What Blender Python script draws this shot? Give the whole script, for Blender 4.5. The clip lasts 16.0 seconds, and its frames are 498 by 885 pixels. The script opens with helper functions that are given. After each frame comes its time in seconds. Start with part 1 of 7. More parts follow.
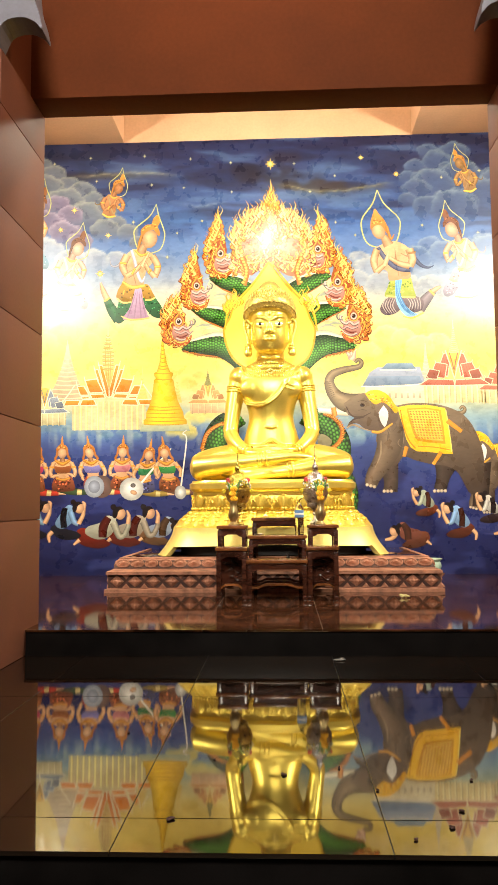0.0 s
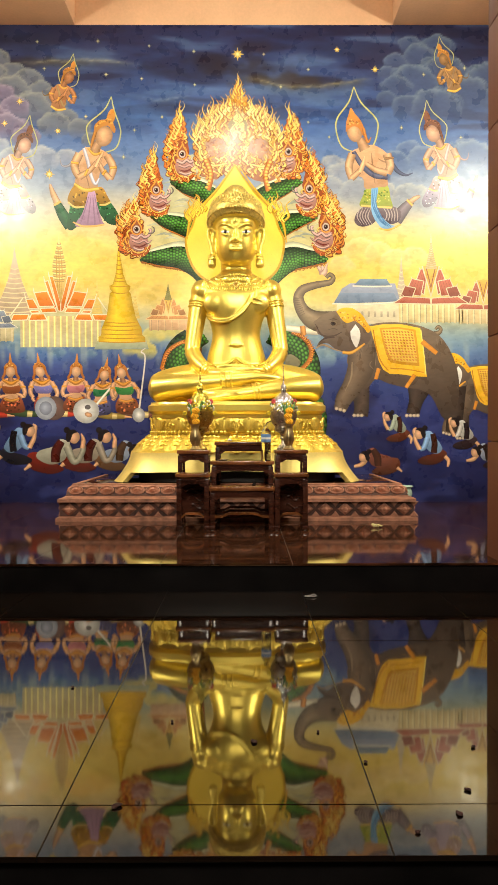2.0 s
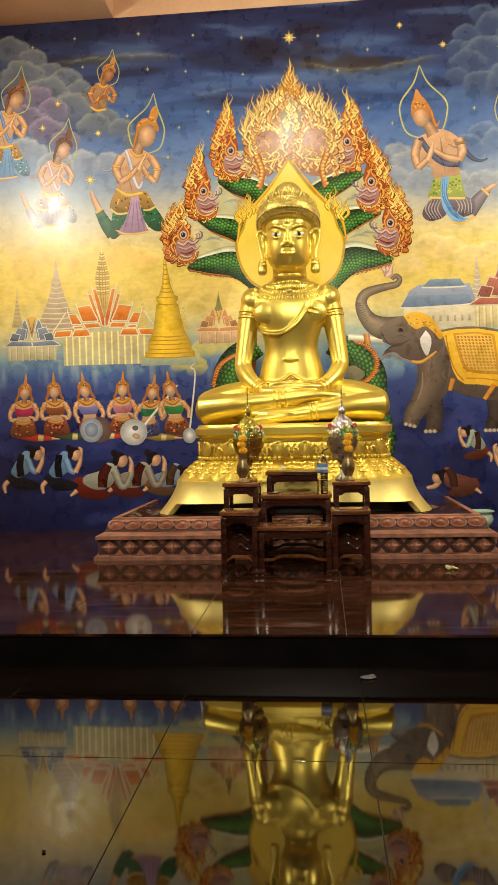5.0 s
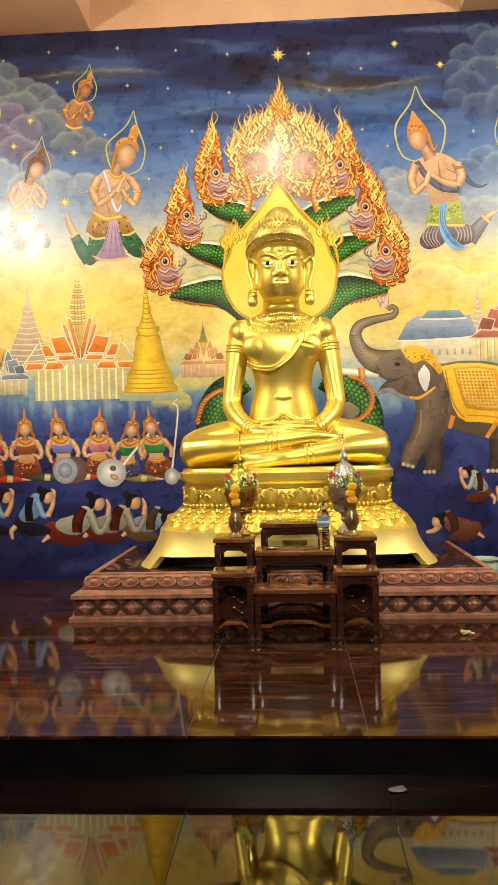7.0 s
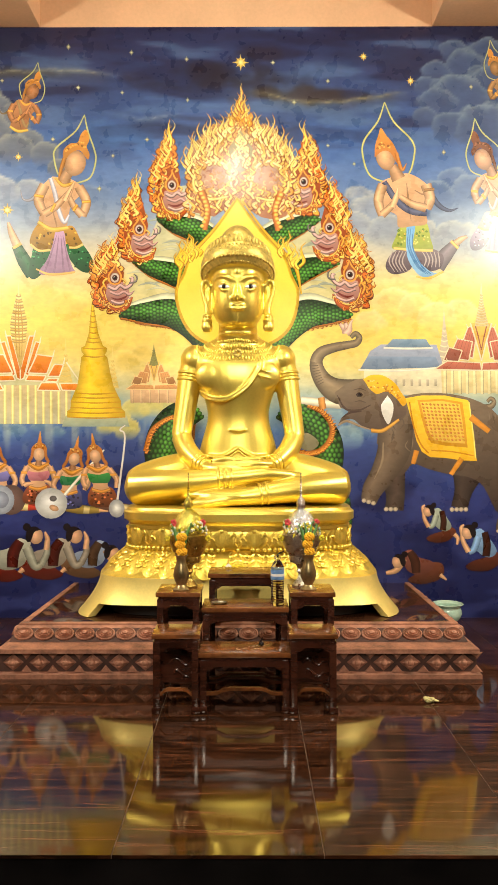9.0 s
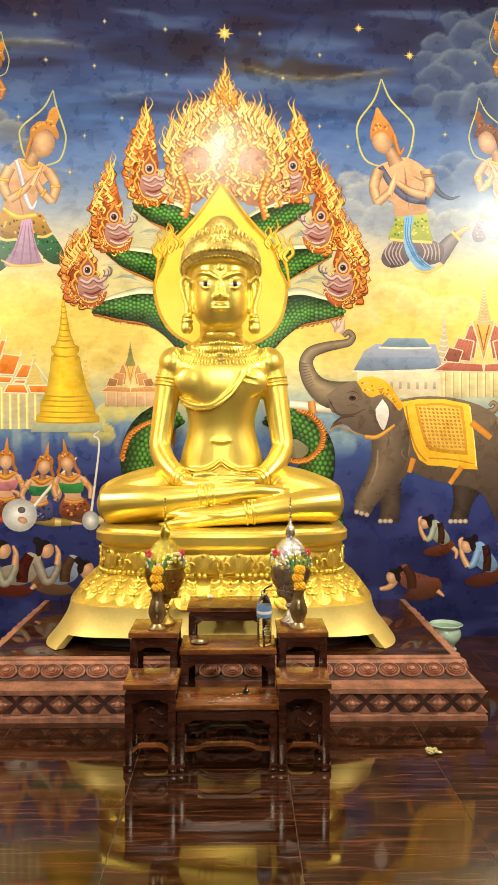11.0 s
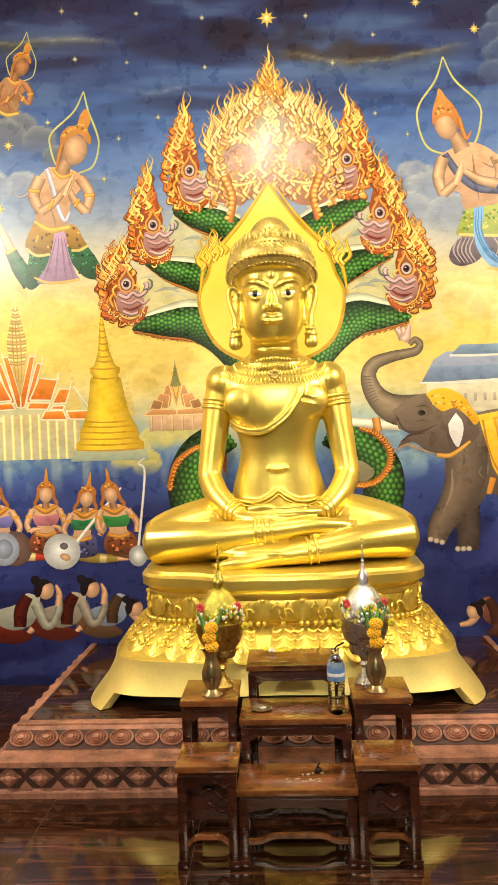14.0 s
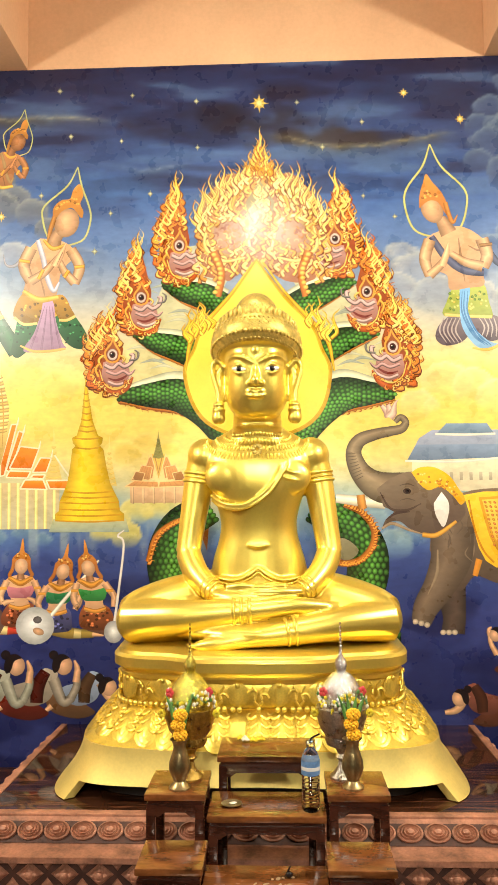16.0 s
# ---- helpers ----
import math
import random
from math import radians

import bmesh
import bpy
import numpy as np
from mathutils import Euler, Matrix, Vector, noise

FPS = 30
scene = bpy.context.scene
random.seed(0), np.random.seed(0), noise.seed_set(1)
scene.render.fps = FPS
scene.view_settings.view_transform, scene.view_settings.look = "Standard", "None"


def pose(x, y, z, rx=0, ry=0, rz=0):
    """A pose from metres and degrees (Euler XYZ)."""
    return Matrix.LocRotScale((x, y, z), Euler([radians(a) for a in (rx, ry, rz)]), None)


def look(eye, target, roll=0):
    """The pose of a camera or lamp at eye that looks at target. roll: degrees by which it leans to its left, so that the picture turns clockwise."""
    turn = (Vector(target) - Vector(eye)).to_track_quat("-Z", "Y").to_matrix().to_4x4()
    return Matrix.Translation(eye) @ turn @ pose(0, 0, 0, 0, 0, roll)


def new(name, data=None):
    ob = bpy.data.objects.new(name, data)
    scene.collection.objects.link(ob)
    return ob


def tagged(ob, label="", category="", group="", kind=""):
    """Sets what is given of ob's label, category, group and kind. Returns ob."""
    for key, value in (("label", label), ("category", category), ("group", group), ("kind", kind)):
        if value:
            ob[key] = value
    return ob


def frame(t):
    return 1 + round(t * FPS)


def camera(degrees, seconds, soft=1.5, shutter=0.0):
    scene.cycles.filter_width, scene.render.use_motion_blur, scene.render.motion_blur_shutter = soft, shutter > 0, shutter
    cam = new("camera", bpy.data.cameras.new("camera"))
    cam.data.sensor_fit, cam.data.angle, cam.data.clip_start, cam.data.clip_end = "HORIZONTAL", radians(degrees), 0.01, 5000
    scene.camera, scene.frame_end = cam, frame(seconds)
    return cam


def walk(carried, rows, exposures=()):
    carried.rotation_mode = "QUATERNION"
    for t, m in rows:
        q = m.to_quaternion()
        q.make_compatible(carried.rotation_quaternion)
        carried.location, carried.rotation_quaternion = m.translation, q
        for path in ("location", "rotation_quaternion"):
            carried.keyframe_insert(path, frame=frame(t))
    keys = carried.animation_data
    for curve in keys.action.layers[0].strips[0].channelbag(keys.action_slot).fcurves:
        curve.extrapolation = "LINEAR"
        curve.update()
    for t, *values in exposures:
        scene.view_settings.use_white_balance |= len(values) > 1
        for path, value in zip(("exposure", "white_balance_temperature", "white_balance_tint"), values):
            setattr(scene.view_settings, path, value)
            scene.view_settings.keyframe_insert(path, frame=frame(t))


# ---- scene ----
cam = camera(35.2, 16.0)
PATH = [
    (0, (0.089, -5.873, 0.609), (0.001, -3.882, 0.772), -0.5),
    (0.5, (0.152, -5.818, 0.583), (0.023, -3.828, 0.726), -0.4),
    (1, (0.133, -5.713, 0.572), (0.025, -3.716, 0.562), -0.2),
    (1.5, (0.067, -5.569, 0.598), (0.065, -3.569, 0.603), -0.1),
    (2, (0.061, -5.464, 0.595), (0.069, -3.464, 0.569), -0.1),
    (2.5, (0.106, -5.386, 0.595), (0.071, -3.387, 0.589), -0.2),
    (3, (0.138, -5.317, 0.58), (0.022, -3.321, 0.581), 0.0),
    (3.5, (0.124, -5.243, 0.594), (-0.008, -3.248, 0.571), 0.4),
    (4, (0.112, -5.062, 0.644), (-0.031, -3.067, 0.61), 0.3),
    (4.2, (0.133, -5.024, 0.67), (-0.023, -3.03, 0.654), -0.7),
    (6.3, (0.216, -4.643, 0.921), (0.006, -2.656, 0.837), -1.1),
    (6.5, (0.165, -4.594, 0.89), (-0.017, -2.604, 0.835), -1.6),
    (7, (0.048, -4.487, 0.952), (-0.066, -2.491, 0.961), -1.3),
    (7.5, (0.095, -4.456, 1.022), (-0.006, -2.458, 1.049), -1.2),
    (8, (0.088, -4.393, 1.028), (0.051, -2.393, 1.061), -0.2),
    (8.2, (0.102, -4.323, 1.034), (0.087, -2.323, 1.072), -0.1),
    (10.3, (-0.006, -3.938, 1.307), (-0.002, -1.938, 1.274), 0.0),
    (10.5, (0.009, -3.889, 1.302), (0.049, -1.889, 1.265), 0.2),
    (11, (0.076, -3.741, 1.338), (0.106, -1.741, 1.297), 0.0),
    (11.5, (0.132, -3.666, 1.414), (0.129, -1.667, 1.351), -0.1),
    (12, (0.129, -3.652, 1.425), (0.127, -1.653, 1.363), 0.0),
    (12.5, (0.122, -3.593, 1.412), (0.096, -1.595, 1.338), -0.0),
    (13, (0.091, -3.465, 1.418), (0.065, -1.468, 1.312), 0.2),
    (13.5, (0.062, -3.35, 1.418), (0.004, -1.353, 1.337), -0.5),
    (14, (0.049, -3.288, 1.441), (-0.054, -1.291, 1.414), -1.9),
    (14.5, (0.075, -3.248, 1.459), (-0.001, -1.249, 1.466), -2.1),
    (15, (0.091, -3.223, 1.469), (0.001, -1.225, 1.508), -1.0),
    (15.5, (0.102, -3.208, 1.472), (0.013, -1.212, 1.558), -0.5),
    (16, (0.101, -3.221, 1.469), (0.02, -1.228, 1.618), -0.5),
]
EXPOSURES = [(0.0, 0.86), (0.6, 0.72), (1.2, 0.38), (2.0, 0.26), (2.7, 0.10), (3.5, -0.20), (4.0, -0.20), (6.5, -0.04), (7.0, 0.07), (10.5, 0.25), (12.0, 0.22), (13.0, 0.12), (14.0, 0.22), (16.0, 0.4)]
walk(cam, [(t, look(eye, target, roll)) for t, eye, target, roll in PATH], EXPOSURES)

# ---- world and lamps ----
world = bpy.data.worlds.new("night")
scene.world = world
world.use_nodes = True
world.node_tree.nodes["Background"].inputs[0].default_value = (0.10, 0.11, 0.16, 1)
world.node_tree.nodes["Background"].inputs[1].default_value = 0.05


def lamp(name, kind, m, watts, colour, size=0.1, cone=None):
    data = bpy.data.lights.new(name, kind)
    data.energy, data.color = watts, colour
    if kind == "AREA":
        data.size = size
    else:
        data.shadow_soft_size = size
    if cone:
        data.spot_size, data.spot_blend = radians(cone), 0.6
    ob = new(name, data)
    ob.matrix_world = m
    return ob


LAMP = (-0.03, -0.30, 3.52)
WARM, WHITE = (1.0, 0.78, 0.52), (0.985, 0.965, 0.78)
lamp("hanging_bulb_light", "POINT", pose(LAMP[0], LAMP[1], LAMP[2] + 0.06), 62, WHITE, 0.07)
lamp("flood_light_west", "SPOT", look((-2.80, -1.30, 3.24), (-0.2, 1.1, 0.55)), 340, WHITE, 0.09, 140)
lamp("flood_light_east", "SPOT", look((2.72, -1.30, 3.34), (0.2, 1.1, 0.7)), 400, WHITE, 0.09, 140)
lamp("porch_light", "POINT", pose(-0.1, -2.75, 3.75), 16, (1.0, 0.55, 0.27), 0.1)
# Source inferred from the statue's highlights; this unseen lamp and its place are assumed.
lamp("added_hall_light", "AREA", look((0.0, -7.0, 4.22), (0.0, 0.4, 0.6)), 170, (1.0, 0.93, 0.78), 1.3)


# ---- materials ----
def material(name, base, rough=0.5, metal=0.0, vary=0.12, scale=6.0, fine=60.0, bump=0.05, spec=0.5, coat=0.0, stretch=(1, 1, 1), second=None):
    """A painted or natural surface: colour varied at two scales, with fine relief."""
    m = bpy.data.materials.new(name)
    m.use_nodes = True
    nt = m.node_tree
    b = nt.nodes["Principled BSDF"]
    tc = nt.nodes.new("ShaderNodeTexCoord")
    mp = nt.nodes.new("ShaderNodeMapping")
    mp.inputs["Scale"].default_value = stretch
    nt.links.new(tc.outputs["Object"], mp.inputs[0])
    n1, n2 = nt.nodes.new("ShaderNodeTexNoise"), nt.nodes.new("ShaderNodeTexNoise")
    n1.inputs["Scale"].default_value, n2.inputs["Scale"].default_value = scale, fine
    n1.inputs["Detail"].default_value, n2.inputs["Detail"].default_value = 4, 3
    for n in (n1, n2):
        nt.links.new(mp.outputs[0], n.inputs["Vector"])
    add = nt.nodes.new("ShaderNodeMath")
    add.operation = "MULTIPLY_ADD"
    add.inputs[1].default_value = 0.4
    nt.links.new(n2.outputs["Fac"], add.inputs[0])
    nt.links.new(n1.outputs["Fac"], add.inputs[2])
    ramp = nt.nodes.new("ShaderNodeValToRGB")
    lo = second or tuple(c * (1 - 2 * vary) for c in base)
    hi = tuple(min(1.0, c * (1 + vary)) for c in base)
    ramp.color_ramp.elements[0].position, ramp.color_ramp.elements[1].position = 0.45, 0.95
    ramp.color_ramp.elements[0].color, ramp.color_ramp.elements[1].color = (*lo, 1), (*hi, 1)
    nt.links.new(add.outputs[0], ramp.inputs[0])
    nt.links.new(ramp.outputs[0], b.inputs["Base Color"])
    rr = nt.nodes.new("ShaderNodeMapRange")
    rr.inputs["To Min"].default_value, rr.inputs["To Max"].default_value = rough * 0.8, min(1.0, rough * 1.25)
    nt.links.new(n1.outputs["Fac"], rr.inputs["Value"])
    nt.links.new(rr.outputs[0], b.inputs["Roughness"])
    b.inputs["Metallic"].default_value = metal
    b.inputs["Specular IOR Level"].default_value = spec
    b.inputs["Coat Weight"].default_value = coat
    b.inputs["Coat Roughness"].default_value = 0.08
    if bump:
        bp = nt.nodes.new("ShaderNodeBump")
        bp.inputs["Strength"].default_value, bp.inputs["Distance"].default_value = bump, 0.004
        nt.links.new(n2.outputs["Fac"], bp.inputs["Height"])
        nt.links.new(bp.outputs[0], b.inputs["Normal"])
    return m


GOLD = material("gold_paint", (0.88, 0.685, 0.135), 0.35, 0.84, 0.06, 5, 90, 0.04)
GOLD_SATIN = material("satin_gold_paint", (0.84, 0.66, 0.20), 0.46, 0.50, 0.08, 5, 90, 0.05)
GOLD_CARVED = material("carved_gold", (0.88, 0.65, 0.11), 0.36, 0.75, 0.15, 14, 120, 0.18)
CROWN_GOLD = material("matte_carved_gold", (0.70, 0.52, 0.13), 0.42, 0.65, 0.22, 30, 160, 0.45)
PEACH = material("peach_wall_paint", (0.72, 0.43, 0.25), 0.75, 0, 0.07, 2, 50, 0.06)
BEAM_PAINT = material("brown_beam_paint", (0.105, 0.028, 0.010), 0.75, 0, 0.12, 2, 50, 0.05, spec=0.08)
PILLAR = material("pillar_tile", (0.16, 0.056, 0.032), 0.6, 0, 0.10, 3, 80, 0.04, spec=0.2)
BLACK = material("black_granite", (0.006, 0.005, 0.005), 0.30, 0, 0.3, 8, 200, 0.01, spec=0.14)
TERRACOTTA = material("painted_terracotta", (0.36, 0.155, 0.092), 0.6, 0, 0.32, 14, 90, 0.3)
# Terracotta darkened: the shade of the carved recesses is put into the colour.
TERRACOTTA_SHADE = material("terracotta_recess_shade", (0.075, 0.028, 0.018), 0.7, 0, 0.3, 14, 90, 0.3)
GROUT = material("tan_grout", (0.13, 0.085, 0.055), 0.8, 0, 0.2, 20, 90, 0.1)
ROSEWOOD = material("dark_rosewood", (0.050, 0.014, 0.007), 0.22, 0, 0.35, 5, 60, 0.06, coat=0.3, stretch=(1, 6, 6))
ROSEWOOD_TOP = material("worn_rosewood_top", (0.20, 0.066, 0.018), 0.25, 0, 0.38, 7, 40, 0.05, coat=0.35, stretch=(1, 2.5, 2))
BRASS = material("aged_brass", (0.40, 0.30, 0.14), 0.34, 0.9, 0.2, 14, 120, 0.06)
FOIL_GOLD = material("gold_foil", (0.80, 0.66, 0.12), 0.20, 1.0, 0.3, 60, 220, 1.0)
FOIL_SILVER = material("silver_foil", (0.78, 0.77, 0.74), 0.20, 1.0, 0.25, 60, 220, 1.0)
GOLD_BOWL = material("embossed_gilt_bowl", (0.50, 0.33, 0.08), 0.28, 1.0, 0.25, 40, 160, 0.9)
SILVER_BOWL = material("embossed_silver_bowl", (0.52, 0.46, 0.38), 0.28, 1.0, 0.25, 40, 160, 0.9)
MARIGOLD = material("marigold_orange", (1.0, 0.50, 0.02), 0.8, 0, 0.12, 60, 300, 0.05)
YELLOW_FLOWER = material("yellow_flower", (0.90, 0.62, 0.03), 0.8, 0, 0.3, 60, 300, 0.4)
WHITE_FLOWER = material("white_flower", (0.80, 0.76, 0.62), 0.8, 0, 0.2, 60, 300, 0.3)
RED_RIBBON = material("red_ribbon", (0.65, 0.05, 0.05), 0.5, 0, 0.2, 30, 200, 0.1)
LEAF = material("fresh_leaf", (0.10, 0.25, 0.05), 0.5, 0, 0.3, 30, 200, 0.1)
CELADON = material("celadon_glaze", (0.42, 0.58, 0.47), 0.15, 0, 0.12, 12, 90, 0.05, coat=0.5)
CERAMIC_WHITE = material("glazed_white", (0.75, 0.72, 0.68), 0.2, 0, 0.05)
EYE_WHITE = material("inlaid_eye_white", (0.8, 0.78, 0.7), 0.25, 0, 0.05)
EYE_BLACK = material("inlaid_eye_black", (0.012, 0.01, 0.01), 0.2, 0, 0.1)
GROUND = material("dark_stone", (0.020, 0.016, 0.014), 0.5, 0, 0.3, 4, 60, 0.1)
PORCH = material("porch_plaster", (0.16, 0.07, 0.04), 0.8, 0, 0.15, 2, 40, 0.1)
CAPITAL = material("blue_grey_stucco", (0.17, 0.17, 0.22), 0.6, 0, 0.1, 4, 60, 0.1)
METAL = material("dark_metal", (0.05, 0.045, 0.04), 0.4, 0.8, 0.1)


def glass(name, colour=(1, 1, 1), rough=0.02):
    m = bpy.data.materials.new(name)
    m.use_nodes = True
    b = m.node_tree.nodes["Principled BSDF"]
    b.inputs["Base Color"].default_value = (*colour, 1)
    b.inputs["Transmission Weight"].default_value = 1.0
    b.inputs["Roughness"].default_value = rough
    b.inputs["IOR"].default_value = 1.33
    return m


def glow(name, colour, strength):
    m = bpy.data.materials.new(name)
    m.use_nodes = True
    b = m.node_tree.nodes["Principled BSDF"]
    b.inputs["Base Color"].default_value = (*colour, 1)
    b.inputs["Emission Color"].default_value = (*colour, 1)
    b.inputs["Emission Strength"].default_value = strength
    return m


CLEAR = glass("clear_plastic", (0.95, 0.97, 1.0))
CRYSTAL = glass("crystal", (1.0, 0.97, 0.93))
BULB = glow("lit_bulb", (1.0, 0.9, 0.75), 12.0)
BLUE_LABEL = material("blue_label", (0.12, 0.24, 0.46), 0.4, 0, 0.2, 40, 200, 0.02)


def polished(name, dark, light, rough, tint=0.5):
    """Polished tile with long dark and reddish streaks along x; each tile shifts its own grain."""
    m = bpy.data.materials.new(name)
    m.use_nodes = True
    nt = m.node_tree
    b = nt.nodes["Principled BSDF"]
    tc, oi = nt.nodes.new("ShaderNodeTexCoord"), nt.nodes.new("ShaderNodeObjectInfo")
    off = nt.nodes.new("ShaderNodeVectorMath")
    off.operation = "MULTIPLY_ADD"
    off.inputs[1].default_value = (3.0, 17.0, 5.0)
    nt.links.new(oi.outputs["Random"], off.inputs[0])
    nt.links.new(tc.outputs["Object"], off.inputs[2])
    mp = nt.nodes.new("ShaderNodeMapping")
    mp.inputs["Scale"].default_value = (0.8, 11.0, 1.0)
    nt.links.new(off.outputs[0], mp.inputs[0])
    n = nt.nodes.new("ShaderNodeTexNoise")
    n.inputs["Scale"].default_value, n.inputs["Detail"].default_value = 2.6, 8
    n.inputs["Roughness"].default_value, n.inputs["Distortion"].default_value = 0.62, 1.6
    nt.links.new(mp.outputs[0], n.inputs["Vector"])
    ramp = nt.nodes.new("ShaderNodeValToRGB")
    e = ramp.color_ramp.elements
    e[0].position, e[0].color = 0.38, (*dark, 1)
    e[1].position, e[1].color = 0.72, (*light, 1)
    mid = e.new(0.55)
    mid.color = (*[0.35 * a + 0.3 * c for a, c in zip(dark, light)], 1)
    nt.links.new(n.outputs["Fac"], ramp.inputs[0])
    nt.links.new(ramp.outputs[0], b.inputs["Base Color"])
    b.inputs["Roughness"].default_value = rough
    b.inputs["Specular IOR Level"].default_value = 0.5
    b.inputs["IOR"].default_value = tint
    wave = nt.nodes.new("ShaderNodeTexNoise")
    wave.inputs["Scale"].default_value = 5.0
    nt.links.new(off.outputs[0], wave.inputs["Vector"])
    bp = nt.nodes.new("ShaderNodeBump")
    bp.inputs["Strength"].default_value, bp.inputs["Distance"].default_value = 0.03, 0.002
    nt.links.new(wave.outputs["Fac"], bp.inputs["Height"])
    nt.links.new(bp.outputs[0], b.inputs["Normal"])
    return m


PLATFORM_TILE = polished("wood_look_tile", (0.010, 0.004, 0.002), (0.15, 0.052, 0.024), 0.06, 1.5)
LANDING_TILE = polished("dark_polished_tile", (0.006, 0.004, 0.003), (0.022, 0.012, 0.008), 0.035, 1.62)
LANDING_TILE.node_tree.nodes["Principled BSDF"].inputs["Specular Tint"].default_value = (1.0, 0.84, 0.58, 1)
PLATFORM_TILE.node_tree.nodes["Principled BSDF"].inputs["Specular Tint"].default_value = (1.0, 0.84, 0.62, 1)


# ---- mesh helpers ----
def finish(bm, name, mats, smooth=True):
    bmesh.ops.recalc_face_normals(bm, faces=bm.faces)
    me = bpy.data.meshes.new(name)
    bm.to_mesh(me)
    bm.free()
    for m in mats if isinstance(mats, (list, tuple)) else (mats,):
        me.materials.append(m)
    if smooth:
        me.shade_smooth()
        me.set_sharp_from_angle(angle=radians(40))
    else:
        me.shade_flat()
    return me


def thing(name, label, category, group="", kind="", at=(0, 0, 0)):
    ob = new(name)
    ob.location = at
    return tagged(ob, label, category, group, kind)


def part(name, bm, mats, parent=None, label="", smooth=True):
    ob = new(name, finish(bm, name, mats, smooth))
    if parent:
        ob.parent = parent
    return tagged(ob, label)


def solid(name, bm, mats, label, category, kind="", group="", smooth=True):
    return tagged(part(name, bm, mats, None, "", smooth), label, category, group, kind)


def box(bm, x0, x1, y0, y1, z0, z1, bevel=0.0):
    b = bmesh.new()
    bmesh.ops.create_cube(b, size=1)
    for v in b.verts:
        v.co = ((x0 + x1) / 2 + v.co.x * (x1 - x0), (y0 + y1) / 2 + v.co.y * (y1 - y0), (z0 + z1) / 2 + v.co.z * (z1 - z0))
    if bevel:
        bmesh.ops.bevel(b, geom=b.edges[:], offset=bevel, segments=2, affect="EDGES", profile=0.6)
    return absorb(bm, b)


def absorb(bm, b, index=0):
    old = {v: bm.verts.new(v.co) for v in b.verts}
    for f in b.faces:
        g = bm.faces.new([old[v] for v in f.verts])
        g.material_index = index or f.material_index
        g.smooth = True
    b.free()
    return bm


def rings(bm, loops, closed=True, cap=True):
    """Skin a run of equal loops of points."""
    rows = [[bm.verts.new(p) for p in lp] for lp in loops]
    n = len(rows[0])
    for a, b in zip(rows, rows[1:]):
        for i in range(n if closed else n - 1):
            bm.faces.new((a[i], a[(i + 1) % n], b[(i + 1) % n], b[i]))
    if cap:
        bm.faces.new(rows[0][::-1])
        bm.faces.new(rows[-1])
    return bm


def lathe(bm, profile, at=(0, 0, 0), seg=32, lobes=0, depth=0.0):
    loops = []
    for r, z in profile:
        loops.append([(at[0] + max(r, 0.0005) * (1 + depth * math.cos(lobes * a)) * math.cos(a), at[1] + max(r, 0.0005) * (1 + depth * math.cos(lobes * a)) * math.sin(a), at[2] + z)
                      for a in (2 * math.pi * i / seg for i in range(seg))])
    return rings(bm, loops)


def smooth_path(pts, per=8):
    """A Catmull-Rom curve through the points (any length of tuple)."""
    p = [np.array(q, float) for q in pts]
    p = [2 * p[0] - p[1]] + p + [2 * p[-1] - p[-2]]
    out = []
    for a, b, c, d in zip(p, p[1:], p[2:], p[3:]):
        for i in range(per):
            t = i / per
            out.append(0.5 * (2 * b + (c - a) * t + (2 * a - 5 * b + 4 * c - d) * t * t + (3 * b - a - 3 * c + d) * t ** 3))
    return out + [p[-2]]


def limb(bm, pts, seg=16, flat=1.0, per=8):
    """A tapered limb through (x, y, z, radius); flat squeezes it upwards."""
    path = smooth_path(pts, per)
    loops = []
    for i, q in enumerate(path):
        d = Vector(path[min(i + 1, len(path) - 1)][:3]) - Vector(path[max(i - 1, 0)][:3])
        rot = d.to_track_quat("Z", "Y").to_matrix()
        c, r = Vector(q[:3]), max(float(q[3]), 0.001)
        lp = []
        for k in range(seg):
            o = rot @ Vector((r * math.cos(2 * math.pi * k / seg), r * math.sin(2 * math.pi * k / seg), 0))
            lp.append(c + Vector((o.x, o.y, o.z * flat)))
        loops.append(lp)
    return rings(bm, loops)


def ball(bm, c, r, rot=(0, 0, 0), u=20, v=14, index=0):
    b = bmesh.new()
    bmesh.ops.create_uvsphere(b, u_segments=u, v_segments=v, radius=1)
    r = r if isinstance(r, (tuple, list)) else (r, r, r)
    b.transform(pose(*c, *rot) @ Matrix.Diagonal((*r, 1)))
    return absorb(bm, b, index)


def loft(bm, sections, seg=40):
    """Stacked rounded sections (x, y, z, half width, half depth, squareness)."""
    loops = []
    for x, y, z, rx, ry, n in smooth_path(sections, 6):
        lp = []
        for k in range(seg):
            a = 2 * math.pi * k / seg
            c, s = math.cos(a), math.sin(a)
            lp.append((x + rx * math.copysign(abs(c) ** (2 / n), c), y + ry * math.copysign(abs(s) ** (2 / n), s), z))
        loops.append(lp)
    return rings(bm, loops)


# ---- the shell of the place ----
YM = 1.22          # painted wall
STEP = -1.90       # front of the raised platform
LOW = -0.13        # landing level
FRONT = -4.12      # front of the landing
HALF = 3.05        # half width of the shrine room
TOP = 4.04         # top of the painting


def slab(name, label, category, x0, x1, y0, y1, z0, z1, mat, bevel=0.0):
    return solid(name, box(bmesh.new(), x0, x1, y0, y1, z0, z1, bevel), mat, label, category, "structure")


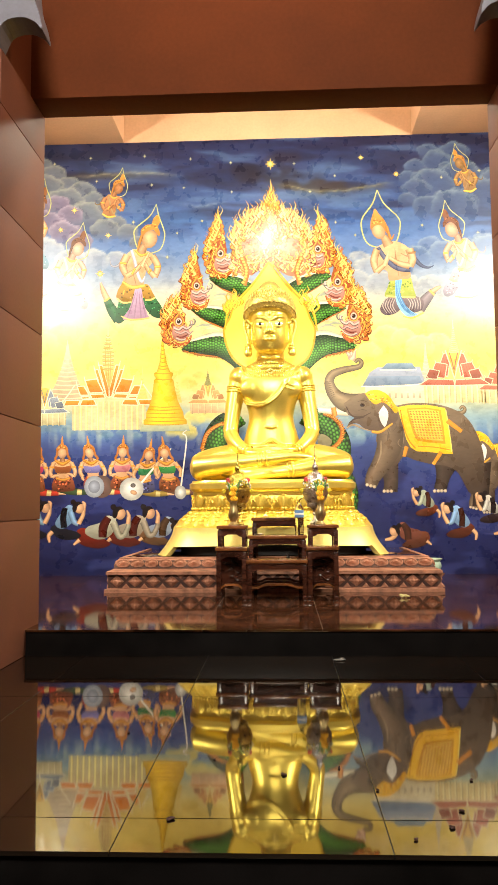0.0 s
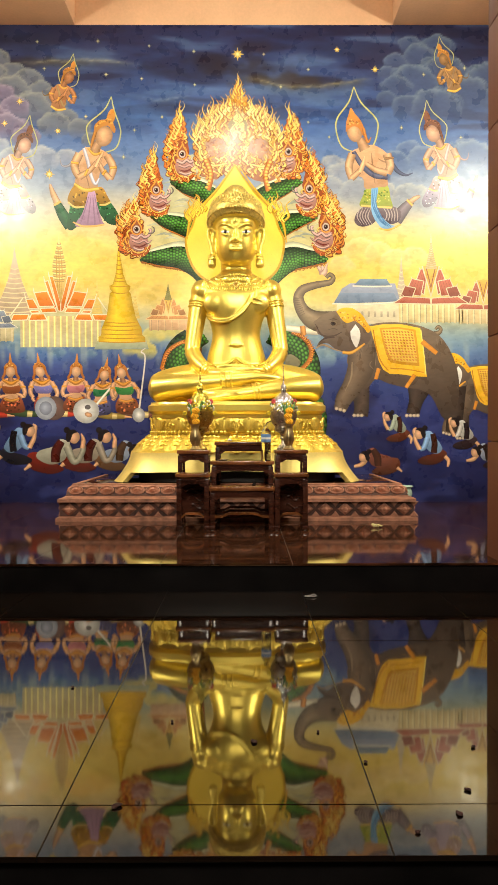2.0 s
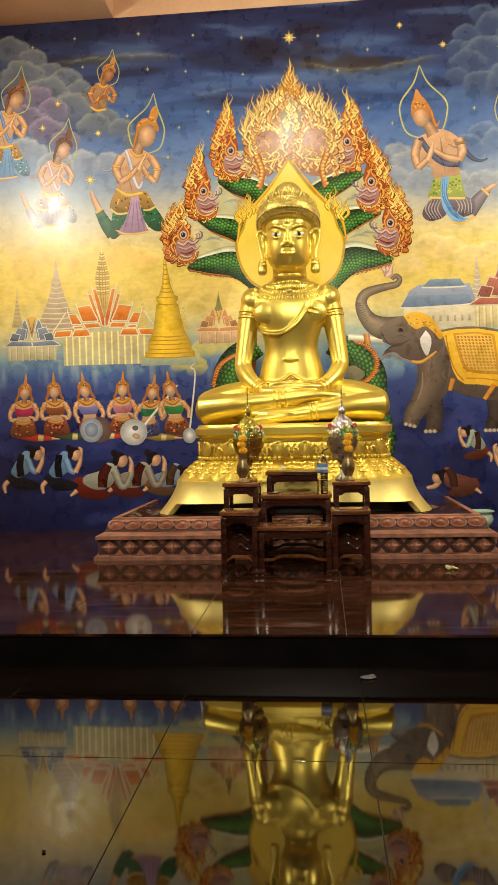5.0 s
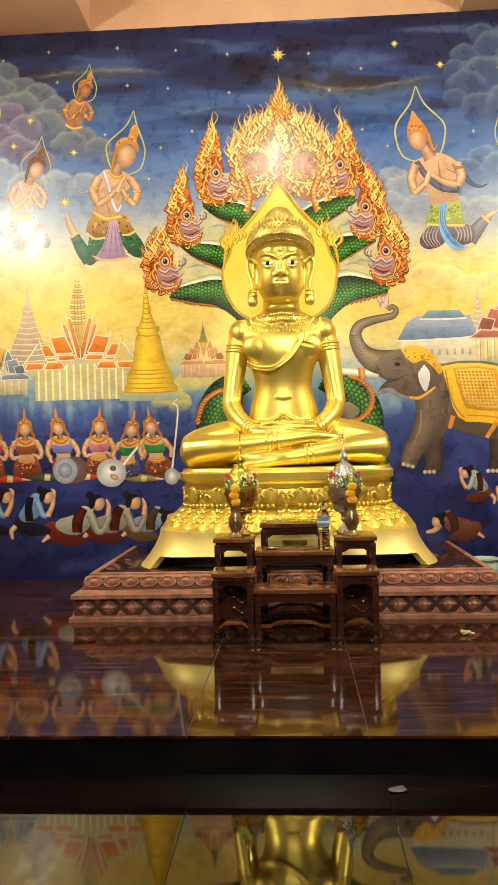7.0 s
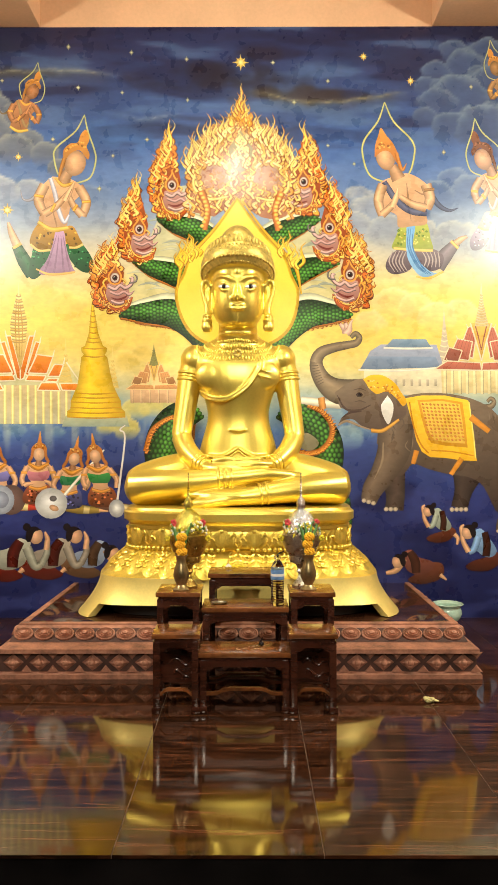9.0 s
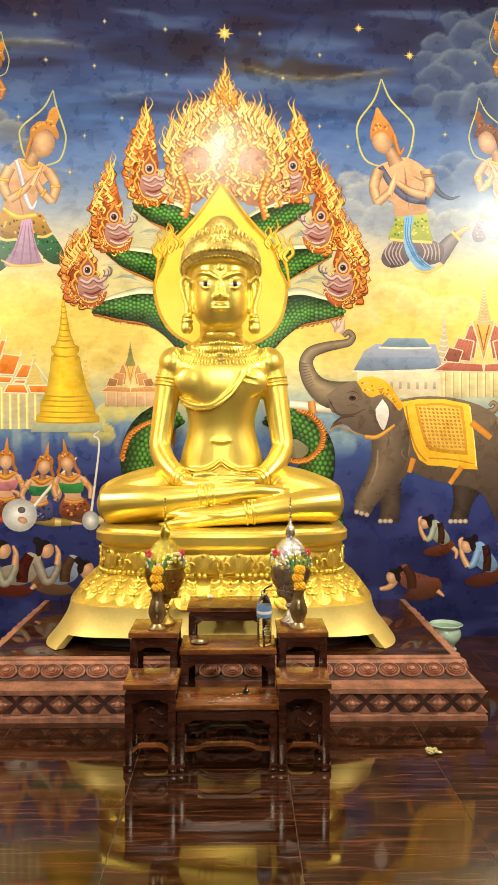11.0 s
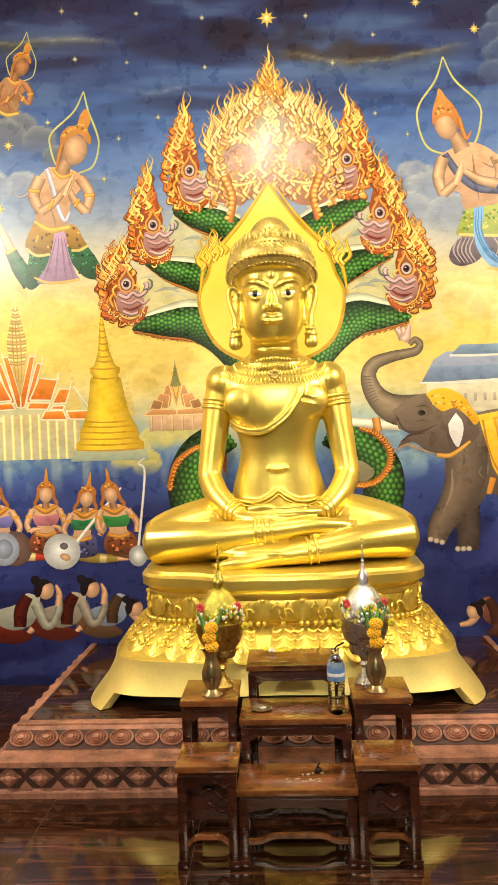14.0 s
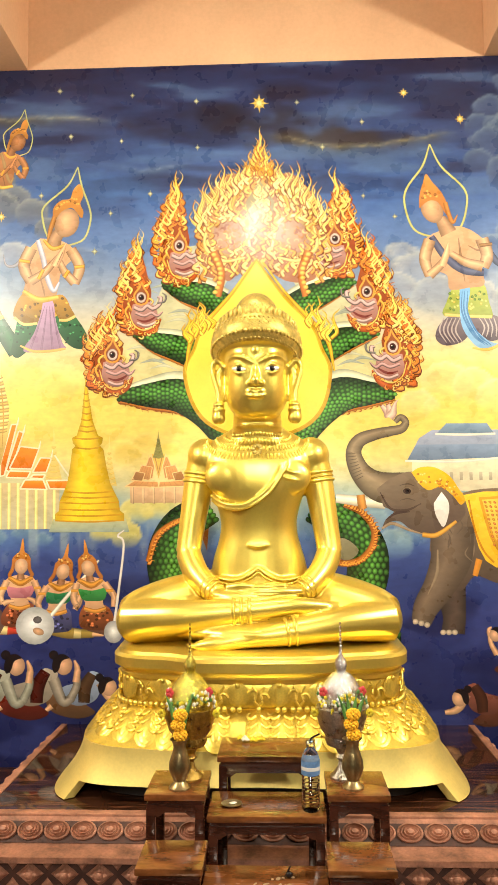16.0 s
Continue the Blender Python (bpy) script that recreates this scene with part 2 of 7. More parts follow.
slab("wall_north", "peach plastered back wall behind the painting", "wall", -HALF - 0.2, HALF + 0.2, YM + 0.012, YM + 0.22, -0.6, 4.9, PEACH)
slab("wall_west", "peach plastered side wall of the shrine", "wall", -HALF - 0.2, -HALF, STEP, YM + 0.012, -0.6, 4.9, PEACH)
slab("wall_east", "peach plastered side wall of the shrine", "wall", HALF, HALF + 0.2, STEP, YM + 0.012, -0.6, 4.9, PEACH)
slab("ceiling", "peach plastered shrine ceiling", "ceiling", -HALF - 0.2, HALF + 0.2, -1.69, YM + 0.22, 4.9, 5.05, PEACH)
slab("ceiling_beam_west", "wide peach plastered ceiling beam along the side", "beam", -HALF, -1.38, -1.69, YM + 0.010, TOP + 0.004, 4.9, PEACH, 0.006)
slab("ceiling_beam_east", "wide peach plastered ceiling beam along the side", "beam", 1.31, HALF, -1.69, YM + 0.010, TOP + 0.004, 4.9, PEACH, 0.006)
slab("opening_beam", "dark reddish-brown beam over the shrine opening", "beam", -4.2, 4.2, -1.90, -1.69, 2.79, 5.05, BEAM_PAINT, 0.004)
slab("platform", "black granite edge and body of the raised platform", "platform", -HALF, HALF, STEP, YM + 0.012, LOW - 0.3, -0.012, BLACK, 0.004)
slab("landing", "black granite body and front edge of the landing", "landing", -4.2, 4.2, FRONT, STEP, LOW - 0.16, LOW - 0.012, BLACK, 0.004)
slab("lower_step", "black granite step below the landing", "step", -4.2, 4.2, FRONT - 0.34, FRONT, LOW - 0.33, LOW - 0.165, BLACK, 0.004)
slab("ground", "dark stone paving before the steps", "ground", -4.4, 4.4, -9.2, STEP, LOW - 0.60, LOW - 0.33, GROUND)
# Unseen porch walls and ceiling, added to enclose and give dark reflections.
slab("porch_wall_west", "added unseen dark porch wall", "wall", -4.4, -4.2, -9.2, -1.69, -0.7, 5.05, PORCH)
slab("porch_wall_east", "added unseen dark porch wall", "wall", 4.2, 4.4, -9.2, -1.69, -0.7, 5.05, PORCH)
slab("porch_wall_south", "added unseen dark wall at the far end of the porch", "wall", -4.4, 4.4, -9.4, -9.2, -0.7, 5.05, PORCH)
slab("porch_ceiling", "added unseen dark porch ceiling", "ceiling", -4.4, 4.4, -9.2, -1.69, 5.05, 5.2, PORCH)


def pillar(sign, label):
    """A tiled pillar beside the opening, courses with recessed joints."""
    p = thing("pillar", label, "pillar", "pillars of the opening", "structure")
    x0, x1 = 1.228, 4.2
    part("core", box(bmesh.new(), *sorted((sign * (x0 + 0.008), sign * x1)), -2.36, -1.905, LOW - 0.2, 5.05), PILLAR, p)
    part("return", box(bmesh.new(), *sorted((sign * (x0 + 0.008), sign * x1)), -1.905, -1.70, LOW - 0.2, 2.79), PILLAR, p)
    z, courses = LOW, (0.55, 1.05, 1.55, 2.03, 2.52, 2.788)
    for top in courses:
        part("tile", box(bmesh.new(), *sorted((sign * (x0 - 0.004), sign * (x0 + 0.55))), -2.372, -1.69, z + 0.002, top - 0.002, 0.003), PILLAR, p)
        z = top
    return p


pillar(-1, "reddish-brown tiled pillar at the opening's edge")
pillar(1, "reddish-brown tiled pillar at the opening's edge")


def capital(sign):
    """A stucco bracket that springs from the pillar with a curled tip."""
    bm = bmesh.new()
    prof = smooth_path([(1.232, 2.790), (1.19, 2.872), (1.11, 2.893), (1.045, 2.868), (1.010, 2.832), (1.022, 2.90), (1.05, 3.00), (1.06, 3.16), (1.06, 3.32)], 4)
    pts = [(p[0], p[1]) for p in prof] + [(1.232, 3.32)]
    rings(bm, [[(sign * a, y, b) for a, b in pts] for y in (-2.44, -2.30)])
    return solid("capital", bm, CAPITAL, "blue-grey stucco bracket on the pillar", "capital", "structure", "capitals", False)


capital(-1), capital(1)

import mathutils.bvhtree

# ---- the dais ----
DAIS = 0.238


def dais():
    d = thing("dais", "low terracotta-pink carved dais with dark tiled top", "dais", kind="structure")
    bm = bmesh.new()

    def band(half_lo, y_lo, z_lo, half_hi, y_hi, z_hi):
        rings(bm, [[(-h, y, z), (h, y, z), (h, YM - 0.004, z), (-h, YM - 0.004, z)] for h, y, z in ((half_lo, y_lo, z_lo), (half_hi, y_hi, z_hi))])

    band(1.215, -0.215, -0.01, 1.215, -0.215, 0.022)
    band(1.205, -0.205, 0.022, 1.190, -0.190, 0.030)
    band(1.190, -0.190, 0.030, 1.190, -0.190, 0.128)
    band(1.200, -0.222, 0.128, 1.200, -0.222, 0.150)
    band(1.195, -0.205, 0.150, 1.165, -0.130, 0.163)
    band(1.165, -0.130, 0.163, 1.140, -0.060, 0.222)
    band(1.150, -0.060, 0.222, 1.140, -0.040, DAIS - 0.004)
    part("body", bm, TERRACOTTA, d, "", False)
    # Grounds coloured dark to stand in for shade between the carvings.
    part("frieze_ground", box(bmesh.new(), -1.1925, 1.1925, -0.1925, YM - 0.006, 0.034, 0.124), TERRACOTTA_SHADE, d, "ground of the diamond frieze with recess shade in its colour", False)
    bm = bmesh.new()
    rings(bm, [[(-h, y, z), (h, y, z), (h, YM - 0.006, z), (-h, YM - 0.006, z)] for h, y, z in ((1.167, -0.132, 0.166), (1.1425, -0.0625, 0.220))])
    part("slope_ground", bm, TERRACOTTA_SHADE, d, "ground of the lotus scales with recess shade in its colour", False)
    # inset top
    part("top_tile", box(bmesh.new(), -1.105, 1.105, 0.002, YM - 0.004, DAIS - 0.02, DAIS, 0.002), PLATFORM_TILE, d, "dark polished wood-look top")
    part("top_border", box(bmesh.new(), -1.14, 1.14, -0.045, 0.0, DAIS - 0.01, DAIS + 0.003, 0.003), TERRACOTTA, d)
    for s in (-1, 1):
        part("top_border", box(bmesh.new(), *sorted((s * 1.107, s * 1.14)), 0.002, YM - 0.004, DAIS - 0.01, DAIS + 0.003, 0.003), TERRACOTTA, d)
    # lotus scales on the slope
    scale = bmesh.new()
    lathe(scale, [(0.051, -0.006), (0.051, 0.010), (0.044, 0.014), (0.040, 0.008), (0.035, 0.018), (0.029, 0.012), (0.024, 0.022), (0.017, 0.016), (0.012, 0.026), (0.003, 0.027)], seg=20)
    scale.transform(Matrix.Diagonal((1, 1, 1, 1)) @ pose(0, 0, 0, 90) @ Matrix.Diagonal((1, 0.72, 1, 1)))
    scale_mesh = finish(scale, "scale", TERRACOTTA)
    n = 22
    for i in range(n):
        x = -1.10 + 2.20 * i / (n - 1)
        ob = new("scale", scale_mesh)
        ob.parent = d
        ob.matrix_basis = pose(x, -0.096, 0.196, -46)
    for s in (-1, 1):
        for i in range(11):
            ob = new("scale", scale_mesh)
            ob.parent = d
            ob.matrix_basis = pose(s * 1.16, 0.02 + 0.105 * i, 0.192, 0, 0, 90 * s) @ pose(0, 0, 0, -42)
    # diamonds with a boss between triangles
    dia = bmesh.new()
    for w, y in ((0.056, 0.0), (0.044, -0.008)):
        rings(dia, [[(w * a, y, 0.8 * w * b) for a, b in ((1, 0), (0, 1), (-1, 0), (0, -1))], [(0.8 * w * a, y - 0.010, 0.64 * w * b) for a, b in ((1, 0), (0, 1), (-1, 0), (0, -1))]])
    ball(dia, (0, -0.018, 0), (0.017, 0.012, 0.015), (0, 0, 0), 10, 8)
    for q in range(4):
        ball(dia, (0.022 * math.cos(q * math.pi / 2), -0.016, 0.017 * math.sin(q * math.pi / 2)), (0.012, 0.008, 0.010), (0, 0, 0), 8, 6)
    for s in (-1, 1):
        rings(dia, [[(0.066 + 0.034 * a, 0.0, s * (0.050 - 0.040 * b)) for a, b in ((-1, 0), (1, 0), (0, 1))], [(0.066 + 0.022 * a, -0.010, s * (0.047 - 0.026 * b)) for a, b in ((-1, 0), (1, 0), (0, 1))]])
    dia_mesh = finish(dia, "diamond", TERRACOTTA, False)
    m = 18
    for i in range(m):
        ob = new("diamond", dia_mesh)
        ob.parent = d
        ob.matrix_basis = pose(-1.125 + 2.25 * i / (m - 1), -0.190, 0.079)
    for s in (-1, 1):
        for i in range(10):
            ob = new("diamond", dia_mesh)
            ob.parent = d
            ob.matrix_basis = pose(s * 1.190, -0.10 + 0.132 * i, 0.079, 0, 0, 90 * s)
    return d


dais()


# ---- altar tables ----
def table(x0, x1, y0, y1, top, label, group, rear_foot=0.0, carved=False):
    t = thing("altar_table", label, "table", group)
    th, leg = 0.022, 0.030
    bm = box(bmesh.new(), x0, x1, y0, y1, top - th, top, 0.004)
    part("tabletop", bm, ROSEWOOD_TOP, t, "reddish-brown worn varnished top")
    part("waist", box(bmesh.new(), x0 + 0.012, x1 - 0.012, y0 + 0.010, y1 - 0.010, top - th - 0.016, top - th + 0.002), ROSEWOOD, t)
    rail = top - th - 0.014
    for y in (y0 + 0.008, y1 - 0.024):
        b = bmesh.new()
        outline = [(x0 + 0.02, rail), (x1 - 0.02, rail), (x1 - 0.02, rail - 0.045), (x1 - 0.05, rail - 0.040), (x1 - 0.07, rail - 0.026), (x0 + 0.07, rail - 0.026), (x0 + 0.05, rail - 0.040), (x0 + 0.02, rail - 0.045)]
        rings(b, [[(p, y, q) for p, q in outline], [(p, y + 0.016, q) for p, q in outline]])
        part("apron", b, ROSEWOOD, t, "", False)
    for x in (x0 + 0.008, x1 - 0.024):
        part("side_apron", box(bmesh.new(), x, x + 0.016, y0 + 0.03, y1 - 0.03, rail - 0.03, rail, 0.002), ROSEWOOD, t)
    for x, sx in ((x0 + 0.006, -1), (x1 - leg - 0.006, 1)):
        for y, foot in ((y0 + 0.006, 0.0), (y1 - leg - 0.006, rear_foot)):
            b = box(bmesh.new(), x, x + leg, y, y + leg, foot, top - th - 0.012, 0.003)
            box(b, x - 0.004 * (sx < 0) - 0.002, x + leg + 0.004 * (sx > 0) + 0.002, y - 0.005, y + leg + 0.002, foot, foot + 0.030, 0.006)
            part("leg", b, ROSEWOOD, t)
    if top - rear_foot > 0.2 and rear_foot == 0.0:
        z, mid = 0.09, (x0 + x1) / 2
        for y in (y0 + 0.012, y1 - 0.030):
            b = bmesh.new()
            w = x1 - x0
            line = [(x0 + 0.03, z), (x0 + 0.20 * w, z + 0.002), (x0 + 0.30 * w, z + 0.018), (mid, z + 0.020), (x1 - 0.30 * w, z + 0.018), (x1 - 0.20 * w, z + 0.002), (x1 - 0.03, z)]
            top_edge = smooth_path(line, 4)
            rings(b, [[(p[0], y, p[1]), (p[0], y + 0.018, p[1]), (p[0], y + 0.018, p[1] - 0.014), (p[0], y, p[1] - 0.014)] for p in top_edge])
            part("stretcher", b, ROSEWOOD_TOP if y < (y0 + y1) / 2 else ROSEWOOD, t, "curved stretcher, lighter wood on the front one")
        for x in (x0 + 0.012, x1 - 0.026):
            part("side_stretcher", box(bmesh.new(), x, x + 0.014, y0 + 0.03, y1 - 0.03, z - 0.014, z, 0.002), ROSEWOOD, t)
    if carved:
        b = bmesh.new()
        mid, z = (x0 + x1) / 2, top * 0.52
        y = y1 - 0.05
        for k in range(3):
            limb(b, [(mid - 0.06 + 0.02 * k, y, z + 0.05 - 0.05 * k, 0.006), (mid - 0.01, y, z + 0.07 - 0.05 * k, 0.008), (mid + 0.03, y, z + 0.04 - 0.05 * k, 0.007), (mid + 0.06, y, z + 0.06 - 0.05 * k, 0.005)], 8, per=4)
        box(b, x0 + 0.03, x1 - 0.03, y + 0.004, y + 0.012, z - 0.09, z + 0.10)
        part("carved_panel", b, ROSEWOOD, t, "dark carved openwork panel")
    return t


G = "stepped altar tables"
table(-0.365, -0.156, -0.735, -0.525, 0.345, "small tall dark rosewood altar table on the platform", G, carved=True)
table(0.230, 0.441, -0.735, -0.525, 0.345, "small tall dark rosewood altar table on the platform", G, carved=True)
table(-0.164, 0.238, -0.728, -0.515, 0.262, "wide low rosewood altar table with worn top", G)
table(-0.376, -0.168, -0.500, -0.255, 0.482, "tall rosewood altar table holding a gilt offering", G)
table(0.244, 0.456, -0.500, -0.255, 0.482, "tall rosewood altar table holding a silver offering", G)
table(-0.164, 0.240, -0.500, -0.268, 0.412, "wide rosewood altar table with a water bottle on it", G)
table(-0.148, 0.222, -0.252, -0.015, 0.530, "highest rosewood altar table before the gilded pedestal", G, DAIS + 0.003)


# ---- gilded pedestal ----
PX, PY = -0.005, 0.62


def outline(half, front, back, bump, seg=96):
    """Plan of the pedestal: rounded oblong whose front swells in the middle."""
    pts = []
    for k in range(seg):
        a = 2 * math.pi * k / seg
        c, s = math.cos(a), math.sin(a)
        x = half * math.copysign(abs(c) ** 0.42, c)
        y = (front if s < 0 else back) * math.copysign(abs(s) ** 0.42, s)
        if s < 0:
            u = abs(x) / half
            y -= bump * (1 / (1 + math.exp((u - 0.52) * 26))) + bump * 0.4 * math.cos(u * math.pi * 0.9) * (u < 0.52)
        pts.append((PX + x, PY + y))
    return pts


def pedestal():
    p = thing("pedestal", "gold-painted lotus pedestal with carved leaves and curved feet", "pedestal")

    def stack(name, rows, mat, label="", smooth=True):
        bm = bmesh.new()
        rings(bm, [[(x, y, z) for x, y in outline(h, f, b, bump)] for h, f, b, bump, z in rows])
        return part(name, bm, mat, p, label, smooth)

    # seat slab with rounded rim
    stack("seat_slab", [(0.60, 0.36, 0.48, 0.05, 0.695), (0.640, 0.395, 0.50, 0.055, 0.700), (0.645, 0.40, 0.50, 0.055, 0.718), (0.638, 0.393, 0.50, 0.055, 0.726), (0.655, 0.41, 0.51, 0.06, 0.742), (0.668, 0.425, 0.52, 0.06, 0.750),
                        (0.669, 0.426, 0.52, 0.06, 0.790), (0.664, 0.420, 0.515, 0.06, 0.796), (0.652, 0.41, 0.51, 0.06, 0.802), (0.648, 0.405, 0.505, 0.06, 0.816), (0.60, 0.36, 0.48, 0.05, 0.819)], GOLD)
    stack("drum", [(0.60, 0.36, 0.48, 0.05, 0.585), (0.632, 0.385, 0.49, 0.05, 0.60), (0.640, 0.395, 0.49, 0.055, 0.65), (0.632, 0.385, 0.49, 0.05, 0.70)], GOLD_CARVED)
    stack("lower_flare", [(0.61, 0.37, 0.48, 0.04, 0.595), (0.65, 0.40, 0.49, 0.04, 0.57), (0.70, 0.455, 0.50, 0.035, 0.52), (0.765, 0.515, 0.51, 0.03, 0.475), (0.790, 0.54, 0.52, 0.02, 0.455), (0.785, 0.535, 0.52, 0.02, 0.440)], GOLD_CARVED)
    # splayed apron with a shallow arch on each side: corner feet
    bm = bmesh.new()
    seg, cols = 240, []
    top, foot = outline(0.790, 0.545, 0.52, 0.02, seg), outline(0.912, 0.625, 0.57, 0.012, seg)
    for (tx, ty), (fx, fy) in zip(top, foot):
        nx, ny = abs(fx - PX) / 0.912, abs(fy - PY) / (0.63 if fy < PY else 0.57)
        low = DAIS + 0.004 if nx > 0.885 else DAIS + 0.070 + 0.016 * (1 - min(nx, ny))
        col = []
        for j in range(8):
            z = 0.452 + (low - 0.452) * j / 7
            w = ((0.452 - z) / 0.214) ** 1.6
            col.append((tx + (fx - tx) * w, ty + (fy - ty) * w, z))
        inner = [(PX + (x - PX) * 0.955, PY + (y - PY) * 0.945, z) for x, y, z in reversed(col)]
        cols.append(col + inner)
    cols.append(cols[0])
    rings(bm, cols, cap=False)
    bmesh.ops.remove_doubles(bm, verts=bm.verts[:], dist=0.00005)
    part("apron", bm, GOLD_SATIN, p, "smooth splayed gold apron with corner feet")
    # Dark solid core stands in for the shade in the hollow below.
    stack("hollow_shade", [(0.735, 0.49, 0.47, 0.0, DAIS + 0.004), (0.735, 0.49, 0.47, 0.0, 0.445)], GROUND, "dark core standing in for shade under the apron", False)

    # beads round the waist
    bead = finish(ball(bmesh.new(), (0, 0, 0), 0.0125, (0, 0, 0), 10, 8), "bead", GOLD)
    ring = outline(0.648, 0.405, 0.49, 0.05, 900)
    ring = ring[450:] + ring[:450]
    last = None
    for q in ring:
        if q[1] > 0.80:
            continue
        if last is None or math.dist(q, last) > 0.0255:
            last = q
            ob = new("bead", bead)
            ob.parent = p
            ob.location = (q[0], q[1], 0.596)
    # carved acanthus leaves lying on the flare
    leaf = bmesh.new()
    for k, (w, h, lift) in enumerate(((0.060, 0.090, 0.0), (0.046, 0.072, 0.004), (0.026, 0.052, 0.008))):
        ball(leaf, (0, -lift, 0), (w, 0.010, h), (0, 0, 0), 14, 10)
    for s in (-1, 1):
        for k in range(3):
            limb(leaf, [(s * 0.010, -0.014, 0.06 - 0.035 * k, 0.005), (s * 0.032, -0.013, 0.045 - 0.035 * k, 0.007), (s * 0.050, -0.009, 0.058 - 0.035 * k, 0.006), (s * 0.038, -0.012, 0.070 - 0.035 * k, 0.004)], 6, per=3)
    leaf_mesh = finish(leaf, "leaf", GOLD_CARVED)

    def row(mesh, name, half, front, back, bump, z, gap, lean, size, shift=0.0):
        ring = outline(half, front, back, bump, 720)
        ring = ring[360:] + ring[:360]
        last, i = None, 0
        for i, q in enumerate(ring):
            if q[1] > 0.86:
                continue
            if last is None or math.dist(q, last) > gap:
                last = q
                a, b = ring[i - 6], ring[(i + 6) % len(ring)]
                ang = math.degrees(math.atan2(b[1] - a[1], b[0] - a[0]))
                ob = new(name, mesh)
                ob.parent = p
                ob.matrix_basis = pose(q[0], q[1], z, 0, 0, ang) @ pose(0, 0, 0, lean) @ Matrix.Diagonal((*size, 1))

    row(leaf_mesh, "leaf", 0.715, 0.465, 0.50, 0.035, 0.516, 0.096, -50, (0.98, 1.0, 1.18))
    # tall petals and scrolls round the drum
    petal = bmesh.new()
    for w, d in ((0.050, 0.0), (0.038, 0.004), (0.022, 0.008)):
        ball(petal, (0, -d, 0.004), (w, 0.007, 0.050), (0, 0, 0), 14, 10)
    ball(petal, (0, -0.012, 0.044), (0.012, 0.009, 0.012), (0, 0, 0), 10, 8)
    petal_mesh = finish(petal, "petal", GOLD_CARVED)
    scroll = bmesh.new()
    for s in (-1, 1):
        spiral = [(s * (0.020 + (0.022 - 0.0028 * k) * math.cos(k * 0.8)), -0.008, (0.022 - 0.0028 * k) * math.sin(k * 0.8) - s * 0.008, 0.0065 - 0.0005 * k) for k in range(7)]
        limb(scroll, spiral, 7, per=3)
        limb(scroll, [(s * 0.002, -0.004, -0.040, 0.006), (s * 0.016, -0.010, -0.022, 0.007), (s * 0.010, -0.006, 0.012, 0.006), (s * 0.026, -0.008, 0.040, 0.004)], 7, per=3)
    scroll_mesh = finish(scroll, "scroll", GOLD_CARVED)
    ring = outline(0.640, 0.395, 0.49, 0.055, 720)
    ring = ring[360:] + ring[:360]
    last, n = None, 0
    for i, q in enumerate(ring):
        if q[1] > 0.86:
            continue
        if last is None or math.dist(q, last) > 0.083:
            last, n = q, n + 1
            a, b = ring[i - 6], ring[(i + 6) % len(ring)]
            ob = new(*(("petal", petal_mesh) if n % 2 else ("scroll", scroll_mesh)))
            ob.parent = p
            ob.matrix_basis = pose(q[0], q[1], 0.652, 0, 0, math.degrees(math.atan2(b[1] - a[1], b[0] - a[0])))
    return p


pedestal()


# ---- the gilded statue: one fused mesh ----
def tip(y, z):
    return z + (0.55 - y) * 0.27


